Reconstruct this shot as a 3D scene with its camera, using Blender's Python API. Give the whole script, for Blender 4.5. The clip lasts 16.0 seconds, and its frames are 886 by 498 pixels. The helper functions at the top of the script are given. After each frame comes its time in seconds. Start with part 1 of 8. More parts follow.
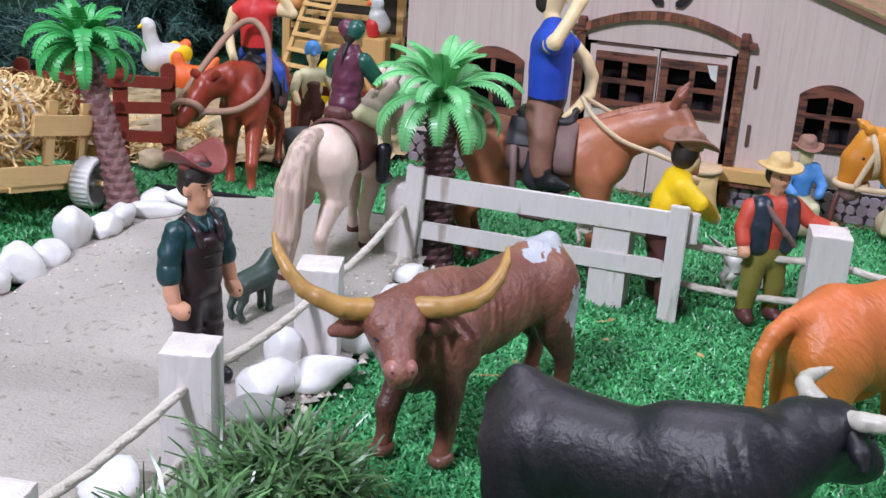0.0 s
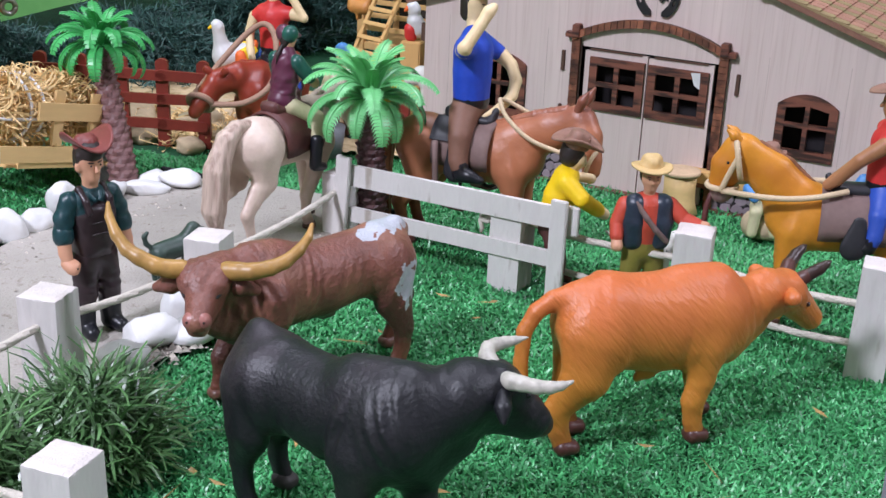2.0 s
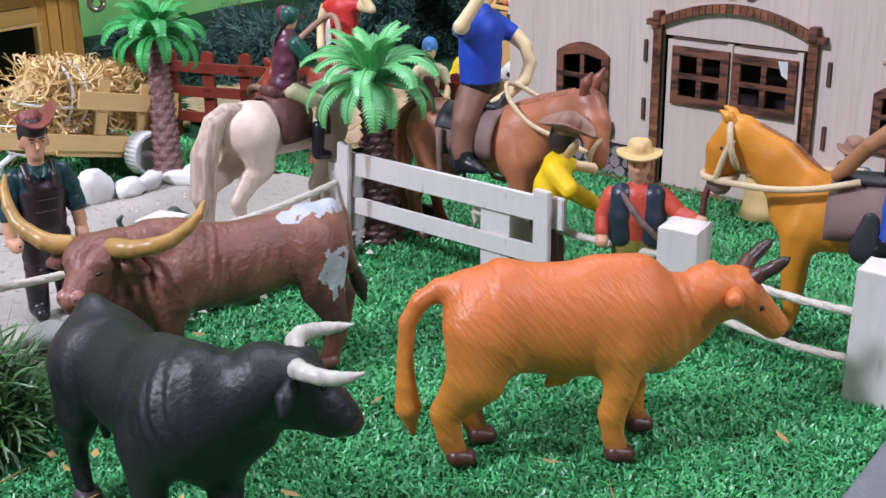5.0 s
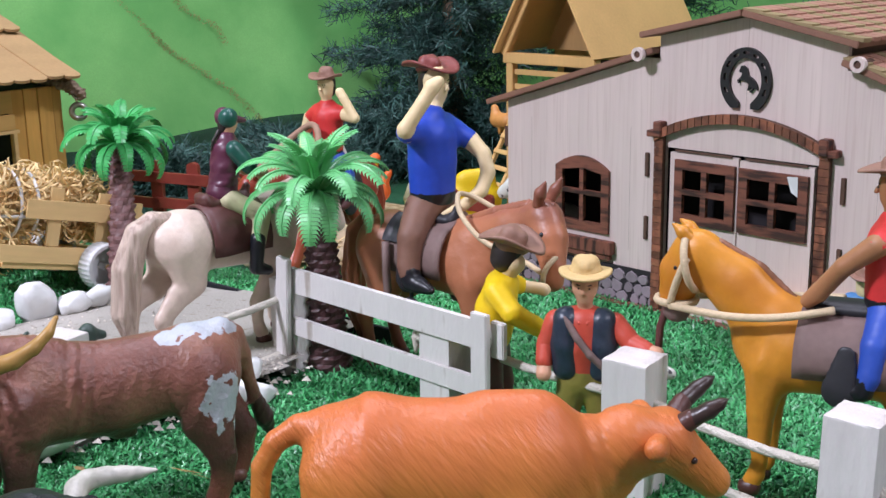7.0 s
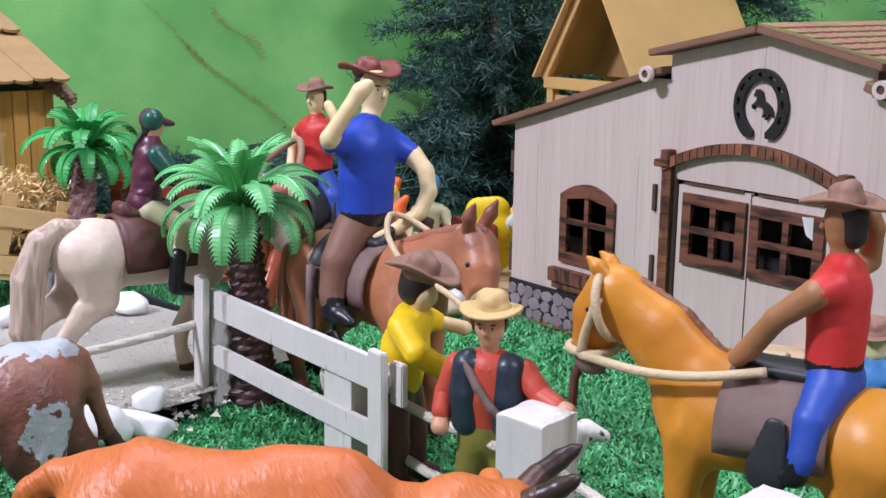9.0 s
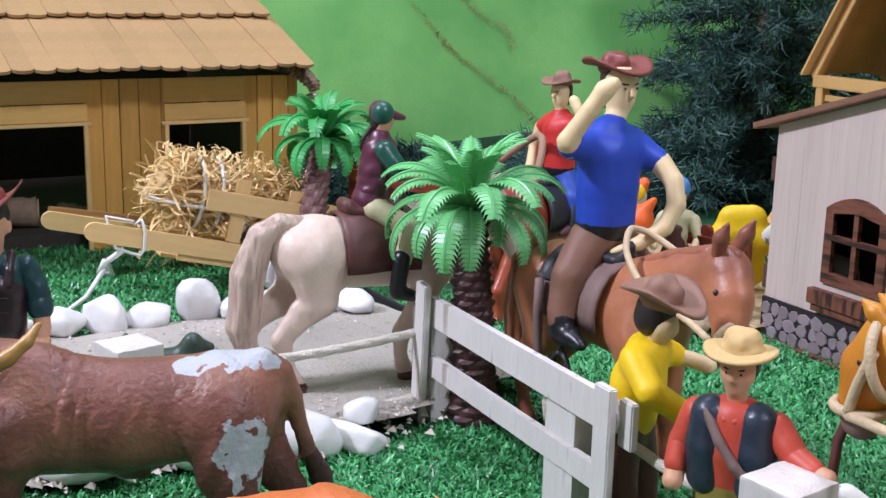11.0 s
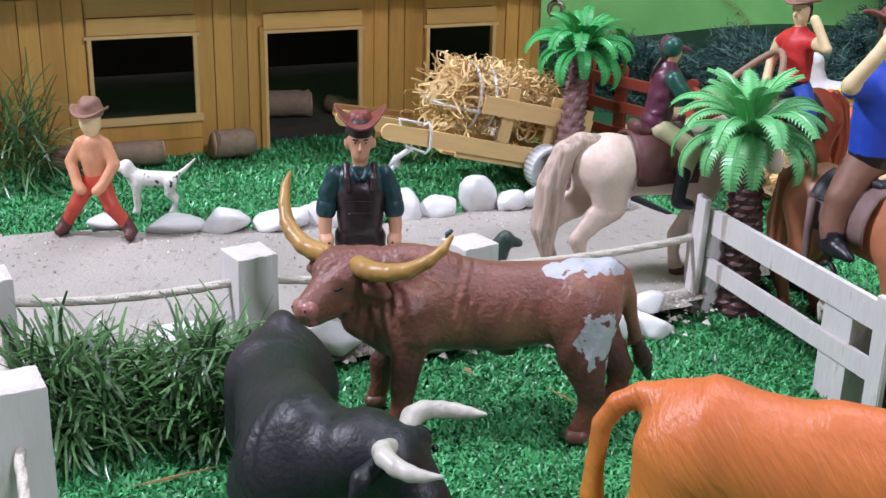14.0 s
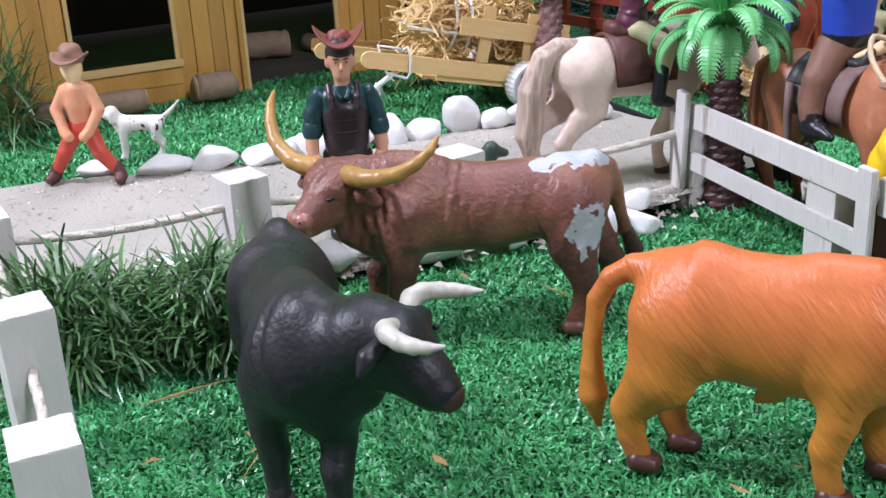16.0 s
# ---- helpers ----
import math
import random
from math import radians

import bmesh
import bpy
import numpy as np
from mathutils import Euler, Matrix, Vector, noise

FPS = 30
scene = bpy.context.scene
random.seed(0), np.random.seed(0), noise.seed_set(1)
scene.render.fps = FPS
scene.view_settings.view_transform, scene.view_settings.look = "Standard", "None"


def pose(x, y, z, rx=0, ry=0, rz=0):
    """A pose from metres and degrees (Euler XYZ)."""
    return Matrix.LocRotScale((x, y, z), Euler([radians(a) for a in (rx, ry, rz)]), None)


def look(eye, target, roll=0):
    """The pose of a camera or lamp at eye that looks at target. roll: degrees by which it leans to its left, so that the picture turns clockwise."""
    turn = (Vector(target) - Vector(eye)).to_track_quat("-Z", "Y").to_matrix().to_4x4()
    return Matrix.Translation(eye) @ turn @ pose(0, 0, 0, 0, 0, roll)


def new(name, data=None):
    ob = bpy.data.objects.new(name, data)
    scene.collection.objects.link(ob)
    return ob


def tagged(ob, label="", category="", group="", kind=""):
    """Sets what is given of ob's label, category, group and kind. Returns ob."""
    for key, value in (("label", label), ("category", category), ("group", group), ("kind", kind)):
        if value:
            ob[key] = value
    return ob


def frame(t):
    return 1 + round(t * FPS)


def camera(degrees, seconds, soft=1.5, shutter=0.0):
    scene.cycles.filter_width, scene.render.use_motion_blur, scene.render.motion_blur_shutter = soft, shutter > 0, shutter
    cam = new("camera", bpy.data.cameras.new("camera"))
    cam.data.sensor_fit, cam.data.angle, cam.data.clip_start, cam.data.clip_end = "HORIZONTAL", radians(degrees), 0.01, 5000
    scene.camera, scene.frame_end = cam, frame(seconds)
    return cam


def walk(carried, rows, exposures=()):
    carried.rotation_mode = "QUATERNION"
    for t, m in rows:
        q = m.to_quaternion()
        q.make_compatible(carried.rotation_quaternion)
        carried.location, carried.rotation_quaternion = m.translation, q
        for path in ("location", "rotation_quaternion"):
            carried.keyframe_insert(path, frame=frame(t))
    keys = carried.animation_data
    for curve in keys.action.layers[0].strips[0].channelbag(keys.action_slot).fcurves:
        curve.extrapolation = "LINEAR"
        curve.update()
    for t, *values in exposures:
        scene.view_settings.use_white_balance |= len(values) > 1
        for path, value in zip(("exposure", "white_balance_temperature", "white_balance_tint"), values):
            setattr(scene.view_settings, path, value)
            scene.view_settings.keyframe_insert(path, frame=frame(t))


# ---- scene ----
cam = camera(40.1, 16.0)
METRES, EYE, TILT, LEAN, TURN = 0.75, 0.201, 0.0, 0.0, 11.5
ROWS = [
    (0.0, 0.0, 0.0, 0.0, 1.27, -20.67, -3.38),
    (0.5, 0.0121, -0.01, 0.0164, 1.37, -20.74, -3.41),
    (1.0, 0.0682, -0.0462, 0.0368, 2.23, -20.81, -3.43),
    (1.5, 0.1402, -0.0652, 0.0415, 5.73, -20.68, -2.66),
    (2.0, 0.1922, -0.0531, 0.0258, 11.98, -21.1, -2.22),
    (2.5, 0.2346, -0.0299, 0.0235, 16.67, -21.37, -1.56),
    (3.0, 0.2657, -0.0275, 0.0033, 19.96, -21.31, -0.77),
    (3.5, 0.2901, -0.0175, -0.0001, 21.9, -21.22, -0.18),
    (4.0, 0.3102, 0.0047, -0.0038, 22.67, -21.01, 0.07),
    (6.5, 0.3658, 0.112, -0.0213, 27.8, -16.15, 1.17),
    (7.0, 0.3757, 0.1442, -0.0338, 28.71, -14.24, 0.88),
    (7.5, 0.3884, 0.1589, -0.0451, 29.89, -13.81, 0.62),
    (8.0, 0.4017, 0.1911, -0.0535, 31.94, -13.1, -0.07),
    (10.5, 0.4069, 0.304, -0.0581, 41.77, -12.61, -1.12),
    (11.0, 0.3836, 0.3027, -0.058, 46.73, -13.23, -1.25),
    (11.5, 0.3504, 0.2841, -0.0336, 50.23, -13.72, -1.26),
    (12.0, 0.3225, 0.2645, -0.0188, 52.34, -14.53, -1.51),
    (12.5, 0.3236, 0.2454, -0.0038, 53.42, -15.8, -2.23),
    (13.0, 0.3497, 0.2237, 0.0122, 53.82, -17.24, -2.6),
    (13.5, 0.383, 0.1996, 0.0092, 53.7, -18.79, -2.34),
    (14.0, 0.4009, 0.1771, -0.006, 53.3, -20.05, -1.25),
    (14.5, 0.4184, 0.1682, -0.022, 52.52, -20.81, 0.48),
    (15.0, 0.4146, 0.1631, -0.0273, 52.07, -21.48, 1.88),
    (15.5, 0.4122, 0.1638, -0.0211, 51.72, -21.94, 2.48),
    (16.0, 0.4148, 0.1668, -0.0236, 51.34, -22.23, 2.76),
]
walk(cam, [(t, pose(0, 0, EYE, TILT, LEAN, TURN) @ pose(METRES * x, METRES * y, METRES * z, 90 + pitch, roll, yaw)) for t, x, y, z, yaw, pitch, roll in ROWS],
     [(0, -0.08), (2, -0.05), (4, 0.0), (8, 0.06), (10.5, 0.03), (11.5, 0.0), (12.5, -0.07), (14, -0.02), (15, 0.1), (16, 0.18)])

# ---------------------------------------------------------------- light
world = bpy.data.worlds.new("room_air")
scene.world = world
world.use_nodes = True
world.node_tree.nodes["Background"].inputs[0].default_value = (0.9, 0.95, 1.0, 1)
world.node_tree.nodes["Background"].inputs[1].default_value = 0.4


def area_lamp(name, x, y, z, sx, sy, watts, target, col=(1.0, 0.97, 0.93)):
    lamp = bpy.data.lights.new(name, "AREA")
    lamp.shape, lamp.size, lamp.size_y, lamp.energy, lamp.color = "RECTANGLE", sx, sy, watts, col
    ob = new(name, lamp)
    ob.matrix_world = look((x, y, z), target)
    return ob


COOL = (0.93, 0.94, 1.15)
area_lamp("room_lamp", 1.60, 0.55, 1.60, 0.30, 0.24, 19.5, (-0.3, 0.45, 0), COOL)
area_lamp("room_lamp", -0.60, -0.90, 1.40, 0.24, 0.16, 39, (-0.1, 0.5, 0), COOL)
area_lamp("room_lamp", -0.35, 0.70, 1.62, 1.1, 0.5, 16, (-0.35, 0.701, 0), COOL)

# ---------------------------------------------------------------- materials


def rgb(h):
    """Linear colour of an sRGB hex code."""
    v = [int(h[i:i + 2], 16) / 255 for i in (0, 2, 4)]
    return tuple(a / 12.92 if a <= 0.04045 else ((a + 0.055) / 1.055) ** 2.4 for a in v)


def ramp_node(nt, stops):
    r = nt.nodes.new("ShaderNodeValToRGB")
    while len(r.color_ramp.elements) < len(stops):
        r.color_ramp.elements.new(0.5)
    for e, (p, c) in zip(r.color_ramp.elements, stops):
        e.position, e.color = p, (*c, 1)
    return r


def material(name, col, rough=0.5, var=0.15, scale=60, fine=500, bump=0.15, bump_scale=None, stretch=(1, 1, 1),
             metal=0.0, spec=0.5, per_object=0.0, per_island=0.0, second=None, second_at=(0.45, 0.62), second_scale=None, coat=0.0, turn=(0, 0, 0)):
    """A painted, wooden or plastic surface: colour that varies at two scales, and fine relief."""
    m = bpy.data.materials.new(name)
    m.use_nodes = True
    nt = m.node_tree
    b = nt.nodes["Principled BSDF"]
    b.inputs["Roughness"].default_value, b.inputs["Metallic"].default_value = rough, metal
    b.inputs["Specular IOR Level"].default_value = spec
    b.inputs["Coat Weight"].default_value = coat
    tc = nt.nodes.new("ShaderNodeTexCoord")
    mp = nt.nodes.new("ShaderNodeMapping")
    mp.inputs["Scale"].default_value = stretch
    if any(turn):
        rot = nt.nodes.new("ShaderNodeMapping")
        rot.inputs["Rotation"].default_value = [radians(q) for q in turn]
        nt.links.new(tc.outputs["Object"], rot.inputs[0])
        nt.links.new(rot.outputs[0], mp.inputs[0])
    else:
        nt.links.new(tc.outputs["Object"], mp.inputs[0])
    n1, n2 = nt.nodes.new("ShaderNodeTexNoise"), nt.nodes.new("ShaderNodeTexNoise")
    for n, s, d in ((n1, scale, 3), (n2, fine, 4)):
        n.inputs["Scale"].default_value, n.inputs["Detail"].default_value = s, d
        nt.links.new(mp.outputs[0], n.inputs["Vector"])
    dark, light = [max(0, c * (1 - var)) for c in col], [min(1, c * (1 + var)) for c in col]
    r = ramp_node(nt, [(0.3, dark), (0.7, light)])
    mix = nt.nodes.new("ShaderNodeMath")
    mix.operation = "MULTIPLY_ADD"
    mix.inputs[1].default_value = 0.6
    nt.links.new(n1.outputs["Fac"], mix.inputs[0])
    half = nt.nodes.new("ShaderNodeMath")
    half.operation = "MULTIPLY"
    half.inputs[1].default_value = 0.4
    nt.links.new(n2.outputs["Fac"], half.inputs[0])
    nt.links.new(half.outputs[0], mix.inputs[2])
    nt.links.new(mix.outputs[0], r.inputs[0])
    out = r.outputs[0]
    if second:
        n3 = nt.nodes.new("ShaderNodeTexNoise")
        n3.inputs["Scale"].default_value, n3.inputs["Detail"].default_value = second_scale or scale * 0.7, 5
        nt.links.new(mp.outputs[0], n3.inputs["Vector"])
        r2 = ramp_node(nt, [(second_at[0], (0, 0, 0)), (second_at[1], (1, 1, 1))])
        nt.links.new(n3.outputs["Fac"], r2.inputs[0])
        mx = nt.nodes.new("ShaderNodeMixRGB")
        nt.links.new(r2.outputs[0], mx.inputs[0])
        nt.links.new(out, mx.inputs[1])
        mx.inputs[2].default_value = (*second, 1)
        out = mx.outputs[0]
    for amount, node, sock in ((per_object, "ShaderNodeObjectInfo", "Random"), (per_island, "ShaderNodeNewGeometry", "Random Per Island")):
        if amount:
            oi = nt.nodes.new(node)
            mr = nt.nodes.new("ShaderNodeMapRange")
            mr.inputs[3].default_value, mr.inputs[4].default_value = 1 - amount, 1 + amount
            nt.links.new(oi.outputs[sock], mr.inputs[0])
            mul = nt.nodes.new("ShaderNodeMixRGB")
            mul.blend_type, mul.inputs[0].default_value = "MULTIPLY", 1
            nt.links.new(out, mul.inputs[1])
            nt.links.new(mr.outputs[0], mul.inputs[2])
            out = mul.outputs[0]
    nt.links.new(out, b.inputs["Base Color"])
    if bump:
        n4 = nt.nodes.new("ShaderNodeTexNoise")
        n4.inputs["Scale"].default_value, n4.inputs["Detail"].default_value = bump_scale or fine, 5
        nt.links.new(mp.outputs[0], n4.inputs["Vector"])
        bp = nt.nodes.new("ShaderNodeBump")
        bp.inputs["Strength"].default_value, bp.inputs["Distance"].default_value = bump, 0.001
        nt.links.new(n4.outputs["Fac"], bp.inputs["Height"])
        nt.links.new(bp.outputs[0], b.inputs["Normal"])
    return m


def gradient_material(name, low, high, z0, z1, foot=None, **kw):
    """Airbrushed toy paint: one colour below, another above, with an uneven border; foot: a third one at the hooves."""
    m = material(name, high, **kw)
    airbrush(m, low, z0, z1)
    if foot:
        airbrush(m, *foot)
    return m


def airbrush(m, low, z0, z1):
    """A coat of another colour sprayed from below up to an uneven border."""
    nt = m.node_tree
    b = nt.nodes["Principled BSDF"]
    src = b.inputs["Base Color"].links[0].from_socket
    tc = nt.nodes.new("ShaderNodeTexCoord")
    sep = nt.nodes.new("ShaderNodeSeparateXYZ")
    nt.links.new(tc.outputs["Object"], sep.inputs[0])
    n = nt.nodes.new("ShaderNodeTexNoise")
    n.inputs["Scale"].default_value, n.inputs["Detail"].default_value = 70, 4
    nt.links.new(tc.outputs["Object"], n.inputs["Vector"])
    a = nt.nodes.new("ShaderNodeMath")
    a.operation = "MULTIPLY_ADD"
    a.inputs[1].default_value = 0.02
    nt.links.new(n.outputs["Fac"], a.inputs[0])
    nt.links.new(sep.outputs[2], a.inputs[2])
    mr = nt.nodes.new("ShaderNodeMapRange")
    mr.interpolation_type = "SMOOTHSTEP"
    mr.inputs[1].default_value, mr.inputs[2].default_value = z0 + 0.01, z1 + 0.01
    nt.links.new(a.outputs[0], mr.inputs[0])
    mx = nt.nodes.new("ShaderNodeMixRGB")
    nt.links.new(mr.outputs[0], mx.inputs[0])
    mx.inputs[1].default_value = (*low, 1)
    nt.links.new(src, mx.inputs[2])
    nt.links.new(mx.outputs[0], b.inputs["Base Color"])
    return m


def add_patches(m, spots, col, edge=0.0035):
    """Blotches of paint with ragged edges at given places of the toy (metres in its own frame)."""
    nt = m.node_tree
    b = nt.nodes["Principled BSDF"]
    src = b.inputs["Base Color"].links[0].from_socket
    tc = nt.nodes.new("ShaderNodeTexCoord")
    n = nt.nodes.new("ShaderNodeTexNoise")
    n.inputs["Scale"].default_value, n.inputs["Detail"].default_value, n.inputs["Roughness"].default_value = 170, 3, 0.6
    nt.links.new(tc.outputs["Object"], n.inputs["Vector"])
    for place, radius, squash in spots:
        mp = nt.nodes.new("ShaderNodeMapping")
        mp.vector_type = "TEXTURE"
        mp.inputs["Location"].default_value = place
        mp.inputs["Scale"].default_value = [radius * s for s in squash]
        nt.links.new(tc.outputs["Object"], mp.inputs[0])
        ln = nt.nodes.new("ShaderNodeVectorMath")
        ln.operation = "LENGTH"
        nt.links.new(mp.outputs[0], ln.inputs[0])
        a = nt.nodes.new("ShaderNodeMath")
        a.operation = "MULTIPLY_ADD"
        a.inputs[1].default_value = 2.4
        nt.links.new(n.outputs["Fac"], a.inputs[0])
        nt.links.new(ln.outputs["Value"], a.inputs[2])
        mr = nt.nodes.new("ShaderNodeMapRange")
        mr.inputs[1].default_value, mr.inputs[2].default_value = 2.14, 2.22
        mr.inputs[3].default_value, mr.inputs[4].default_value = 1, 0
        nt.links.new(a.outputs[0], mr.inputs[0])
        mx = nt.nodes.new("ShaderNodeMixRGB")
        nt.links.new(mr.outputs[0], mx.inputs[0])
        nt.links.new(src, mx.inputs[1])
        mx.inputs[2].default_value = (*col, 1)
        src = mx.outputs[0]
    nt.links.new(src, b.inputs["Base Color"])
    return m


MAT = {}
MAT["turf"] = material("turf", rgb("489c60"), 0.36, 0.25, 40, 300, 0.0, per_island=0.45, spec=0.5)
MAT["turf_back"] = material("turf_backing", rgb("0e4a2a"), 0.9, 0.3, 60, 600, 0.6)
MAT["bush"] = material("bush_blade", rgb("4b7042"), 0.33, 0.25, 60, 400, 0.0, per_island=0.6, spec=0.6)
MAT["pine"] = material("pine_needle", rgb("34544e"), 0.6, 0.3, 20, 200, 0.0, per_island=0.6)
MAT["sand"] = material("cement_path", rgb("a8a29a"), 0.9, 0.16, 22, 1500, 1.0, 700, second=rgb("8f877c"), second_at=(0.60, 0.70), second_scale=240)
MAT["white_wood"] = material("white_painted_wood", rgb("d4cfcc"), 0.55, 0.06, 60, 700, 0.7, 260, stretch=(1, 1, 0.25), second=rgb("aaa096"), second_at=(0.6, 0.7), second_scale=120)
MAT["raw_wood"] = material("raw_wood_grain", rgb("d6cec9"), 0.8, 0.1, 200, 1500, 0.6)
MAT["rope"] = material("cotton_rope", rgb("cbc4b8"), 0.95, 0.12, 300, 1500, 0.8, 1200)
MAT["stone"] = material("white_pebble", rgb("d9d9d8"), 0.5, 0.05, 40, 400, 0.5, 160, second=rgb("cfcbc6"), second_at=(0.55, 0.8), second_scale=60, per_object=0.05)
MAT["grey_edge"] = material("grey_tape", rgb("6d7074"), 0.45, 0.15, 50, 600, 0.3)
MAT["dark_cloth"] = material("dark_cloth", rgb("1d1e22"), 0.9, 0.2, 30, 800, 0.3)
MAT["stick"] = material("craft_stick_wood", rgb("d2a055"), 0.45, 0.16, 30, 500, 0.2, 300, stretch=(1, 1, 0.12), per_object=0.2, second=rgb("ad7835"), second_at=(0.48, 0.8))
MAT["lintel_stick"] = material("yellowish_craft_stick", rgb("d6ab66"), 0.55, 0.12, 30, 500, 0.2, 300, stretch=(0.12, 1, 1), per_object=0.1, second=rgb("bd8f4c"), second_at=(0.5, 0.8))
MAT["shingle"] = material("shingle_wood", rgb("a5835a"), 0.65, 0.15, 30, 400, 0.3, 300, stretch=(1, 0.12, 1), per_object=0.07, second=rgb("8a6a46"), second_at=(0.45, 0.8))
MAT["pale_stick"] = material("pale_craft_stick", rgb("e2bd83"), 0.6, 0.1, 30, 500, 0.2, 300, stretch=(0.12, 1, 1), per_object=0.08)
MAT["hay"] = material("wood_wool", rgb("e0c088"), 0.6, 0.15, 60, 400, 0.0, per_island=0.25)
MAT["log"] = material("bark_log", rgb("8a7462"), 0.9, 0.3, 60, 300, 0.9, 150)
MAT["log_end"] = material("log_end", rgb("c2a685"), 0.85, 0.15, 100, 500, 0.4)
MAT["barn_wall"] = material("whitewashed_board", rgb("d4c1bb"), 0.6, 0.09, 40, 300, 0.1, 200, stretch=(1, 1, 0.03), second=rgb("c4ada6"), second_at=(0.5, 0.85), second_scale=800)
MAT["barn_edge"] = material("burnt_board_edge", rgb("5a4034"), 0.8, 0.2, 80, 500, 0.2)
MAT["barn_trim"] = material("reddish_brown_trim", rgb("7c4a3a"), 0.6, 0.2, 200, 600, 0.15, 200, second=rgb("38211b"), second_at=(0.46, 0.6), second_scale=300, stretch=(1, 1, 0.15))
MAT["barn_trim_v"] = material("reddish_brown_post", rgb("7c4a3a"), 0.6, 0.2, 200, 600, 0.15, 200, second=rgb("38211b"), second_at=(0.46, 0.6), second_scale=300, stretch=(0.15, 1, 1))
MAT["barn_brick"] = material("printed_brick", rgb("83503a"), 0.6, 0.25, 150, 600, 0.15, 200, second=rgb("4a2a20"), second_at=(0.5, 0.7), second_scale=120, per_object=0.45)
MAT["barn_line"] = material("faint_board_joint", rgb("b09d97"), 0.7, 0.1, 80, 500, 0.1)
MAT["barn_roof"] = material("red_roof_shingle", rgb("a67866"), 0.65, 0.15, 60, 400, 0.2, 300, per_object=0.1)
MAT["barn_roof_olive"] = material("olive_roof_shingle", rgb("94805c"), 0.65, 0.15, 60, 400, 0.2, 300, per_object=0.1)
MAT["rust"] = material("rust_red_shirt", rgb("8a3a30"), 0.5, 0.12, 90, 500, 0.15, 150)
# Coop plywood darkened for the recessed gable's shade; also the trough's own brown.
MAT["gable"] = material("shaded_plywood", rgb("a07c4c"), 0.7, 0.12, 30, 400, 0.15, 300, stretch=(1, 1, 0.15))
MAT["barn_stone"] = material("printed_cobble", rgb("8d7f86"), 0.6, 0.2, 60, 300, 0.15, per_object=0.2)
# Dark of the cobble joints, also used as shade behind the barn windows.
MAT["barn_gap"] = material("mortar_and_inside_shade", rgb("241f22"), 0.8, 0.2, 60, 300, 0.1)
MAT["black"] = material("black_paint", rgb("1c1b1d"), 0.5, 0.2, 60, 300, 0.05)
MAT["red_fence"] = material("red_brown_plastic", rgb("7d2f24"), 0.5, 0.12, 60, 500, 0.2, 200)
MAT["hill"] = material("green_felt", rgb("80c06e"), 0.95, 0.14, 7, 700, 0.3, 900, second=rgb("66aa5c"), second_at=(0.40, 0.64), second_scale=14)
MAT["hill_mark"] = material("dry_earth_mark", rgb("93965c"), 0.95, 0.15, 100, 600, 0.3, per_island=0.15)
MAT["coop"] = material("pale_plywood", rgb("cfa56a"), 0.6, 0.1, 30, 400, 0.15, 300, stretch=(1, 1, 0.15))
MAT["wall"] = material("plain_wall_paint", rgb("d4d2cc"), 0.9, 0.04, 2, 60, 0.1)
MAT["floor"] = material("grey_floor", rgb("77736e"), 0.6, 0.1, 3, 60, 0.1)
MAT["skin"] = material("toy_skin", rgb("cf9a7c"), 0.5, 0.08, 90, 500, 0.08)
MAT["clay_skin"] = material("clay_skin", rgb("e6cda0"), 0.5, 0.07, 90, 500, 0.15, 150)
MAT["tan_skin"] = material("clay_tan_skin", rgb("a2704c"), 0.5, 0.1, 90, 500, 0.15, 150)
MAT["kid_skin"] = material("clay_pink_skin", rgb("d89a74"), 0.5, 0.1, 90, 500, 0.15, 150)
MAT["hair"] = material("dark_hair", rgb("2a211f"), 0.5, 0.2, 100, 500, 0.2)
MAT["maroon"] = material("maroon_hat", rgb("7d3d38"), 0.5, 0.15, 90, 500, 0.15, 200)
MAT["brown_hat"] = material("brown_clay_hat", rgb("8c6858"), 0.6, 0.12, 90, 500, 0.15, 200)
MAT["straw"] = material("straw_hat", rgb("cdaf78"), 0.6, 0.1, 90, 600, 0.3, 500)
MAT["teal"] = material("teal_check_shirt", rgb("183c41"), 0.4, 0.3, 250, 500, 0.15, 200)
MAT["overall"] = material("dark_overall", rgb("2f2226"), 0.35, 0.2, 90, 500, 0.2, 150)
MAT["boot"] = material("black_boot", rgb("191a20"), 0.35, 0.2, 90, 500, 0.1)
MAT["blue"] = material("blue_clay", rgb("2447b8"), 0.5, 0.1, 90, 500, 0.15, 150)
MAT["dark_blue"] = material("dark_blue_clay", rgb("2c4fae"), 0.5, 0.1, 90, 500, 0.15, 150)
MAT["red"] = material("red_clay", rgb("cf3434"), 0.5, 0.1, 90, 500, 0.15, 150)
MAT["yellow"] = material("yellow_clay", rgb("ecc617"), 0.5, 0.08, 90, 500, 0.12, 150)
MAT["brown_clay"] = material("brown_clay", rgb("7b5747"), 0.6, 0.12, 90, 500, 0.15, 150)
MAT["orange_shirt"] = material("orange_red_shirt", rgb("c04a38"), 0.5, 0.1, 90, 500, 0.15, 150)
MAT["navy"] = material("navy_vest", rgb("2a3442"), 0.35, 0.3, 200, 700, 0.3, 300)
MAT["olive"] = material("olive_trousers", rgb("7d7434"), 0.5, 0.15, 90, 500, 0.15, 150)
MAT["purple"] = material("purple_vest", rgb("5b2b40"), 0.35, 0.2, 90, 500, 0.15, 150)
MAT["green_sleeve"] = material("green_sleeve", rgb("1d5247"), 0.35, 0.2, 90, 500, 0.15, 150)
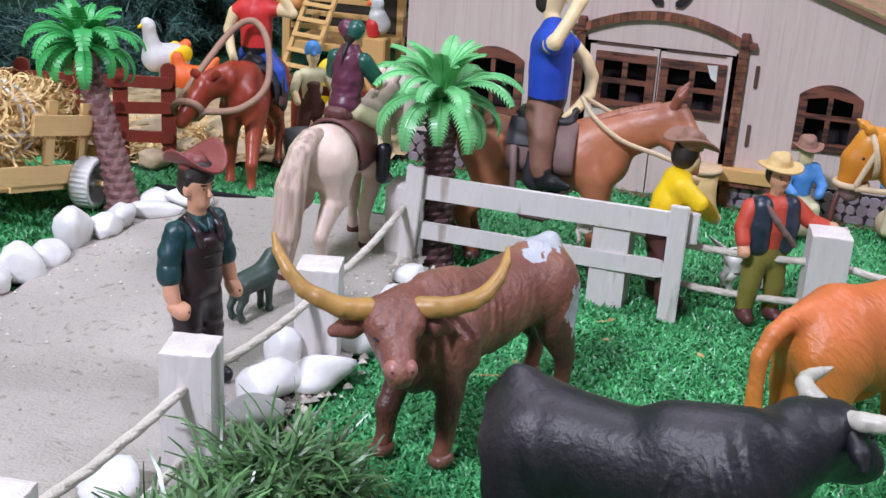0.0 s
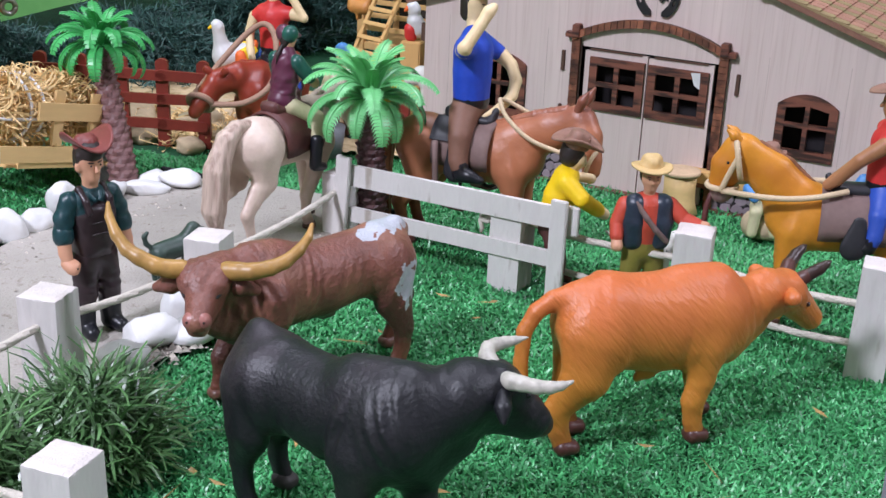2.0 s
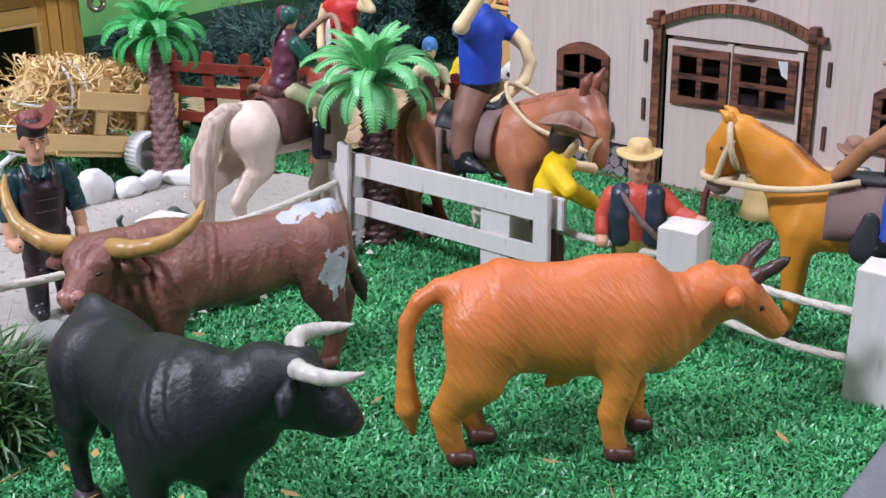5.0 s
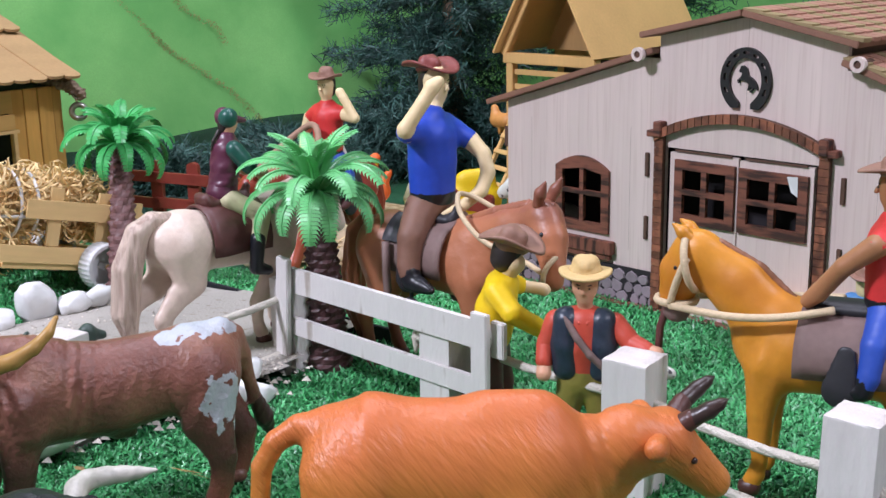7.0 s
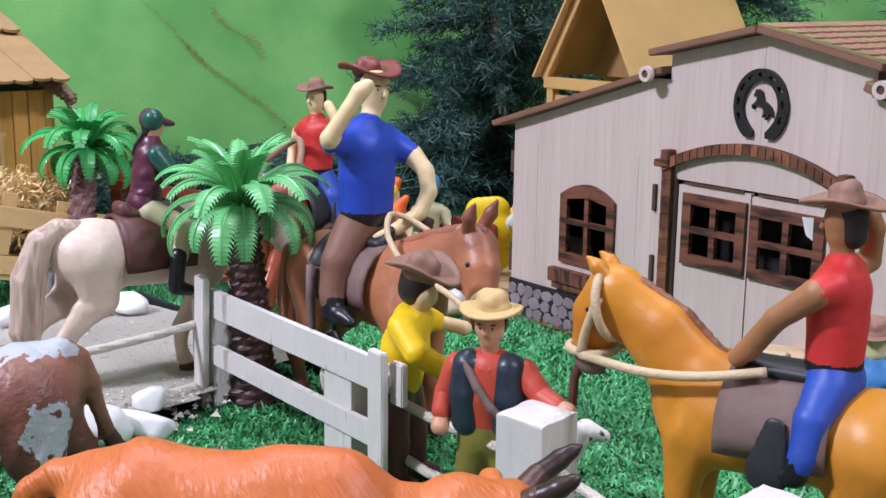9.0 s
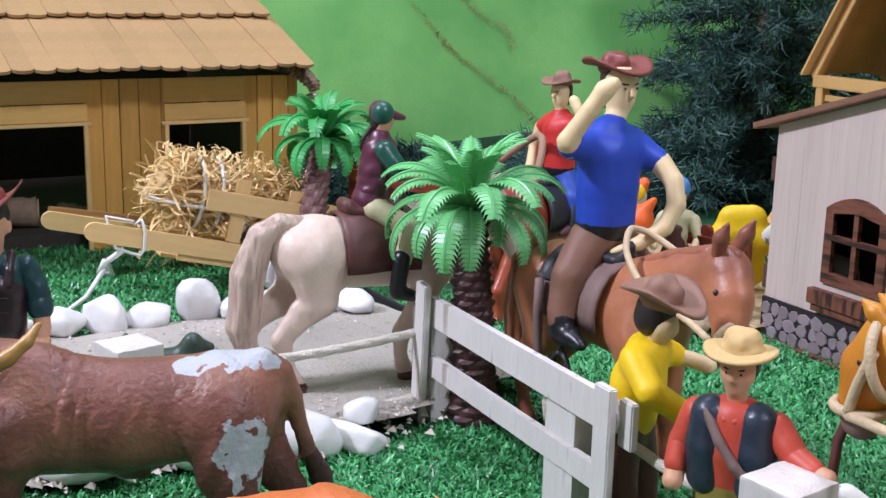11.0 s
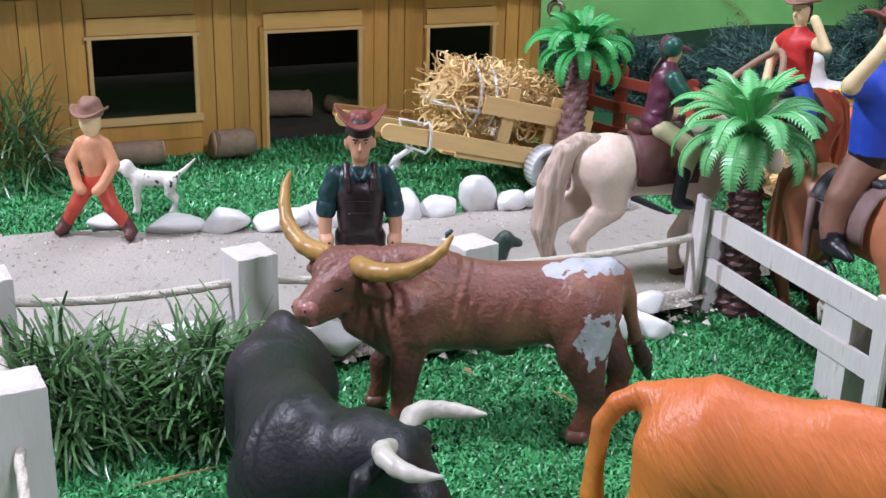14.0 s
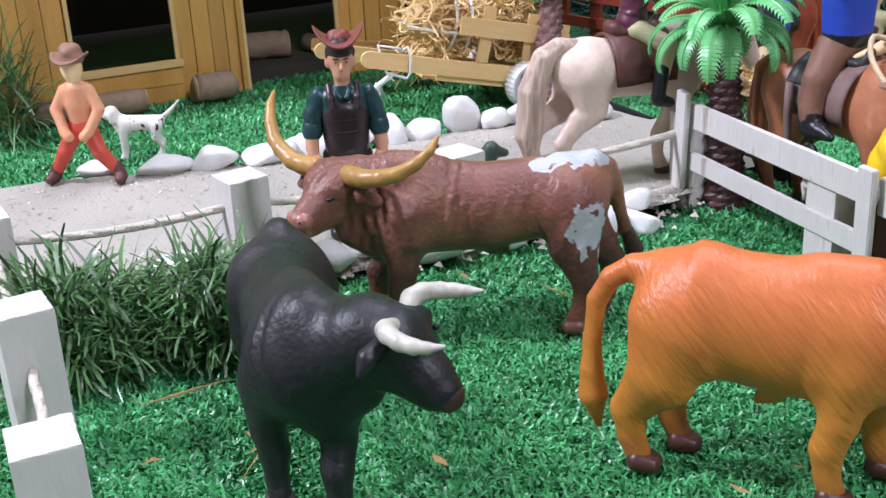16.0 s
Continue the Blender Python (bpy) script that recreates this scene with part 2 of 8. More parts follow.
MAT["cream"] = material("cream_breeches", rgb("c8c09a"), 0.5, 0.12, 90, 500, 0.15, 150)
MAT["leather"] = material("brown_leather", rgb("58322f"), 0.5, 0.2, 90, 500, 0.2, 200)
MAT["grey_leather"] = material("grey_brown_felt", rgb("77615c"), 0.7, 0.12, 90, 500, 0.2, 200)
MAT["black_leather"] = material("black_leather", rgb("26262b"), 0.5, 0.2, 90, 500, 0.2, 200)
MAT["rein"] = material("cord_rein", rgb("c9b493"), 0.8, 0.12, 200, 900, 0.4)
MAT["rein_dark"] = material("brown_cord", rgb("9a7a66"), 0.8, 0.12, 200, 900, 0.4)
MAT["horn"] = material("ochre_horn", rgb("a57f46"), 0.38, 0.25, 90, 300, 0.3, 200, second=rgb("7d5c34"), second_at=(0.58, 0.78), second_scale=60)
MAT["white_horn"] = material("bone_horn", rgb("b9b5aa"), 0.4, 0.1, 150, 500, 0.2, second=rgb("86837a"), second_at=(0.52, 0.75), second_scale=250)
MAT["dark_horn"] = material("dark_horn", rgb("33231f"), 0.35, 0.3, 60, 300, 0.1)
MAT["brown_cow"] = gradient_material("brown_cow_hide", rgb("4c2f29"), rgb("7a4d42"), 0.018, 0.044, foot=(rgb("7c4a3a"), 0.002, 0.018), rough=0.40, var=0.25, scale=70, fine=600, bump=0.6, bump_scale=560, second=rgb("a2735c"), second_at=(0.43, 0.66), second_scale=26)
add_patches(MAT["brown_cow"], [((-0.032, 0.0, 0.0605), 0.0105, (1.1, 0.9, 0.6)), ((-0.019, 0.004, 0.058), 0.0035, (1.0, 1.0, 1.0)), ((-0.034, 0.016, 0.0365), 0.0082, (0.75, 1.0, 1.2))], rgb("b4b8c0"))
MAT["cow_dark"] = material("dark_brown_hide", rgb("3a2420"), 0.45, 0.2, 70, 600, 0.4, 260)
MAT["cow_pink"] = material("pinkish_muzzle", rgb("9c6860"), 0.34, 0.15, 90, 600, 0.2)
MAT["hoof_pale"] = material("pale_brown_hoof", rgb("6e4a3e"), 0.4, 0.2, 90, 500, 0.2)
MAT["dead_leaf"] = material("dry_leaf", rgb("a98a55"), 0.7, 0.2, 200, 800, 0.3, per_island=0.35)
MAT["grit"] = material("pale_grit", rgb("bdb5aa"), 0.9, 0.3, 200, 800, 0.3, per_island=0.5)
MAT["straw_ground"] = material("sandy_straw_ground", rgb("c2ab86"), 0.9, 0.25, 60, 700, 0.8, 300, second=rgb("9a8058"), second_at=(0.5, 0.65), second_scale=120)
MAT["roof_board"] = material("brown_roof_board", rgb("835c4b"), 0.65, 0.15, 60, 400, 0.2, 300)
MAT["black_cow"] = material("black_bull_hide", rgb("14151a"), 0.47, 0.3, 50, 900, 0.36, 520, second=rgb("322a30"), second_at=(0.48, 0.70), second_scale=30)
MAT["hoof_grey"] = material("dull_grey_hoof", rgb("3f3b3b"), 0.5, 0.2, 90, 500, 0.2)
MAT["orange_cow"] = gradient_material("orange_cow_hide", rgb("c68034"), rgb("c5693a"), 0.024, 0.068, foot=(rgb("8a4d2e"), -0.002, 0.016), rough=0.40, var=0.08, scale=60, fine=400, bump=0.6, bump_scale=700, stretch=(1.0, 0.6, 0.14), turn=(0, 38, 0))
MAT["hoof"] = material("dark_hoof", rgb("4c2c26"), 0.4, 0.2, 90, 500, 0.2)
MAT["white_horse"] = material("cream_horse_hide", rgb("d6c1b2"), 0.42, 0.1, 60, 500, 0.35, 260, second=rgb("b79c8d"), second_at=(0.52, 0.8), second_scale=40)
MAT["white_mane"] = material("cream_horse_hair", rgb("c9b3a4"), 0.45, 0.15, 150, 600, 1.0, 500, stretch=(1, 1, 0.1), second=rgb("a58c7e"), second_at=(0.48, 0.66), second_scale=330)
MAT["bay_horse"] = gradient_material("bay_horse_hide", rgb("b0704f"), rgb("885342"), 0.066, 0.086, foot=(rgb("743f31"), 0.0, 0.03), rough=0.42, var=0.16, scale=50, fine=500, bump=0.35, bump_scale=260)
MAT["red_horse"] = gradient_material("chestnut_horse_hide", rgb("a04a32"), rgb("8c3626"), 0.03, 0.06, rough=0.35, var=0.15, scale=60, fine=500, bump=0.3, bump_scale=200)
MAT["pal_horse"] = material("palomino_hide", rgb("cc8729"), 0.42, 0.1, 50, 500, 0.2, 200, second=rgb("ba7226"), second_at=(0.5, 0.75))
MAT["pal_mane"] = material("palomino_mane", rgb("86583f"), 0.5, 0.2, 150, 600, 0.8, 350, stretch=(1, 1, 0.15))
MAT["dog_white"] = material("white_toy_dog", rgb("dcdad2"), 0.45, 0.06, 60, 500, 0.1, second=rgb("3a3836"), second_at=(0.6, 0.63), second_scale=230)
MAT["dog_green"] = material("dark_green_toy", rgb("35463e"), 0.45, 0.25, 60, 500, 0.3, 200)
MAT["white_plastic"] = material("white_plastic", rgb("d0d0d0"), 0.4, 0.04, 60, 500, 0.05)
MAT["trunk"] = material("palm_trunk_plastic", rgb("6a4a48"), 0.5, 0.2, 80, 500, 0.3, 200)
MAT["trunk_dark"] = material("dark_palm_trunk", rgb("4a3030"), 0.5, 0.2, 80, 500, 0.3, 200)
MAT["frond"] = material("bright_frond", rgb("72c27d"), 0.35, 0.12, 90, 400, 0.1, per_object=0.12)
MAT["frond_dark"] = material("deep_frond", rgb("45a85c"), 0.35, 0.15, 90, 400, 0.1, per_object=0.12)
MAT["wire"] = material("white_wire", rgb("e2e2e0"), 0.5, 0.05, 200, 500, 0.1)
MAT["steel"] = material("steel_eyelet", rgb("b8b4ae"), 0.3, 0.1, 200, 500, 0.05, metal=1.0)
MAT["blue_cap"] = material("blue_cap", rgb("4a86c4"), 0.5, 0.1, 90, 500, 0.1)
MAT["orange_toy"] = material("orange_toy", rgb("e0662c"), 0.5, 0.1, 90, 500, 0.1)
MAT["hen"] = material("tan_hen", rgb("c98a4a"), 0.5, 0.15, 90, 500, 0.2)
MAT["rock"] = material("beige_rock", rgb("b8a486"), 0.85, 0.2, 30, 300, 0.6)
# Board colour darkened to stand for the unlit inside of the stable.
MAT["interior"] = material("interior_shade_board", rgb("3b362f"), 0.9, 0.15, 30, 300, 0.1)

# ---------------------------------------------------------------- mesh tools
V = Vector


def smin(a, b, k):
    h = np.clip(0.5 + 0.5 * (b - a) / k, 0, 1)
    return b * (1 - h) + a * h - k * h * (1 - h)


def blob(prims, k=3.0, vox=1.3, carve=None):
    """A smooth skin round tapered limbs. prims: (ax, ay, az, ra, bx, by, bz, rb, squash) in millimetres. Vertices in metres, quads."""
    P = [tuple(p) + ((1.0,) if len(p) == 8 else ()) if len(p) > 5 else (p[0], p[1], p[2], p[3], p[0], p[1], p[2] + 0.01, p[3], p[4] if len(p) > 4 else 1.0) for p in prims]
    lo = np.min([[min(p[i], p[i + 4]) - max(p[3], p[7]) for i in range(3)] for p in P], axis=0) - 2 * vox - 1
    hi = np.max([[max(p[i], p[i + 4]) + max(p[3], p[7]) for i in range(3)] for p in P], axis=0) + 2 * vox + 1
    n = np.ceil((hi - lo) / vox).astype(int) + 1
    ax = [lo[i] + vox * np.arange(n[i]) for i in range(3)]
    X, Y, Z = np.meshgrid(*[a.astype(np.float32) for a in ax], indexing="ij")
    D, chain, end = None, None, None
    for p in P:
        a, b, s = np.array(p[0:3]), np.array(p[4:7]), p[8]
        ab = b - a
        L2 = float(ab @ ab) + 1e-9
        t = np.clip(((X - a[0]) * ab[0] + (Y - a[1]) * ab[1] + (Z - a[2]) * ab[2]) / L2, 0, 1)
        d = np.sqrt((X - a[0] - t * ab[0]) ** 2 + ((Y - a[1] - t * ab[1]) / s) ** 2 + (Z - a[2] - t * ab[2]) ** 2) - (p[3] + t * (p[7] - p[3]))
        d = d * min(1.0, s)
        if end is not None and tuple(p[0:4]) == end:      # the same limb goes on: no swelling at the joint
            chain = smin(chain, d, 0.8)
        else:
            if chain is not None:
                D = chain if D is None else smin(D, chain, k)
            chain = d
        end = tuple(p[4:8])
    D = chain if D is None else smin(D, chain, k)
    if carve is not None:
        D = D + carve(X, Y, Z)
    S = D < 0
    nx, ny, nz = S.shape
    corner = [(i, j, q) for i in (0, 1) for j in (0, 1) for q in (0, 1)]
    cnt = sum(S[i:nx - 1 + i, j:ny - 1 + j, q:nz - 1 + q].astype(np.int8) for i, j, q in corner)
    act = np.argwhere((cnt > 0) & (cnt < 8))
    index = -np.ones((nx - 1, ny - 1, nz - 1), int)
    index[tuple(act.T)] = np.arange(len(act))
    acc, num = np.zeros((len(act), 3)), np.zeros(len(act))
    for c0 in corner:
        for axis in range(3):
            if c0[axis]:
                continue
            c1 = list(c0)
            c1[axis] = 1
            d0 = D[act[:, 0] + c0[0], act[:, 1] + c0[1], act[:, 2] + c0[2]]
            d1 = D[act[:, 0] + c1[0], act[:, 1] + c1[1], act[:, 2] + c1[2]]
            cross = (d0 < 0) != (d1 < 0)
            t = np.where(cross, d0 / np.where(np.abs(d0 - d1) < 1e-9, 1, d0 - d1), 0)
            pt = act + np.array(c0)
            pt = pt.astype(float)
            pt[:, axis] += t
            acc[cross] += pt[cross]
            num[cross] += 1
    verts = (acc / num[:, None] * vox + lo) * 0.001
    faces = []
    for axis in range(3):
        o = [a for a in range(3) if a != axis]
        sl0, sl1 = [slice(None)] * 3, [slice(None)] * 3
        sl0[axis], sl1[axis] = slice(0, -1), slice(1, None)
        A, B = S[tuple(sl0)], S[tuple(sl1)]
        e = np.argwhere(A != B)
        e = e[(e[:, o[0]] > 0) & (e[:, o[1]] > 0)]
        q = []
        for du, dv in ((-1, -1), (0, -1), (0, 0), (-1, 0)):
            c = e.copy()
            c[:, o[0]] += du
            c[:, o[1]] += dv
            q.append(index[tuple(c.T)])
        q = np.stack(q, 1)
        flip = A[tuple(e.T)] if axis != 1 else ~A[tuple(e.T)]
        q[~flip] = q[~flip][:, ::-1]
        faces.append(q)
    faces = np.concatenate(faces)
    e = np.concatenate([faces[:, [0, 1]], faces[:, [1, 2]], faces[:, [2, 3]], faces[:, [3, 0]]])
    for _ in range(2):
        tot, num = np.zeros_like(verts), np.zeros(len(verts))
        for i, j in ((0, 1), (1, 0)):
            np.add.at(tot, e[:, i], verts[e[:, j]])
            np.add.at(num, e[:, i], 1)
        verts = 0.5 * verts + 0.5 * tot / num[:, None]
    return verts, faces


class Build:
    """Collects pieces into one mesh with several materials."""

    def __init__(self):
        self.v, self.f, self.m, self.mats, self.n = [], [], [], [], 0

    def slot(self, key):
        if key not in self.mats:
            self.mats.append(key)
        return self.mats.index(key)

    def add(self, verts, faces, key, m=None):
        verts = np.asarray(verts, float).reshape(-1, 3)
        if m is not None:
            M = np.array(m)
            verts = verts @ M[:3, :3].T + M[:3, 3]
        s = self.slot(key)
        for f in faces:
            self.f.append([int(i) + self.n for i in f])
        self.m += [s] * len(faces)
        self.v.append(verts)
        self.n += len(verts)
        return self

    def blob(self, prims, key, k=3.0, vox=1.3, m=None, carve=None):
        return self.add(*blob(prims, k, vox, carve), key, m)

    def tube(self, pts, radii, key, sides=8, m=None, squash=1.0):
        return self.add(*tube(pts, radii, sides, squash), key, m)

    def box(self, x0, x1, y0, y1, z0, z1, key, bevel=0.0, m=None):
        return self.add(*box(x0, x1, y0, y1, z0, z1, bevel), key, m)

    def mesh(self, name, smooth=True):
        me = bpy.data.meshes.new(name)
        me.from_pydata(np.concatenate(self.v), [], self.f)
        for key in self.mats:
            me.materials.append(MAT[key])
        me.polygons.foreach_set("material_index", self.m)
        me.polygons.foreach_set("use_smooth", [smooth] * len(self.f))
        me.update()
        return me


def tube(pts, radii, sides=8, squash=1.0):
    pts = [V(p) for p in pts]
    if not hasattr(radii, "__len__"):
        radii = [radii] * len(pts)
    verts, faces = [], []
    up = V((0, 0, 1))
    for i, p in enumerate(pts):
        d = (pts[min(i + 1, len(pts) - 1)] - pts[max(i - 1, 0)]).normalized()
        if i == 0:
            ref = up if abs(d.z) < 0.9 else V((1, 0, 0))
            u = d.cross(ref).normalized()
        else:
            u = (u - d * u.dot(d)).normalized()
        w = d.cross(u)
        for s in range(sides):
            a = 2 * math.pi * s / sides
            verts.append(p + radii[i] * (math.cos(a) * u + squash * math.sin(a) * w))
    for i in range(len(pts) - 1):
        for s in range(sides):
            a, b = i * sides + s, i * sides + (s + 1) % sides
            faces.append((a, b, b + sides, a + sides))
    faces.append(tuple(range(sides))[::-1])
    faces.append(tuple(range((len(pts) - 1) * sides, len(pts) * sides)))
    return verts, faces


def box(x0, x1, y0, y1, z0, z1, bevel=0.0):
    bm = bmesh.new()
    bmesh.ops.create_cube(bm, size=1.0)
    for v in bm.verts:
        v.co = V(((x0 + x1) / 2 + v.co.x * (x1 - x0), (y0 + y1) / 2 + v.co.y * (y1 - y0), (z0 + z1) / 2 + v.co.z * (z1 - z0)))
    if bevel:
        bmesh.ops.bevel(bm, geom=bm.edges[:], offset=bevel, segments=2, affect="EDGES")
    vs = [tuple(v.co) for v in bm.verts]
    bm.verts.index_update()
    fs = [[v.index for v in f.verts] for f in bm.faces]
    bm.free()
    return vs, fs


def plate(outline, holes=(), depth=0.003, bevel=0.0):
    """A flat board of any outline with holes through it: outline in x, z; it is depth thick along y, centred."""
    cu = bpy.data.curves.new("outline", "CURVE")
    cu.dimensions, cu.fill_mode, cu.extrude = "2D", "BOTH", depth / 2
    cu.bevel_depth = bevel
    for loop in (outline, *holes):
        sp = cu.splines.new("POLY")
        sp.points.add(len(loop) - 1)
        for p, (x, z) in zip(sp.points, loop):
            p.co = (x, z, 0, 1)
        sp.use_cyclic_u = True
    ob = bpy.data.objects.new("outline", cu)
    me = bpy.data.meshes.new_from_object(ob)
    vs = [(v.co.x, -v.co.z, v.co.y) for v in me.vertices]
    fs = [list(p.vertices) for p in me.polygons]
    bpy.data.objects.remove(ob)
    bpy.data.curves.remove(cu)
    bpy.data.meshes.remove(me)
    return vs, fs


def thing(name, mesh, m, label, category, group="", kind=""):
    ob = new(name, mesh)
    ob.matrix_world = m
    return tagged(ob, label, category, group, kind)


def empty(name, m, label, category, group="", kind=""):
    ob = new(name)
    ob.empty_display_size = 0.01
    ob.matrix_world = m
    return tagged(ob, label, category, group, kind)


def part(name, mesh, parent, m=None, label=""):
    ob = new(name, mesh)
    ob.parent = parent
    ob.matrix_basis = m if m is not None else Matrix()
    return tagged(ob, label)


def piece(name, verts, faces, key, parent, m=None, label="", smooth=False):
    return part(name, Build().add(verts, faces, key).mesh(name, smooth), parent, m, label)


def hat(b, key, x, y, z, r=11, curl=5, front=1.0, crown=(5.5, 5), tilt=(0, 0, 0), band=None):
    """A hat with a broad curled brim and a dented crown, millimetres; x forward."""
    vs, fs, N, R = [], [], 28, 7
    m = pose(x / 1000, y / 1000, z / 1000, *tilt)
    for side in (0, 1):
        for i in range(R + 1):
            q = 0.3 + 0.7 * i / R
            for s in range(N):
                a = 2 * math.pi * s / N
                px, py = front * r * q * math.cos(a), 0.92 * r * q * math.sin(a)
                pz = curl * abs(math.sin(a)) ** 2.2 * q ** 2.5 - 0.6 * abs(math.cos(a)) * q ** 2 - 0.9 * side
                vs.append((px / 1000, py / 1000, pz / 1000))
    W = (R + 1) * N
    for i in range(R):
        for s in range(N):
            a, c = i * N + s, i * N + (s + 1) % N
            fs.append((a, a + N, c + N, c))
            fs.append((a + W, c + W, c + N + W, a + N + W))
    for s in range(N):
        a, c = R * N + s, R * N + (s + 1) % N
        fs.append((a, a + W, c + W, c))
    b.add(vs, fs, key, m)
    cr, ch = crown
    b.blob([(-1.2, -1.6, ch * 0.3, cr * 0.86, -1.2, -1.8, ch, cr * 0.62), (-1.2, 1.6, ch * 0.3, cr * 0.86, -1.2, 1.8, ch, cr * 0.62), (1.5, 0, ch * 0.3, cr * 0.85, 2.2, 0, ch * 0.75, cr * 0.55)], key, 1.2, 0.8, m)


def limb(*pts, sq=1.0):
    """Chain of tapered pieces through points (x, y, z, r); sq: its breadth across the body."""
    return [(*a, *b, sq) for a, b in zip(pts, pts[1:])]


def ground_z(x, y):
    t = min(1, max(0, (y - 0.53) / 0.15))
    return -0.02 * t * t * (3 - 2 * t)


def path_z(x, y):
    """The path's surface: it swells a little towards the gate."""
    t = min(1, max(0, (y - 0.36) / 0.09))
    u = min(1, max(0, (x + 0.27) / 0.07))
    return 0.0006 + 0.005 * t * t * (3 - 2 * t) * u


# ---------------------------------------------------------------- room and base
def room_part(name, x0, x1, y0, y1, z0, z1, key, label):
    return thing(name, Build().box(x0, x1, y0, y1, z0, z1, key).mesh(name, False), Matrix(), label, name.split("_")[0], kind="structure")


room_part("floor", -2.3, 2.3, -1.6, 2.6, -0.85, -0.8, "floor", "plain grey floor of the exhibition room")
room_part("ceiling", -2.3, 2.3, -1.6, 2.6, 1.7, 1.75, "wall", "plain pale ceiling of the exhibition room")
room_part("wall_north", -2.3, 2.3, 2.55, 2.6, -0.8, 1.7, "wall", "plain pale wall behind the display")
room_part("wall_south", -2.3, 2.3, -1.6, -1.55, -0.8, 1.7, "wall", "plain pale wall behind the viewer")
room_part("wall_west", -2.3, -2.25, -1.55, 2.55, -0.8, 1.7, "wall", "plain pale side wall of the room")
room_part("wall_east", 2.25, 2.3, -1.55, 2.55, -0.8, 1.7, "wall", "plain pale side wall of the room")
thing("display_table", Build().box(-1.25, 0.62, 0.1, 1.55, -0.8, -0.034, "dark_cloth", 0.004).mesh("display_table", False), Matrix(),
      "display table covered with dark cloth", "table")


def sheet(name, inside, x0, x1, y0, y1, step, key, height, label, category):
    vs, fs, idx = [], [], {}
    nx, ny = int(round((x1 - x0) / step)), int(round((y1 - y0) / step))

    def vert(i, j):
        if (i, j) not in idx:
            x, y = x0 + i * step, y0 + j * step
            idx[i, j] = len(vs)
            vs.append((x, y, height(x, y) + 0.0006 * noise.noise((x * 60, y * 60, 0))))
        return idx[i, j]

    for i in range(nx):
        for j in range(ny):
            if inside(x0 + (i + 0.5) * step, y0 + (j + 0.5) * step):
                fs.append((vert(i, j), vert(i + 1, j), vert(i + 1, j + 1), vert(i, j + 1)))
    return thing(name, Build().add(vs, fs, key).mesh(name), Matrix(), label, category, kind="structure")


def path_left(y):
    """x of the path's far side along y."""
    return np.interp(y, [0.1, 0.27, 0.31, 0.41, 0.48, 0.52], [-0.33, -0.305, -0.288, -0.262, -0.258, -0.262])


def path_right(y):
    return np.interp(y, [0.1, 0.215, 0.31, 0.39, 0.47, 0.52], [-0.15, -0.142, -0.125, -0.113, -0.102, -0.118])


def on_path(x, y):
    return path_left(y) < x < path_right(y) and y < 0.546 + 0.004 * math.sin(x * 60)


def on_board(x, y):
    return x < 0.152 or y > 0.478


sheet("ground", on_board, -1.0, 0.5, 0.12, 1.32, 0.01, "turf_back", lambda x, y: ground_z(x, y) - 0.0035, "green backing sheet under the artificial grass", "ground")
sheet("path", on_path, -0.36, -0.08, 0.12, 0.56, 0.004, "sand", path_z, "pale grey cement path with loose grit", "path")
sheet("straw_yard", lambda x, y: ((x + 0.33) / 0.15) ** 2 + ((y - 0.745) / 0.085) ** 2 < 1 + 0.25 * noise.noise((x * 30, y * 30, 1)), -0.5, -0.15, 0.64, 0.86, 0.006, "straw_ground", lambda x, y: ground_z(x, y) + 0.0025, "pale sandy yard strewn with straw behind the fence", "ground")
thing("turf_mat_edge", Build().box(-0.2640, -0.2000, -0.0012, 0.0012, -0.004, 0.0042, "dark_cloth", 0.0004).box(-0.1998, -0.1060, -0.0012, 0.0012, -0.004, 0.0040, "dark_cloth", 0.0004).mesh("turf_mat_edge", False), pose(0, 0.5495, 0),
      "dark cut edge of the turf mat behind the path", "edge strip", kind="structure")
thing("edge_strip", Build().box(0.1525, 0.166, 0.12, 0.478, -0.03, 0.0012, "grey_edge", 0.001).mesh("edge_strip", False), Matrix(),
      "grey worn strip along the edge of the turf", "edge strip", kind="structure")
rng = np.random.default_rng(5)


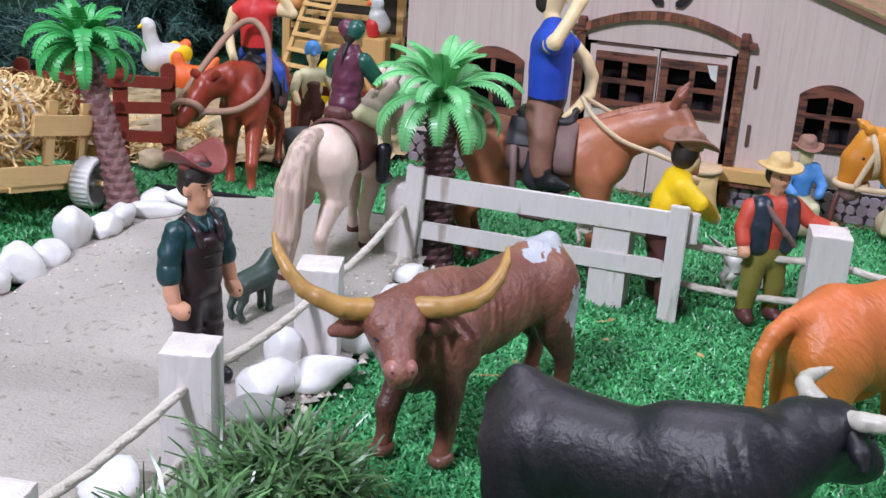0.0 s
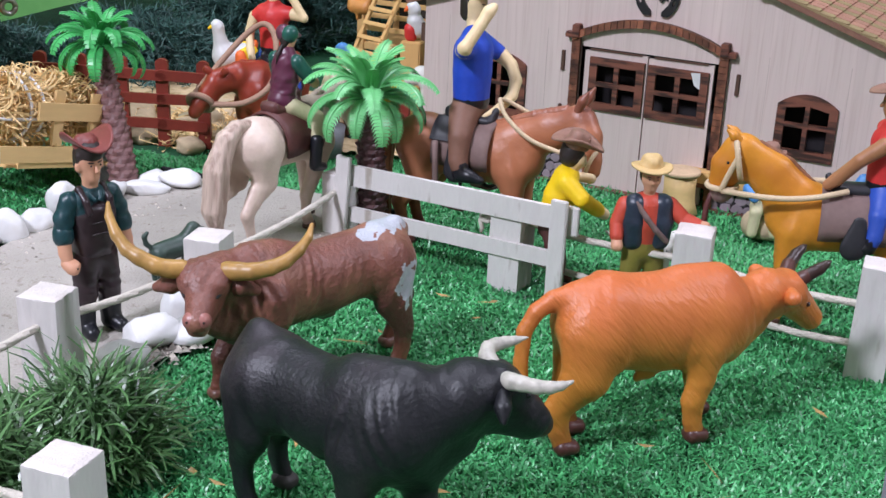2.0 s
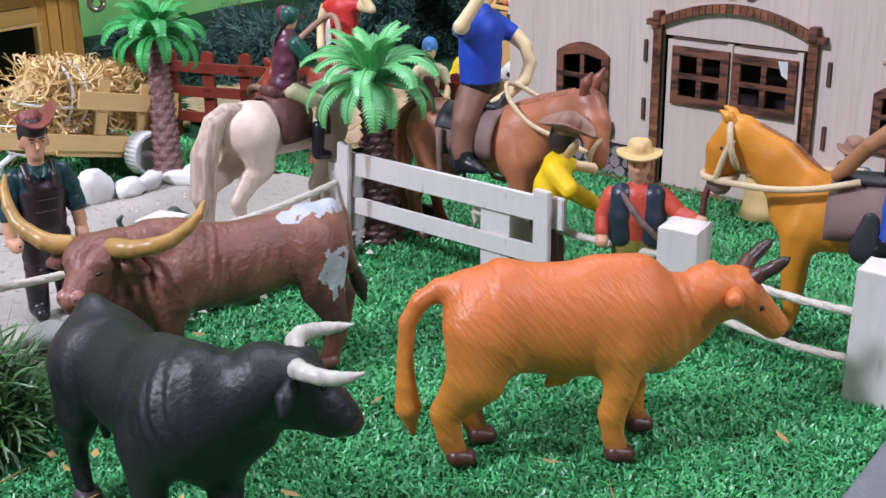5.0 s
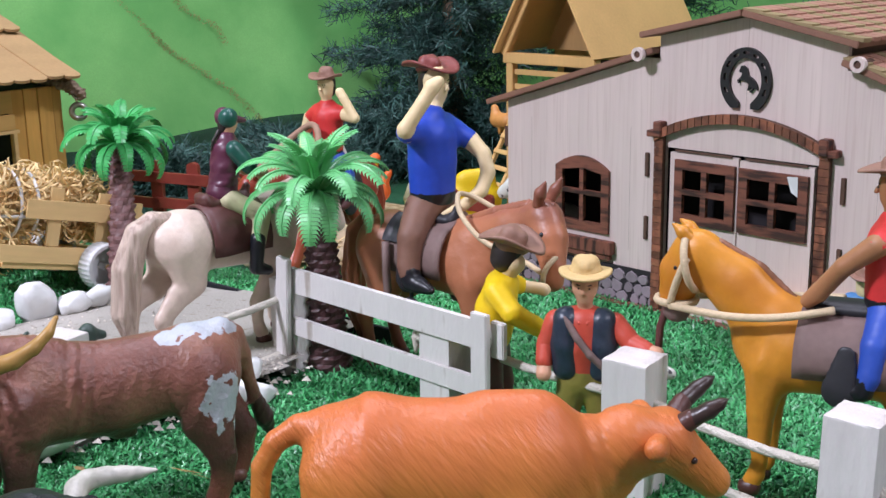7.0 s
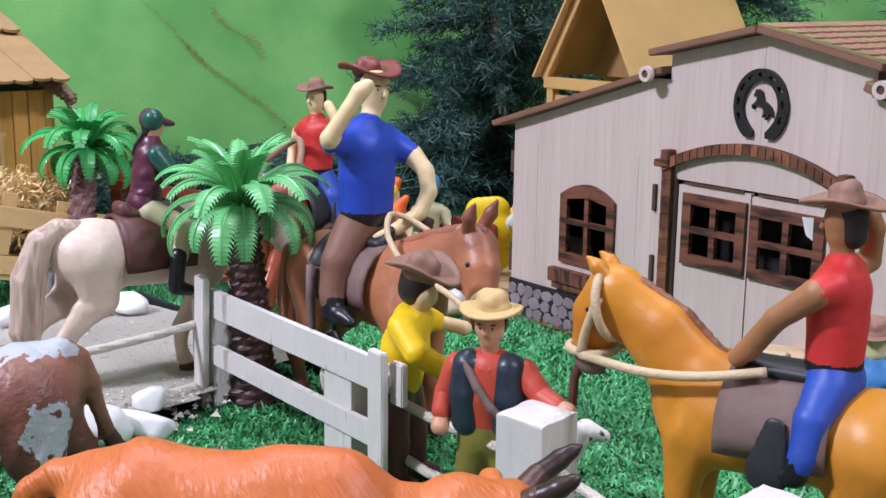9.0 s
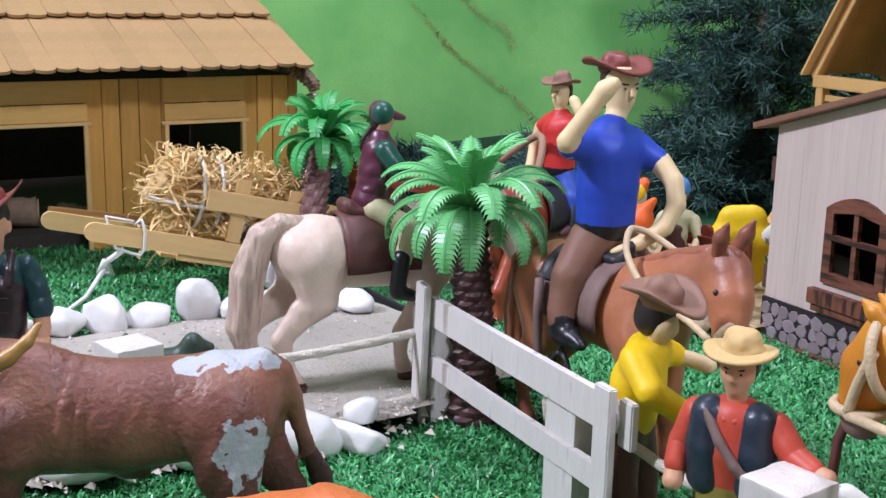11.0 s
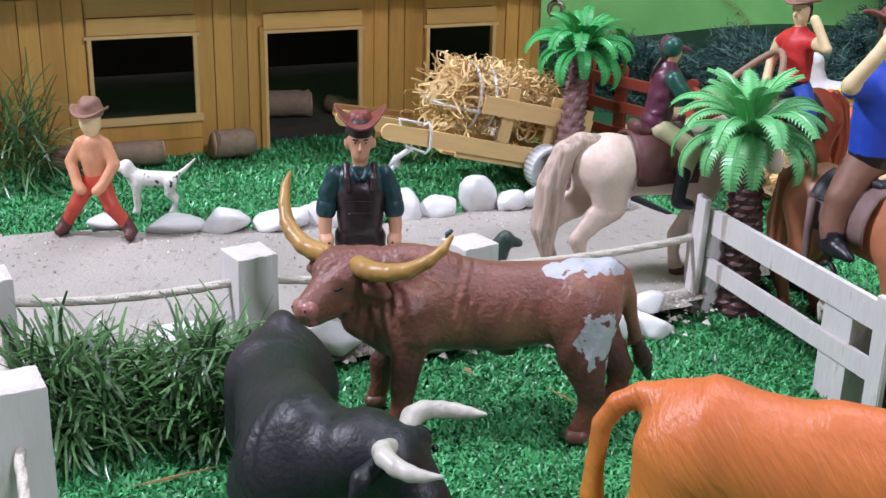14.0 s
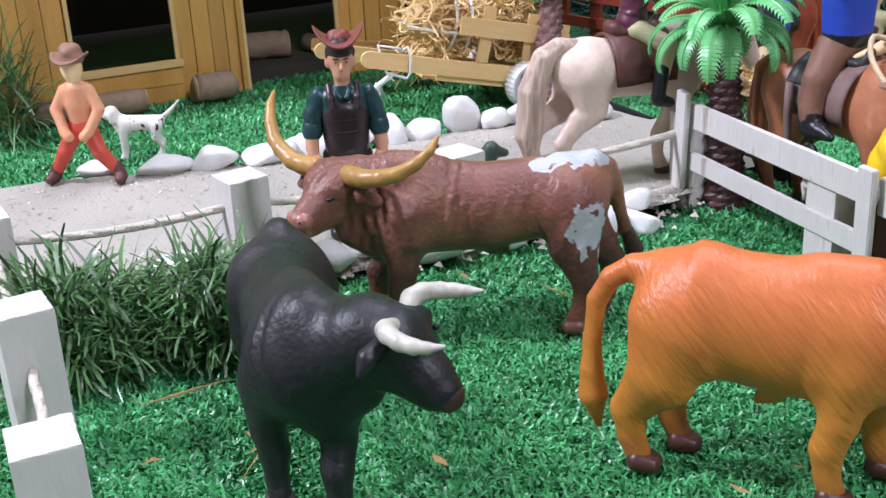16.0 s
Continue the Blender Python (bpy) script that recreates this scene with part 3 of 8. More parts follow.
def blades(count, sample, length, width, key, name, label, category, kind="stuff", lean=0.9, m=None, bend=0.6):
    """Many small curved blades, two quads each, as one mesh."""
    P = np.array([sample() for _ in range(count)])
    n = len(P)
    az, ln, wd = rng.uniform(0, 2 * np.pi, n), rng.uniform(*length, n), rng.uniform(*width, n)
    le = rng.uniform(0.1, lean, n)
    d1 = np.stack([np.cos(az) * np.sin(le), np.sin(az) * np.sin(le), np.cos(le)], 1)
    le2 = le + rng.uniform(0.1, bend, n) * 1.4
    az2 = az + rng.uniform(-0.8, 0.8, n)
    d2 = np.stack([np.cos(az2) * np.sin(le2), np.sin(az2) * np.sin(le2), np.cos(le2)], 1)
    tw = az + np.pi / 2 + rng.uniform(-0.7, 0.7, n)
    w = np.stack([np.cos(tw), np.sin(tw), 0 * tw], 1) * wd[:, None] / 2
    p1, p2 = P + d1 * (ln * 0.5)[:, None], P + d1 * (ln * 0.5)[:, None] + d2 * (ln * 0.5)[:, None]
    v = np.stack([P - w, P + w, p1 - w, p1 + w, p2 - w * 0.45, p2 + w * 0.45], 1).reshape(-1, 3)
    base = 6 * np.arange(n)[:, None]
    f = np.concatenate([base + np.array([0, 1, 3, 2]), base + np.array([2, 3, 5, 4])])
    me = bpy.data.meshes.new(name)
    me.vertices.add(len(v))
    me.vertices.foreach_set("co", v.ravel())
    me.loops.add(4 * len(f))
    me.loops.foreach_set("vertex_index", f.ravel().astype(np.int32))
    me.polygons.add(len(f))
    me.polygons.foreach_set("loop_start", np.arange(0, 4 * len(f), 4, dtype=np.int32))
    me.materials.append(MAT[key])
    me.update(calc_edges=True)
    me.validate()
    if label:
        return thing(name, me, m or Matrix(), label, category, kind=kind)
    return me


def turf_sampler(x0, x1, y0, y1, ok):
    def sample():
        while True:
            x, y = rng.uniform(x0, x1), rng.uniform(y0, y1)
            if ok(x, y):
                return x, y, ground_z(x, y) - 0.0035
    return sample


def in_pen(x, y):
    return x > path_right(y) - 0.001 + 0.003 * noise.noise((x * 90, y * 90, 4)) and x < 0.152


blades(150000, turf_sampler(-0.14, 0.152, 0.14, 0.5, in_pen), (0.0028, 0.0048), (0.0007, 0.0012), "turf", "grass_pen",
       "short glossy green artificial turf inside the pen", "grass", lean=1.25, bend=1.2)
blades(95000, turf_sampler(-0.3, 0.27, 0.5, 0.76, lambda x, y: not on_path(x, y) and not (y < 0.52 and -0.262 < x < -0.1)), (0.0028, 0.0052), (0.0007, 0.0012), "turf", "grass_yard",
       "short glossy green artificial turf in front of the barn", "grass", lean=1.25, bend=1.2)
blades(75000, turf_sampler(-0.5, -0.25, 0.18, 0.62, lambda x, y: x < path_left(y) - 0.002 or y > 0.53), (0.0028, 0.0050), (0.0007, 0.0012), "turf", "grass_stable",
       "short green artificial turf beside the stable", "grass", lean=1.25, bend=1.2)

# ---------------------------------------------------------------- pen fence
def post_mesh(h, w=0.0155):
    b, n = Build(), 7
    rr = random.Random(h * 1e5)
    grid = []
    for k in range(n + 1):
        for q in range(n + 1):
            rim = k in (0, n) or q in (0, n)
            grid.append((w * (k / n - 0.5) + rr.uniform(-1, 1) * 0.00014, w * (q / n - 0.5) + rr.uniform(-1, 1) * 0.00014, h + rr.uniform(-0.0002, 0.00015) - (0.0006 if rim else 0)))
    at = lambda k, q: k * (n + 1) + q
    b.add(grid, [(at(k, q), at(k + 1, q), at(k + 1, q + 1), at(k, q + 1)) for k in range(n) for q in range(n)], "raw_wood")
    loop = [at(k, 0) for k in range(n)] + [at(n, q) for q in range(n)] + [at(k, n) for k in range(n, 0, -1)] + [at(0, q) for q in range(n, 0, -1)]
    rings = [[grid[g] for g in loop]]
    for z in (h - 0.0012, h * 0.66, h * 0.33, -0.004):
        rings.append([(grid[g][0] * 1.012 + rr.uniform(-1, 1) * 0.00012, grid[g][1] * 1.012 + rr.uniform(-1, 1) * 0.00012, z) for g in loop])
    m = len(loop)
    b.add([p for ring in rings for p in ring], [(r * m + k, (r + 1) * m + k, (r + 1) * m + (k + 1) % m, r * m + (k + 1) % m) for r in range(4) for k in range(m)], "white_wood")
    me = b.mesh("fence_post", False)
    return me


POSTS = [(-0.1475, 0.2165, 0.043, 4), (-0.1365, 0.3060, 0.043, 8), (-0.1240, 0.3900, 0.040, 10), (-0.1195, 0.5035, 0.0375, -6),
         (-0.0265, 0.4945, 0.0365, -6), (0.0600, 0.4860, 0.045, 4), (0.1375, 0.4770, 0.047, 2), (-0.0530, 0.2142, 0.046, 3), (0.0240, 0.2070, 0.046, -3)]
for x, y, h, turn in POSTS:
    thing("fence_post", post_mesh(h), pose(x, y, 0, random.uniform(-1, 1), random.uniform(-1, 1), turn), "square white-painted wooden fence post with rough top", "fence post", "posts of the pen")


def rope(points, sag, r=0.00155, key="rope", name="fence_rope"):
    """A twisted cord that hangs a little between its points."""
    pts = []
    for a, b in zip(points, points[1:]):
        a, b = V(a), V(b)
        n = max(4, int((b - a).length / 0.004))
        for i in range(n):
            t = i / n
            pts.append(a.lerp(b, t) - V((0, 0, sag * 4 * t * (1 - t))) + V((noise.noise(a * 50 + V((t * 6, 0, 0))), noise.noise(b * 50 + V((0, t * 6, 0))), 0)) * 0.0006)
    pts.append(V(points[-1]))
    b = Build()
    fine = []
    for p, q in zip(pts, pts[1:]):
        fine += [p, p.lerp(q, 0.5)]
    fine.append(pts[-1])
    for strand in range(3):
        line = []
        for i, p in enumerate(fine):
            d = (fine[min(i + 1, len(fine) - 1)] - fine[max(i - 1, 0)]).normalized()
            u = d.cross(V((0, 0, 1))).normalized()
            w = d.cross(u)
            a = i * 0.4 + strand * 2.094
            line.append(p + (u * math.cos(a) + w * math.sin(a)) * r * 0.28)
        b.tube(line, r * 0.8, key, 6)
    return b


P = {k: POSTS[i][:2] for i, k in enumerate(("sw", "a", "b", "c", "d", "e", "f", "g", "h"))}
for zs, sag in ((0.0305, 0.003), (0.0125, 0.003)):
    for run in (("sw", "a", "b", "c"), ("d", "e", "f"), ("sw", "g", "h")):
        thing("fence_rope", rope([(P[k][0] + 0.001, P[k][1], (0.0062 if run[1] == "a" and zs < 0.02 else zs) + 0.002 * math.sin(7 * P[k][0] * 90)) for k in run], sag).mesh("fence_rope"), Matrix(),
              "white twisted cotton rope strung between fence posts", "rope", "ropes of the pen")
thing("fence_rope", rope([(0.1375, 0.477, 0.0305), (0.150, 0.4755, 0.022), (0.151, 0.4750, 0.010), (0.1375, 0.4765, 0.0085)], 0.0).mesh("fence_rope"), Matrix(),
      "white cotton rope end looped round the last post", "rope", "ropes of the pen")

knot = Build()
for k in range(4):
    ring = [2 * math.pi * i / 12 for i in range(13)]
    knot.tube([(0.0030 * math.cos(a) * (1 - 0.12 * k), 0.0022 * math.sin(a), 0.0026 * math.sin(a + 0.9 * k) + 0.0008 * k) for a in ring], 0.0013, "rope", 7)
knot.tube([(-0.002, -0.001, 0), (-0.0032, -0.0012, -0.003), (-0.0022, -0.0014, -0.0065), (-0.0028, -0.0012, -0.0090)], [0.0014, 0.0013, 0.0012, 0.0007], "rope", 7)
knot.tube([(0.002, 0, 0), (0.006, 0.0005, 0.0006)], 0.0014, "rope", 7)
thing("rope_knot", knot.mesh("rope_knot"), pose(-0.0385, 0.4935, 0.0315), "frayed white cotton rope knot tied to the post", "rope knot")


def stick_outline(l, w, round_ends=(True, True)):
    pts = []
    for end in (0, 1):
        if round_ends[end]:
            for i in range(9):
                a = (-math.pi / 2 + math.pi * i / 8) + (math.pi if end == 0 else 0)
                cx = w / 2 if end == 0 else l - w / 2
                pts.append((cx + w / 2 * math.cos(a), w / 2 * math.sin(a)))
        else:
            pts += [(0, w / 2), (0, -w / 2)] if end == 0 else [(l, -w / 2), (l, w / 2)]
    return pts


gate = empty("white_gate", pose(-0.1170, 0.4955, 0, 0, 0, -6), "white-painted farm gate made of flat craft sticks", "gate")
vs, fs = box(-0.0039, 0.0039, -0.0045, -0.0018, -0.003, 0.0488, 0.0004)
piece("post", vs, fs, "white_wood", gate, pose(0, 0, 0, 0, 4, 0))
piece("post", vs, fs, "white_wood", gate, pose(0.1178, 0.0005, 0))
for z, dz in ((0.0385, -0.5), (0.0185, -0.4)):
    vs, fs = plate(stick_outline(0.118 if z > 0.03 else 0.112, 0.0105 if z > 0.03 else 0.0075, (False, True)), (), 0.0024)
    piece("rail", vs, fs, "white_wood", gate, pose(0.003, 0.0005, z, 0, dz, 0))
vs, fs = box(0.1195, 0.1258, 0.0005, 0.003, 0.032, 0.0455, 0.0004)
piece("latch", vs, fs, "white_wood", gate)


# ---------------------------------------------------------------- stable of craft sticks
ST = pose(-0.4255, 0.46, 0, 0, 0, 90 - 2.6)


def st(ob_name, y0, y1, z0, z1, key="stick", d0=-0.0012, d1=0.0012, parent=None, bevel=0.0003, label=""):
    vs, fs = box(y0, y1, -d1, -d0, z0, z1, bevel)
    return piece(ob_name, vs, fs, key, parent, None, label)


stable = empty("stable", ST, "honey-coloured stable of craft sticks with shingle roof and open bays", "stable")
TOP = 0.092
OPEN = [(-0.158, -0.0985, 0.0195, 0.071), (-0.057, 0.0025, -0.004, 0.070), (0.047, 0.0925, 0.0195, 0.0685)]
edge, r2 = -0.27, random.Random(4)
while edge < 0.126:
    w = r2.uniform(0.0085, 0.013)
    x0, x1 = edge, min(edge + w, 0.127)
    spans = [(-0.006, TOP)]
    for a, b_, lo, hi in OPEN:
        if x1 > a + 0.001 and x0 < b_ - 0.001:
            if x0 < a:
                x1 = a
            else:
                x0 = max(x0, a)
                x1 = min(x1, b_)
                spans = [(-0.006, lo)] if lo > 0 else []
    for z0, z1 in spans:
        if x1 - x0 > 0.0015:
            st("wall_plank", x0 + 0.0002, x1 - 0.0002, z0, z1, "stick", r2.uniform(-0.0016, -0.001), r2.uniform(0.0008, 0.0016), stable)
    edge = x1 + (0.00001 if x1 - x0 < 1e-6 else 0)
for a, b_, lo, hi in OPEN:
    st("lintel", a - 0.001, b_ + 0.001, hi, hi + 0.0095, "lintel_stick", 0.0015, 0.0035, stable)
    st("lintel", a - 0.001, b_ + 0.001, hi + 0.0098, TOP, "lintel_stick", -0.0005, 0.0015, stable)
    st("ledge", a - 0.003, b_ + 0.003, hi - 0.0022, hi - 0.0002, "pale_stick", 0.0016, 0.0045, stable)
    if lo > 0:
        st("window_sill", a - 0.003, b_ + 0.003, lo - 0.001, lo + 0.0035, "pale_stick", 0.0015, 0.005, stable)
        st("sill_board", a - 0.002, b_ + 0.002, lo - 0.0115, lo - 0.0013, "stick", 0.0015, 0.003, stable)
        st("sill_board", a - 0.002, b_ + 0.002, lo - 0.022, lo - 0.0118, "stick", 0.0015, 0.003, stable)
    for xj in (a, b_):
        st("jamb", xj - 0.0012, xj + 0.0012, max(lo, -0.004), hi, "pale_stick", 0.0012, 0.0042, stable)
st("jamb", -0.0605, -0.0575, -0.004, 0.072, "stick", 0.0018, 0.0045, stable)
# inside and far sides; lining and floor are added, coloured as shade
st("side_wall", 0.1235, 0.1265, -0.02, TOP, "stick", -0.2, -0.0014, stable)
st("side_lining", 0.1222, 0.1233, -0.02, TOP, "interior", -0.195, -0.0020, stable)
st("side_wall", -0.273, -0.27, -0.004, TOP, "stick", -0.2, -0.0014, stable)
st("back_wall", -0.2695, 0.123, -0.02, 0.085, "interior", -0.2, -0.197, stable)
for i in range(10):
    st("gable_plank", 0.1236, 0.1262, TOP, TOP + 0.006 + 0.0065 * min(i + 0.6, 9.4 - i + 0.0) * 0.9, "stick", -0.004 - 0.0195 * (i + 1), -0.0045 - 0.0195 * i, stable)
# Dark board laid over the turf as shade on the stable floor.
st("stable_floor", -0.2690, 0.1215, -0.012, 0.0055, "interior", -0.1965, -0.014, stable, 0.0003, "added floor board coloured dark for the shade inside")
# shingles: sticks with rounded tips in overlapping rows on the near slope
PITCH = math.degrees(math.atan2(0.0345, 0.10))
sh_v, sh_f = plate([(-0.0056, 0.085), (-0.0056, 0.0045)] + [(0.0056 * math.cos(math.pi + math.pi * i / 8), 0.0042 + 0.0042 * math.sin(math.pi + math.pi * i / 8)) for i in range(1, 8)] + [(0.0056, 0.0045), (0.0056, 0.085)], (), 0.0017)
sh_mesh = Build().add(sh_v, sh_f, "shingle").mesh("shingle", False)
for row in range(3):
    x = -0.285
    while x < 0.131:
        up = row * 0.0745
        along = V((x, -0.031 + up * math.cos(radians(PITCH)), 0.0995 + up * math.sin(radians(PITCH)) + 0.0006 * row))
        m = Matrix.Translation(along + V((0, 0, r2.uniform(-0.0004, 0.0005)))) @ pose(0, 0, 0, PITCH - 90 - 1.9, 0, r2.uniform(-0.5, 0.5)) @ pose(0, 0, r2.uniform(-0.0012, 0.0012))
        part("shingle", sh_mesh, stable, m)
        x += r2.uniform(0.0107, 0.0112)
vs, fs = box(-0.285, 0.130, -0.012, 0.19, -0.0014, -0.0002)
piece("roof_board", vs, fs, "shingle", stable, pose(0, -0.006, 0.0985 + 0.006, PITCH, 0, 0))
piece("fascia", *box(0.1275, 0.1300, -0.010, 0.19, -0.0075, -0.0022), "stick", stable, pose(0, -0.003, 0.1045, PITCH, 0, 0), "rough bark strip under the eave")
part("bark_strip", Build().blob([(126, 18, 94, 4, 127, -16, 92.5, 3.4, 0.8), (128, -14, 90, 3.6, 129.5, -21, 88.5, 3.0), (129, -20, 86, 2.2)], "log", 2, 0.8,
     carve=lambda X, Y, Z: 0.9 * np.sin(X * 1.7 + Z) * np.sin(Y * 0.9 + X) + 0.5 * np.sin(Z * 2.3 + Y)).mesh("bark_strip"), stable, None, "rough bark strip under the eave")
ring = [2 * math.pi * i / 20 for i in range(21)]
b = Build().tube([(0.0043 * math.cos(a), 0, 0.0043 * math.sin(a)) for a in ring], 0.0018, "steel", 10)
b.tube([(0, 0, 0.0040), (-0.001, 0, 0.0075), (-0.004, 0, 0.0120)], 0.0008, "steel", 6)
part("eyelet", b.mesh("eyelet"), stable, ST.inverted() @ pose(-0.4050, 0.5895, 0.0765, 0, 0, 58), "steel ring eyelet hung under the eave")


def log(x, y, z, length, r, turn, seed, label):
    b, rr = Build(), random.Random(seed)
    n = 12
    pts = [((i / (n - 1) - 0.5) * length, rr.uniform(-1, 1) * r * 0.05, rr.uniform(-1, 1) * r * 0.05) for i in range(n)]
    b.tube(pts, [r * rr.uniform(0.92, 1.06) for _ in range(n)], "log", 14)
    for s in (-1, 1):
        b.tube([(s * length * 0.5, 0, 0), (s * (length * 0.5 + 0.0006), 0, 0)], [r * 0.9, r * 0.86], "log_end", 14)
    return thing("log", b.mesh("log"), pose(x, y, z, 0, 0, turn), label, "log", "logs by the stable")


log(-0.408, 0.376, 0.008, 0.021, 0.0085, 86, 1, "short cut log with rough grey-brown bark by the door")
log(-0.414, 0.305, 0.006, 0.062, 0.007, 84, 2, "long thin log lying along the stable wall")
log(-0.47, 0.42, 0.0140, 0.05, 0.0085, 75, 3, "cut log lying on the grass inside the stable")
log(-0.4560, 0.465, 0.0115, 0.03, 0.006, 20, 4, "cut log lying on the grass inside the stable")

# ---------------------------------------------------------------- barn
BA = pose(-0.0236, 0.7238, -0.023, 0, 0, -4.5)   # origin at the door's middle, on the ground
barn = empty("barn", BA, "whitewashed toy barn with brown arched doors, cobble base and red roof", "barn")


def arch(x0, x1, z0, z1, rise, n=12):
    pts = [(x0, z0), (x1, z0)]
    for i in range(n + 1):
        t = i / n
        pts.append((x1 + (x0 - x1) * t, z1 - rise + rise * (1 - (2 * t - 1) ** 2)))
    return pts


WL, WR = (-0.1180, -0.0830, 0.0390, 0.0785), (0.0834, 0.1157, 0.0430, 0.0790)
DOOR = (-0.0455, 0.0455, 0.0, 0.103)
DW = [(-0.0345, -0.0045, 0.0545, 0.0823), (0.004, 0.0362, 0.0547, 0.0820)]
outline = [(-0.1575, 0), (0.153, 0), (0.153, 0.106), (0.063, 0.137), (0.0545, 0.137), (0.0545, 0.1495), (0.0018, 0.1605), (-0.0505, 0.149), (-0.0505, 0.137), (-0.060, 0.137), (-0.1575, 0.107)]
vs, fs = plate(outline, [arch(*WL, 0.006), arch(*WR, 0.006), arch(DOOR[0], DOOR[1], 0.001, 0.1045, 0.013)], 0.003)
piece("front_wall", vs, fs, "barn_wall", barn)
for x in [-0.139 + 0.0236 * i for i in range(13)]:
    if not (-0.052 < x < 0.052 or WL[0] < x < WL[1] or WR[0] < x < WR[1]):
        piece("board_joint", *box(x - 0.00012, x + 0.00012, -0.00156, -0.0014, 0.03 if x < 0.12 else 0.002, 0.099), "barn_line", barn)
piece("board_joint", *box(0.0016, 0.0019, -0.00156, -0.0014, 0.1105, 0.1595), "barn_line", barn)
for s in (-1, 1):
    x0, x1 = (DOOR[0] + 0.004, -0.0004) if s < 0 else (0.0004, DOOR[1] - 0.004)
    o = [(x0, 0.001), (x1, 0.001), (x1, 0.0895), (x0, 0.0885)]
    d = DW[0] if s < 0 else DW[1]
    vs, fs = plate(o, [arch(*d, 0.0)], 0.0025)
    leaf = piece("door", vs, fs, "barn_wall", barn, pose(0, -0.0012, 0), "whitewashed barn door leaf")
    vs, fs = plate(arch(d[0] - 0.003, d[1] + 0.003, d[2] - 0.003, d[3] + 0.003, 0.0),
                   [arch(a, c, e, f, 0) for a, c in ((d[0] + 0.002, (d[0] + d[1]) / 2 - 0.0016), ((d[0] + d[1]) / 2 + 0.0016, d[1] - 0.002)) for e, f in ((d[2] + 0.002, (d[2] + d[3]) / 2 - 0.0014), ((d[2] + d[3]) / 2 + 0.0014, d[3] - 0.002))], 0.0026)
    part("window_frame", Build().add(vs, fs, "barn_trim_v").mesh("window_frame", False), leaf, pose(0, -0.002, 0), "brown stained window frame")
for name, w in (("window", WL), ("window", WR)):
    xm, zm = (w[0] + w[1]) / 2, (w[2] + w[3]) / 2
    holes = []
    for a, c in ((w[0] + 0.0035, xm - 0.0014), (xm + 0.0014, w[1] - 0.0035)):
        holes.append(arch(a, c, w[2] + 0.0035, zm - 0.0008, 0))
        holes.append([(a, zm + 0.0018), (c, zm + 0.0018), (c, w[3] - (0.0055 if c < xm else 0.0075)), (a, w[3] - (0.0075 if c < xm else 0.0055))])
    vs, fs = plate(arch(w[0] - 0.0015, w[1] + 0.0015, w[2] - 0.002, w[3] + 0.0015, 0.007), holes, 0.0028)
    piece("window", vs, fs, "barn_trim_v", barn, pose(0, -0.002, 0), "brown arched window frame with cross bars")
# sills with planters, cobble bases and ground plate
for x0, x1, z in ((-0.1245, -0.0770, 0.0290), (0.027, 0.084, 0.0210)):
    piece("planter", *box(x0, x1, -0.0065 if x0 < 0 else -0.011, -0.0018, z - 0.003, z + 0.0045, 0.0004), "barn_trim" if x0 < 0 else "coop", barn, None, "brown window box" if x0 < 0 else "pale wooden bench board")
    piece("planter", *box(x0 + 0.002, x1 - 0.002, -0.0052 if x0 < 0 else -0.009, -0.0018, z - 0.0065, z - 0.0033, 0.0003), "barn_trim", barn)


def cobbles(x0, x1, z0, z1, seed):
    """Cobble-stones of uneven outline set on a dark board."""
    base = piece("cobble_base", *box(x0, x1, -0.0032, -0.0017, z0, z1), "barn_gap", barn, None, "dark board with grey cobbles")
    rr = random.Random(seed)
    z, row = z0 + 0.0032, 0
    while z < z1 - 0.002:
        x = x0 + 0.003 + (row % 2) * 0.0025
        while x < x1 - 0.002:
            n = 7
            rx, rz = rr.uniform(0.0026, 0.0046), rr.uniform(0.0031, 0.0039)
            a0 = rr.uniform(0, 6)
            ring = [(math.cos(2 * math.pi * i / n + a0) * rx * rr.uniform(0.84, 1.2), math.sin(2 * math.pi * i / n + a0) * rz * rr.uniform(0.80, 1.16)) for i in range(n)]
            v = [(x + a, -0.0032, z + c) for a, c in ring] + [(x + a * 0.88, -0.0038, z + c * 0.88) for a, c in ring]
            f = [tuple(range(n, 2 * n))] + [(i, (i + 1) % n, n + (i + 1) % n, n + i) for i in range(n)]
            piece("cobble", v, f, "barn_stone", base)
            x += rx * 2 - 0.0002
        z += 0.0061
        row += 1


cobbles(-0.1575, -0.0478, 0.0, 0.0205, 1)
cobbles(0.047, 0.153, 0.0, 0.0195, 2)
piece("ground_plate", *box(-0.1665, 0.162, -0.009, 0.16, -0.0035, 0.0012, 0.0005), "barn_trim", barn)
# arched door surround with posts and stubs
ar = []
for i in range(17):
    t = i / 16
    ar.append((-0.05 + 0.1 * t, 0.0955 + 0.013 * (1 - (2 * t - 1) ** 2)))
vs, fs = plate([(x, z + 0.0033) for x, z in ar] + [(x, z - 0.0013) for x, z in ar[::-1]], (), 0.004)
door_arch = piece("door_arch", vs, fs, "barn_edge", barn, pose(0, -0.0035, 0), "brown brick-patterned door arch")
crown = lambda u: (-0.05 + 0.1 * u, 0.0955 + 0.013 * (1 - (2 * u - 1) ** 2))
for k in range(24):
    (xa, za), (xb, zb) = crown((k + 0.06) / 24), crown((k + 0.94) / 24)
    piece("brick", *plate([(xa, za - 0.0015), (xb, zb - 0.0015), (xb, zb + 0.0035), (xa, za + 0.0035)], (), 0.001), "barn_brick", door_arch, pose(0, -0.0021, 0))
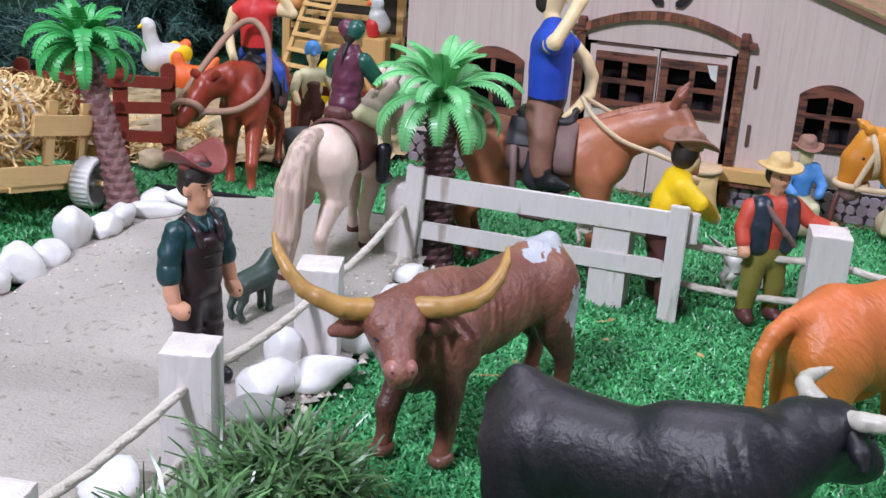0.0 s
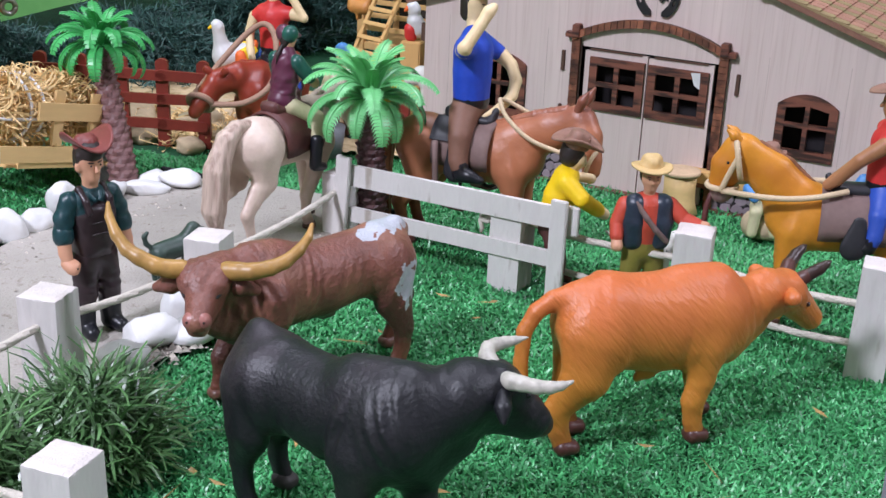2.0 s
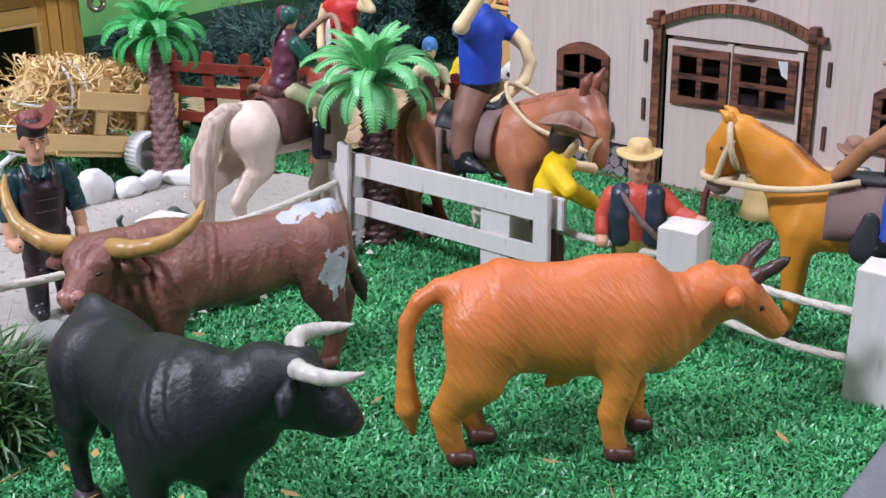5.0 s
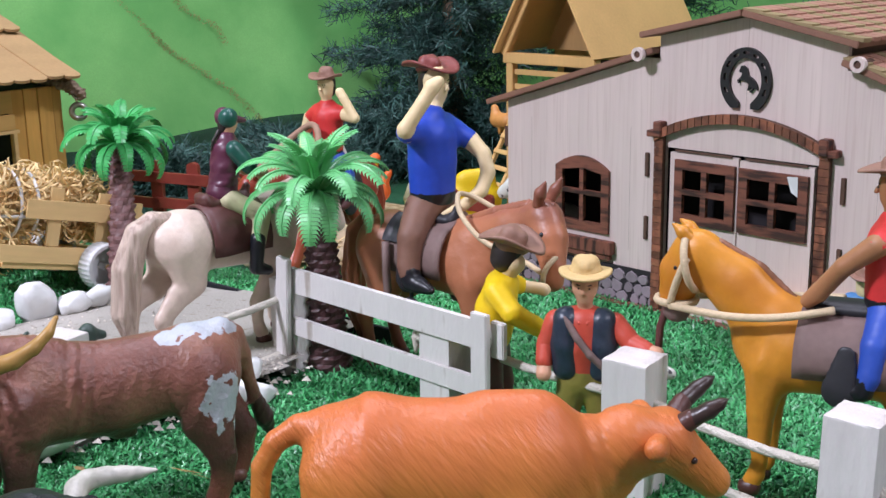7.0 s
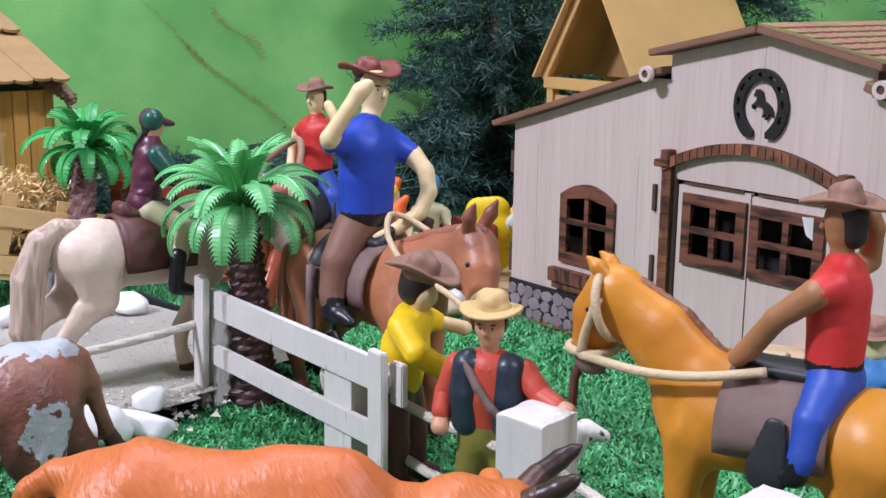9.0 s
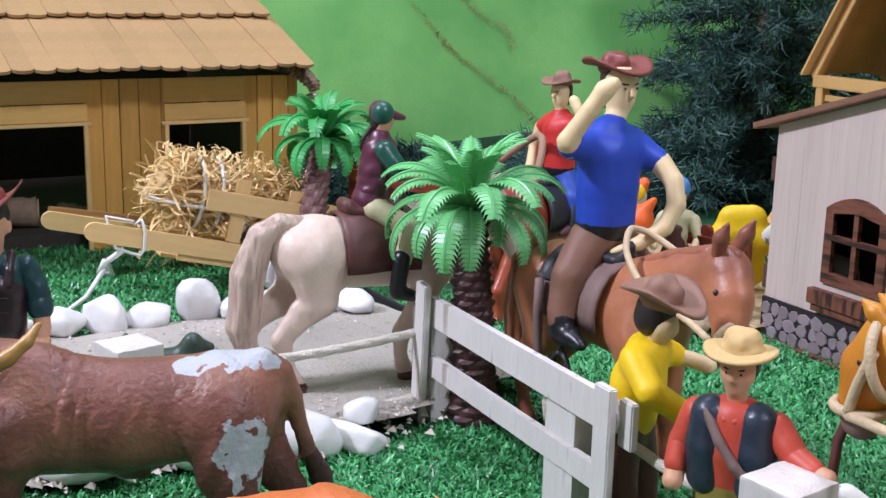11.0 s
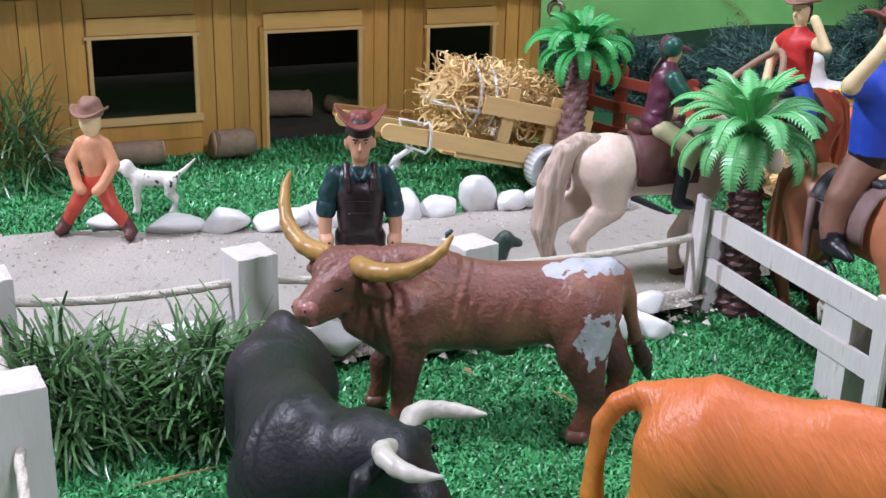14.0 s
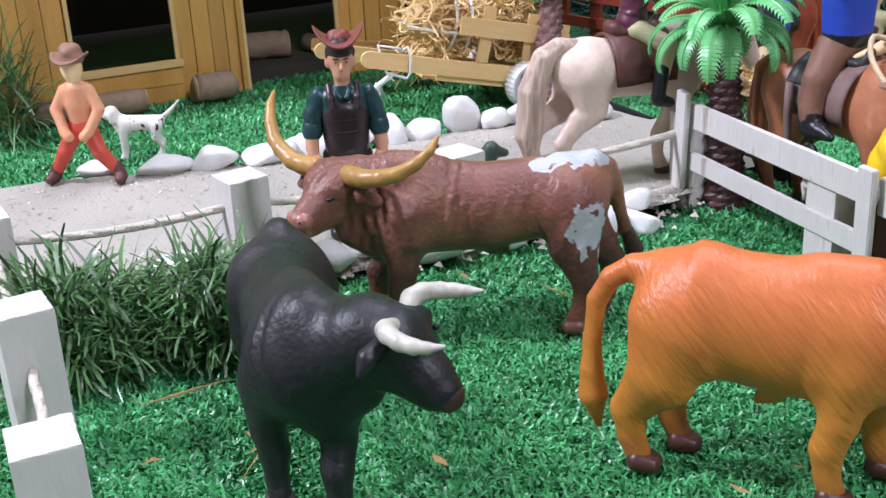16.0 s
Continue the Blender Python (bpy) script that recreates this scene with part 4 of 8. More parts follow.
for s in (-1, 1):
    post = piece("door_post", *box(s * 0.0475 - 0.0025, s * 0.0475 + 0.0025, -0.0048, -0.0015, 0.001, 0.0985, 0.0003), "barn_edge", barn, None, "brown brick-patterned door post")
    for k in range(24):
        piece("brick", *box(s * 0.0475 - 0.0027, s * 0.0475 + 0.0027, -0.0053, -0.0046, 0.0013 + 0.00405 * k, 0.0050 + 0.00405 * k), "barn_brick", post)
    piece("door_post_stub", *box(s * 0.0475 - 0.0024, s * 0.0475 + 0.0024, -0.0075, -0.0012, 0.0965, 0.1045, 0.0004), "barn_trim_v", barn)
    piece("door_post_stub", *box(s * 0.051 - 0.0035, s * 0.051 + 0.0035, -0.0068, -0.0012, 0.096, 0.0995, 0.0004), "barn_trim_v", barn)
    for z in (0.045, 0.08):
        piece("hinge_slot", *box(s * 0.0565 - 0.0011, s * 0.0565 + 0.0011, -0.003, -0.0012, z - 0.0065, z + 0.0065, 0.0002), "barn_edge", barn)
    piece("door_bar", *box(s * 0.021 - 0.017, s * 0.021 + 0.017, -0.0034, -0.0022, 0.0893, 0.0903), "barn_edge", barn)
vs, fs = plate([(-0.0435, 0.0908), (0.0435, 0.0908), (0.0435, 0.0945)] + [(x * 0.87, z - 0.0018) for x, z in ar[::-1]] + [(-0.0435, 0.0945)], (), 0.0022)
piece("transom", vs, fs, "barn_wall", barn, pose(0, -0.0008, 0))
# torn paper corner on a door window
piece("paper_scrap", [(0.028, -0.0045, 0.084), (0.034, -0.0048, 0.0845), (0.0345, -0.005, 0.0745), (0.031, -0.0052, 0.0765)], [(0, 1, 2, 3)], "white_plastic", barn)
# horseshoe with a small rearing horse inside
hs_o = [(0.0142 * math.sin(a), 0.0165 * -math.cos(a)) for a in [radians(32 + 296 * i / 30) for i in range(31)]]
hs_i = [(0.0092 * math.sin(a), 0.0112 * -math.cos(a)) for a in [radians(52 + 256 * i / 26) for i in range(27)]]
hs_i = [(0.0036, -0.0138), (0.0034, -0.0112), (0.0052, -0.0094)] + hs_i + [(-0.0052, -0.0094), (-0.0034, -0.0112), (-0.0036, -0.0138)]
nail = []
for k in range(9):
    a = radians(68 + 224 * k / 8)
    c, s = -math.cos(a), math.sin(a)
    cx, cz = 0.0117 * s, 0.0139 * c
    nail.append([(cx + s * u * 0.0008 - c * w * 0.0019, cz + c * u * 0.0008 + s * w * 0.0019) for u, w in ((-1, -0.7), (0, -1), (1, -0.7), (1, 0.7), (0, 1), (-1, 0.7))])
vs, fs = plate(hs_o + hs_i[::-1], nail, 0.0022)
shoe = piece("horseshoe", vs, fs, "black", barn, pose(0.0017, -0.0025, 0.1290), "black horseshoe emblem")
rearing = [(-3.2, 6.0), (-1.8, 6.2), (0.4, 4.8), (0.9, 3.0), (1.4, 1.2), (3.2, 0.2), (5.0, -1.2), (6.3, -3.2), (6.6, -5.6), (5.6, -4.8), (4.9, -4.2), (4.4, -4.8), (3.6, -6.2), (2.8, -7.0), (2.4, -6.6), (3.2, -5.2), (2.9, -4.2),
           (1.4, -6.0), (1.0, -5.8), (1.6, -3.6), (1.2, -2.2), (-0.8, -1.2), (-2.6, -0.8), (-4.0, -1.4), (-3.6, -2.6), (-4.4, -2.8), (-4.9, -1.0), (-3.4, 0.2), (-2.4, 1.4), (-2.4, 3.0), (-3.6, 2.6), (-4.0, 3.6), (-3.3, 5.0)]
part("horse_emblem", Build().add(*plate([(x / 1000, z / 1000) for x, z in rearing[::-1]], (), 0.0018), "black").mesh("horse_emblem", False), shoe, pose(0.0002, 0.0002, 0.0012), "small black rearing horse silhouette")
# ring lugs, roof boards, side and back walls
for x, z in ((-0.0580, 0.1395), (0.0640, 0.1412)):
    ring = [(x + 0.0037 * math.cos(a), z + 0.0037 * math.sin(a)) for a in [2 * math.pi * i / 18 for i in range(18)]]
    hole = [(x + 0.0019 * math.cos(a), z + 0.0019 * math.sin(a)) for a in [2 * math.pi * i / 14 for i in range(14)]]
    piece("ring_lug", *plate(ring, [hole], 0.003), "barn_wall", barn, pose(0, -0.0105, 0))
    piece("peg", *tube([(x, -0.0112, z), (x, 0.002, z)], 0.0019, 10), "barn_edge", barn)


def slope_board(x0, z0, x1, z1, key, name="roof", front=-0.014, back=0.16, thick=0.0032):
    l, a = math.hypot(x1 - x0, z1 - z0), math.degrees(math.atan2(z1 - z0, x1 - x0))
    return piece(name, *box(0, l, front, back, 0, thick, 0.0004), key, barn, pose(x0, 0, z0, 0, -a, 0))


def shingles(x0, z0, x1, z1, front=-0.010, back=0.16, row=0.0085, col=0.0090):
    """A sloping board laid with overlapping shingles; x0 is its upper end."""
    roof = slope_board(x0, z0, x1, z1, "roof_board", front=front, back=back)
    l = math.hypot(x1 - x0, z1 - z0)
    nr, nc = int(l / row), int((back - front) / col)
    meshes = {}
    for key in ("barn_roof", "barn_roof_olive"):
        o = [(0, 0), (row * 1.25, 0.0006), (row * 1.32, col * 0.3), (row * 1.32, col * 0.66), (row * 1.25, col * 0.95), (0, col * 0.95)]
        n = len(o)
        v = [(x, y, 0.0) for x, y in o] + [(x, y, 0.0009 + 0.0008 * x / row) for x, y in o]
        meshes[key] = Build().add(v, [tuple(range(n))[::-1], tuple(range(n, 2 * n))] + [(i, (i + 1) % n, n + (i + 1) % n, n + i) for i in range(n)], key).mesh("shingle", False)
    for r in range(nr):
        for c in range(nc):
            part("shingle", meshes["barn_roof_olive" if (c * 7) % 5 < 2 else "barn_roof"], roof, pose(l * r / nr, front + (back - front) * c / nc, 0.0033))


slope_board(-0.1690, 0.1038, -0.0508, 0.1402, "roof_board", front=-0.008)
shingles(0.0548, 0.1402, 0.168, 0.1013)
slope_board(-0.0580, 0.1478, 0.0018, 0.1610, "roof_board", front=-0.010)
shingles(0.0018, 0.1610, 0.0625, 0.1482)
for s in (-1, 1):
    sx = 0.1515 if s > 0 else 0.1560
    piece("side_wall", *box(s * sx - 0.0015, s * sx + 0.0015, 0.0016, 0.15, 0.0013, 0.104), "barn_wall", barn)
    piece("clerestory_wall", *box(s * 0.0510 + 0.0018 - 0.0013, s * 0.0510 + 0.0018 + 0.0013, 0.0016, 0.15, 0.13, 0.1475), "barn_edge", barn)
    for z in (0.03, 0.085):
        piece("tab", *box(s * sx + s * 0.003 - 0.0018, s * sx + s * 0.003 + 0.0018, -0.0012, 0.0012, z - 0.006, z + 0.006, 0.0002), "barn_edge", barn)
# Added near-black board that stands for the shade behind the window panes.
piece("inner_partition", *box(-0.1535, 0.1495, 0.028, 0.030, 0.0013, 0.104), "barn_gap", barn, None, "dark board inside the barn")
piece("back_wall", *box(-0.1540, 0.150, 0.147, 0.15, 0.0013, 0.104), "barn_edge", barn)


# ---------------------------------------------------------------- plants
def bush(x, y, r, h, n, seed, name="grass_tuft"):
    rr = random.Random(seed)
    vs, fs = [], []
    for i in range(n):
        a, q = rr.uniform(0, 2 * math.pi), math.sqrt(rr.random())
        stray = i % 16 == 0
        hz = h * (0.85 - 0.55 * q * q) * rr.uniform(0.15, 1.0)
        p = V((r * 0.8 * q * math.cos(a), r * 0.8 * q * math.sin(a), hz - 0.002))
        out = rr.uniform(0, 2 * math.pi) if rr.random() < 0.6 else a + rr.uniform(-0.7, 0.7)
        lean = rr.uniform(0.1, 0.8) if stray else rr.uniform(0.3, 1.9)
        ln, w = (rr.uniform(0.018, 0.030) if stray else rr.uniform(0.010, 0.021)) * h / 0.036, rr.uniform(0.0007, 0.0014)
        side = V((-math.sin(out), math.cos(out), 0)) * w / 2
        side = Matrix.Rotation(rr.uniform(-0.9, 0.9), 3, "Z") @ side
        k0 = len(vs)
        N = 4
        turn = rr.uniform(-0.25, 0.25)
        for s in range(N + 1):
            d = V((math.cos(out) * math.sin(lean), math.sin(out) * math.sin(lean), math.cos(lean)))
            ww = 1.0 if s < N else 0.55
            vs += [p - side * ww, p + side * ww]
            p = p + d * ln / N
            p.z = max(p.z, 0.0)
            lean += rr.uniform(0.0, 0.4)
            out += turn
        fs += [(k0 + 2 * s, k0 + 2 * s + 1, k0 + 2 * s + 3, k0 + 2 * s + 2) for s in range(N)]
    return thing(name, Build().add(vs, fs, "bush").mesh(name), pose(x, y, 0), "tuft of long dark olive-green plastic grass", "grass tuft", "tufts in the pen corner")


bush(-0.108, 0.2360, 0.033, 0.037, 1500, 1)
bush(-0.0985, 0.2790, 0.029, 0.036, 1300, 2)
bush(-0.4, 0.258, 0.016, 0.06, 260, 3)


def palm(x, y, z, lean, h, r, n, length, key, trunk_key, seed, label, droop=1.0, fine=True, dark=False):
    rr = random.Random(seed)
    top = V((lean[0], lean[1], h))
    p = empty("palm_tree", pose(x, y, z), label, "palm tree", "plastic palms")
    b = Build()
    rings, sides = int(h / 0.0034), 24
    vs, fs = [], []
    for i in range(rings * 3 + 1):
        t = i / (rings * 3)
        c = top * t + V((0.004 * math.sin(3 * t), 0, 0)) * (1 - t) * 0.6
        c.z = h * t - 0.003 * (1 - t)
        for s in range(sides):
            a = 2 * math.pi * s / sides
            bump = 0.0019 * (0.5 + 0.5 * math.cos(2 * math.pi * (s / 4 + 0.5 * ((i // 3) % 2)))) * (1.0, 0.62, 0.1)[2 - i % 3]
            rad = r * (1.25 - 0.45 * t + 0.35 * max(0, 0.12 - t) / 0.12) + bump
            vs.append(c + V((rad * math.cos(a), rad * math.sin(a), 0)))
    for i in range(rings * 3):
        for s in range(sides):
            a0, a1 = i * sides + s, i * sides + (s + 1) % sides
            fs.append((a0, a1, a1 + sides, a0 + sides))
    b.add(vs, fs, trunk_key)
    part("trunk", b.mesh("trunk", False), p, None, "brown scaly plastic trunk")
    for i in range(n):
        ring = i % 3
        az = 2 * math.pi * i / n + rr.uniform(-0.15, 0.15) + ring * 0.4
        el = radians((84, 56, 22)[ring] + rr.uniform(-8, 8))
        ln = length * rr.uniform(0.9, 1.1) * (0.82, 1.0, 0.95)[ring]
        vs, fs = [], []
        pt = V((0, 0, 0))
        pts = []
        K = 22 if fine else 16
        e = el
        for s in range(K + 1):
            pts.append((pt.copy(), e))
            pt = pt + V((math.cos(e), 0, math.sin(e))) * ln / K
            e -= droop * (0.75, 1.1, 1.25)[ring] * (1.35 / K) * (0.5 + s / K)
        for s in range(K):
            (a, ea), (c, ec) = pts[s], pts[s + 1]
            t = s / K
            half = ln * (0.140 if fine else 0.150) * math.sin(math.pi * (0.10 + 0.84 * t)) ** 0.6
            for sd in (-1, 1):
                k0 = len(vs)
                up = V((-math.sin(ea), 0, math.cos(ea)))
                along = (c - a)
                root0, root1 = a, c
                q = 1.0 if fine else 0.4
                mid = a + along * 0.92 + V((0, sd * half * 0.76, 0)) - up * half * 0.16
                tip = a + along * (1.05 + 0.6 * q) + V((0, sd * half * (0.80 + 0.28 * q), 0)) - up * half * 0.26
                low = a + along * 0.12 + V((0, sd * half * 0.72, 0)) - up * half * 0.15
                vs += [root0, root1, mid, tip, low]
                fs.append((k0, k0 + 1, k0 + 2, k0 + 3, k0 + 4) if sd > 0 else (k0 + 4, k0 + 3, k0 + 2, k0 + 1, k0))
        bb = Build().add(vs, fs, key)
        bb.tube([q + V((0, 0, 0.0002)) for q, _ in pts], [0.0007 * (1 - 0.7 * j / K) + 0.0002 for j in range(K + 1)], key, 5)
        part("frond", bb.mesh("frond", False), p, Matrix.Translation(top + V((0.002 * math.cos(az), 0.002 * math.sin(az), 0.0))) @ pose(0, 0, 0, 0, 0, math.degrees(az)))
    return p


palm(-0.1090, 0.5105, 0, (0.001, -0.004), 0.075, 0.0064, 36, 0.0380, "frond", "trunk_dark", 3, "small plastic palm with bright green serrated fronds and dark trunk", 1.45)
palm(-0.2620, 0.5125, 0, (-0.036, 0.031), 0.072, 0.0060, 33, 0.037, "frond_dark", "trunk", 4, "small plastic palm with deep green fronds and leaning scaly trunk", 1.7, False)


def pebble(x, y, z, sx, sy, sz, seed, turn=0):
    bm = bmesh.new()
    bmesh.ops.create_icosphere(bm, subdivisions=3, radius=1)
    rr = random.Random(seed)
    o = V((rr.uniform(0, 50), rr.uniform(0, 50), 0))
    flats = [(V((rr.gauss(0, 1), rr.gauss(0, 1), rr.gauss(0, 1))).normalized(), rr.uniform(0.6, 0.92)) for _ in range(7)]
    for v in bm.verts:
        k = 1 + 0.36 * noise.noise(v.co * 1.05 + o) + 0.2 * abs(noise.noise(v.co * 1.7 + o)) + 0.03 * noise.noise(v.co * 6 + o)
        c = v.co * k
        for f in flats:
            over = c.dot(f[0]) - f[1]
            if over > 0:
                c -= f[0] * over * 0.85
        v.co = V((c.x * sx, c.y * sy, c.z * sz))
    b = Build()
    bm.verts.index_update()
    b.add([tuple(v.co) for v in bm.verts], [[v.index for v in f.verts] for f in bm.faces], "stone")
    bm.free()
    return thing("pebble", b.mesh("pebble"), pose(x, y, z, 0, 0, turn), "smooth white pebble edging the path", "pebble", "pebbles along the path")


for i, (x, y, sx, sy, sz, turn) in enumerate([
        (-0.287, 0.312, 0.0125, 0.0075, 0.0065, 80), (-0.281, 0.337, 0.011, 0.008, 0.0085, 85), (-0.273, 0.363, 0.013, 0.007, 0.0075, 100), (-0.272, 0.3845, 0.012, 0.008, 0.009, 60),
        (-0.268, 0.4045, 0.010, 0.007, 0.009, 90), (-0.266, 0.4240, 0.009, 0.0075, 0.012, 70), (-0.263, 0.4430, 0.010, 0.007, 0.008, 80), (-0.263, 0.4645, 0.012, 0.006, 0.0135, 95),
        (-0.256, 0.4805, 0.009, 0.007, 0.0065, 80), (-0.256, 0.4945, 0.010, 0.0065, 0.0075, 100), (-0.246, 0.5105, 0.014, 0.006, 0.0055, 20), (-0.252, 0.528, 0.010, 0.007, 0.006, 60),
        (-0.305, 0.285, 0.010, 0.006, 0.005, 60), (-0.236, 0.528, 0.011, 0.008, 0.007, 10),
        (-0.128, 0.336, 0.010, 0.008, 0.008, 40), (-0.1322, 0.3575, 0.0115, 0.009, 0.0095, 30), (-0.133, 0.3790, 0.0075, 0.0065, 0.0125, 10), (-0.105, 0.4375, 0.014, 0.008, 0.012, 70),
        (-0.112, 0.4065, 0.010, 0.0075, 0.010, 70), (-0.117, 0.372, 0.0115, 0.008, 0.009, 60), (-0.152, 0.2830, 0.011, 0.009, 0.008, 30), (-0.108, 0.465, 0.007, 0.006, 0.006, 0), (-0.103, 0.4575, 0.012, 0.006, 0.006, 30)]):
    pebble(x, y, (path_z(x, y) if on_path(x, y) else 0.0) + sz * 0.5, sx * 1.06, sy * 1.12, sz * 0.84, 10 + i, turn)
rr = random.Random(12)
b = Build()
for i in range(44):
    x, y, a = rr.uniform(-0.1, 0.15), rr.uniform(0.2, 0.48), rr.uniform(0, 6.28)
    l, w = (rr.uniform(0.002, 0.0045), rr.uniform(0.0008, 0.0016)) if i % 4 else (rr.uniform(0.007, 0.016), 0.00035)
    c, s = math.cos(a), math.sin(a)
    b.add([(x + c * u * l - s * v * w, y + s * u * l + c * v * w, 0.0022 + q * 0.0012) for u, v, q in ((-1, 0, rr.random()), (-0.2, -1, rr.random()), (1, 0, rr.random()), (0.1, 1, rr.random()))], [(0, 1, 2, 3)], "dead_leaf")
thing("dead_leaves", b.mesh("dead_leaves", False), Matrix(), "dry leaf scraps and straw bits lying on the turf", "leaf litter", kind="stuff")
rr = random.Random(8)
b = Build()
for i in range(1500):
    y = rr.uniform(0.2, 0.53)
    x = path_right(y) - abs(rr.gauss(0, 0.012)) if rr.random() < 0.75 else path_left(y) + abs(rr.gauss(0, 0.03))
    s = rr.uniform(0.0004, 0.0011)
    b.add([(x + s * a, y + s * c, path_z(x, y) + 0.0002 + s * d) for a, c, d in ((1, 0, 0), (-0.6, 0.8, 0), (-0.5, -0.9, 0), (0, 0, 0.9))], [(0, 1, 3), (1, 2, 3), (2, 0, 3)], "grit")
for i in range(260):
    y = rr.uniform(0.24, 0.5)
    x = path_right(y) + rr.gauss(0.0, 0.005)
    s = rr.uniform(0.0008, 0.0024)
    b.add([(x + s * a, y + s * c, 0.0012 + s * d) for a, c, d in ((1, rr.uniform(-0.3, 0.3), 0), (-0.6, 0.8, 0), (-0.5, -0.9, 0), (0.1, 0, rr.uniform(0.6, 1.1)))], [(0, 1, 3), (1, 2, 3), (2, 0, 3)], "grit")
thing("path_grit", b.mesh("path_grit", False), Matrix(), "loose beige grit scattered along the path", "grit", kind="stuff")

# ---------------------------------------------------------------- toy cattle
def fore_leg(sx, sy, hx, hy, r=(8.5, 4.9, 3.7, 4.0), top=36):
    return limb((sx, sy * 0.8, top, r[0]), ((sx * 2 + hx) / 3, (sy + hy) / 2, 24, r[1] + 0.6), (hx - 1, hy, 16, r[1]), (hx - 0.5, hy, 8, r[2]), (hx + 0.8, hy, 3.8, r[3]), sq=0.8)


def hind_leg(sx, sy, hx, hy, r=(12.5, 8.5, 4.5, 3.7, 4.0), top=42):
    return limb((sx, sy * 0.75, top, r[0]), (sx * 0.62 + hx * 0.38, sy, 30, r[1]), (hx - 2.8, hy, 17.5, r[2]), (hx - 2, hy, 9, r[3]), (hx, hy, 3.8, r[4]), sq=0.66)


def folds(*rows):
    """Skin folds: (x, z, spread in x and z, wavelength, depth, slant) in millimetres."""
    def carve(X, Y, Z):
        out = 0
        for x, z, sx, sz, wave, deep, slant in rows:
            out = out + deep * np.sin((X + slant * (Z - z)) * 2 * np.pi / wave) * np.exp(-((X - x) / sx) ** 2 - ((Z - z) / sz) ** 2)
        return out
    return carve


def toy_animal(name, m, label, category, parts, group=""):
    """An animal on its base point with its painted parts as children: (part name, Build, label)."""
    ob = empty(name, m, label, category, group)
    for pname, build, plabel in parts:
        part(pname, build.mesh(pname), ob, None, plabel)
    return ob


def lumps(*rows):
    """Curly or pebbled hide: (x, y, z, reach, wavelength, depth) in millimetres."""
    def carve(X, Y, Z):
        out = 0
        for x, y, z, reach, wave, deep in rows:
            k = 2 * np.pi / wave
            near = np.exp(-((X - x) ** 2 + (Y - y) ** 2 + (Z - z) ** 2) / reach ** 2)
            out = out + deep * near * (np.sin(k * (X + 0.4 * Y)) * np.sin(k * (Z - 0.3 * X) + 1) + 0.6 * np.sin(k * 1.3 * (Y + 0.5 * Z)))
        return out
    return carve


def both(*carves):
    return lambda X, Y, Z: sum(c(X, Y, Z) for c in carves)


H = lambda f, l, z: (49 + 0.65 * f - 0.76 * l, 1.5 + 0.76 * f + 0.65 * l, 59 + z)   # poll of the turned head
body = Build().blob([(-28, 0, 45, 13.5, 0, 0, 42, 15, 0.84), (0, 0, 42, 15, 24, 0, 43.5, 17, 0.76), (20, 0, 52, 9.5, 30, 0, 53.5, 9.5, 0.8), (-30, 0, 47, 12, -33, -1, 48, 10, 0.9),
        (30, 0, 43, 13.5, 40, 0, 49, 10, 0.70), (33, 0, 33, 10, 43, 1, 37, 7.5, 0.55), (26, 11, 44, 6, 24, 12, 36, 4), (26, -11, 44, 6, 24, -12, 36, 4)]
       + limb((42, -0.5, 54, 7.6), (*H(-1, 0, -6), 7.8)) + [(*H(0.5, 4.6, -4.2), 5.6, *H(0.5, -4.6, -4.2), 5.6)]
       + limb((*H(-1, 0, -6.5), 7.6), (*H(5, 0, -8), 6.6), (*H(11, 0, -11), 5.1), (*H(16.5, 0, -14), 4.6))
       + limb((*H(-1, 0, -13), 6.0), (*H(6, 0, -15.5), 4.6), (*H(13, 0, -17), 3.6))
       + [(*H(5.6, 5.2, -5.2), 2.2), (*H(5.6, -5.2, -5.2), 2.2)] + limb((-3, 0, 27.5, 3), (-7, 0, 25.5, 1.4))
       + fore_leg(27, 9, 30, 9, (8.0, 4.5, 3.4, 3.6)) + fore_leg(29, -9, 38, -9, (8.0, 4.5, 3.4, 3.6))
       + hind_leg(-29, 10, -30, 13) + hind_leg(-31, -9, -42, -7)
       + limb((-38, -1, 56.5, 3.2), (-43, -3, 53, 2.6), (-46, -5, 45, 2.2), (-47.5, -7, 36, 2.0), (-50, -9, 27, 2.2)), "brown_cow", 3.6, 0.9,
       carve=both(folds((10, 45, 4.5, 11, 4.2, 0.75, 0.25), (-9, 44, 8, 8, 5.0, 0.3, 0.35), (33, 46, 7, 12, 4.6, 0.9, -0.3), (42, 42, 5, 9, 4.4, 0.8, 0.2), (-30, 36, 6, 8, 8, 0.7, 0.4), (-20, 44, 5, 9, 9, 0.5, -0.3)),
                  lumps((*H(3, 0, -2), 9, 3.2, 0.75), (30, 0, 54, 15, 3.6, 0.32), (8, 0, 50, 14, 4.4, 0.2))))
parts = [("body", body, "")]
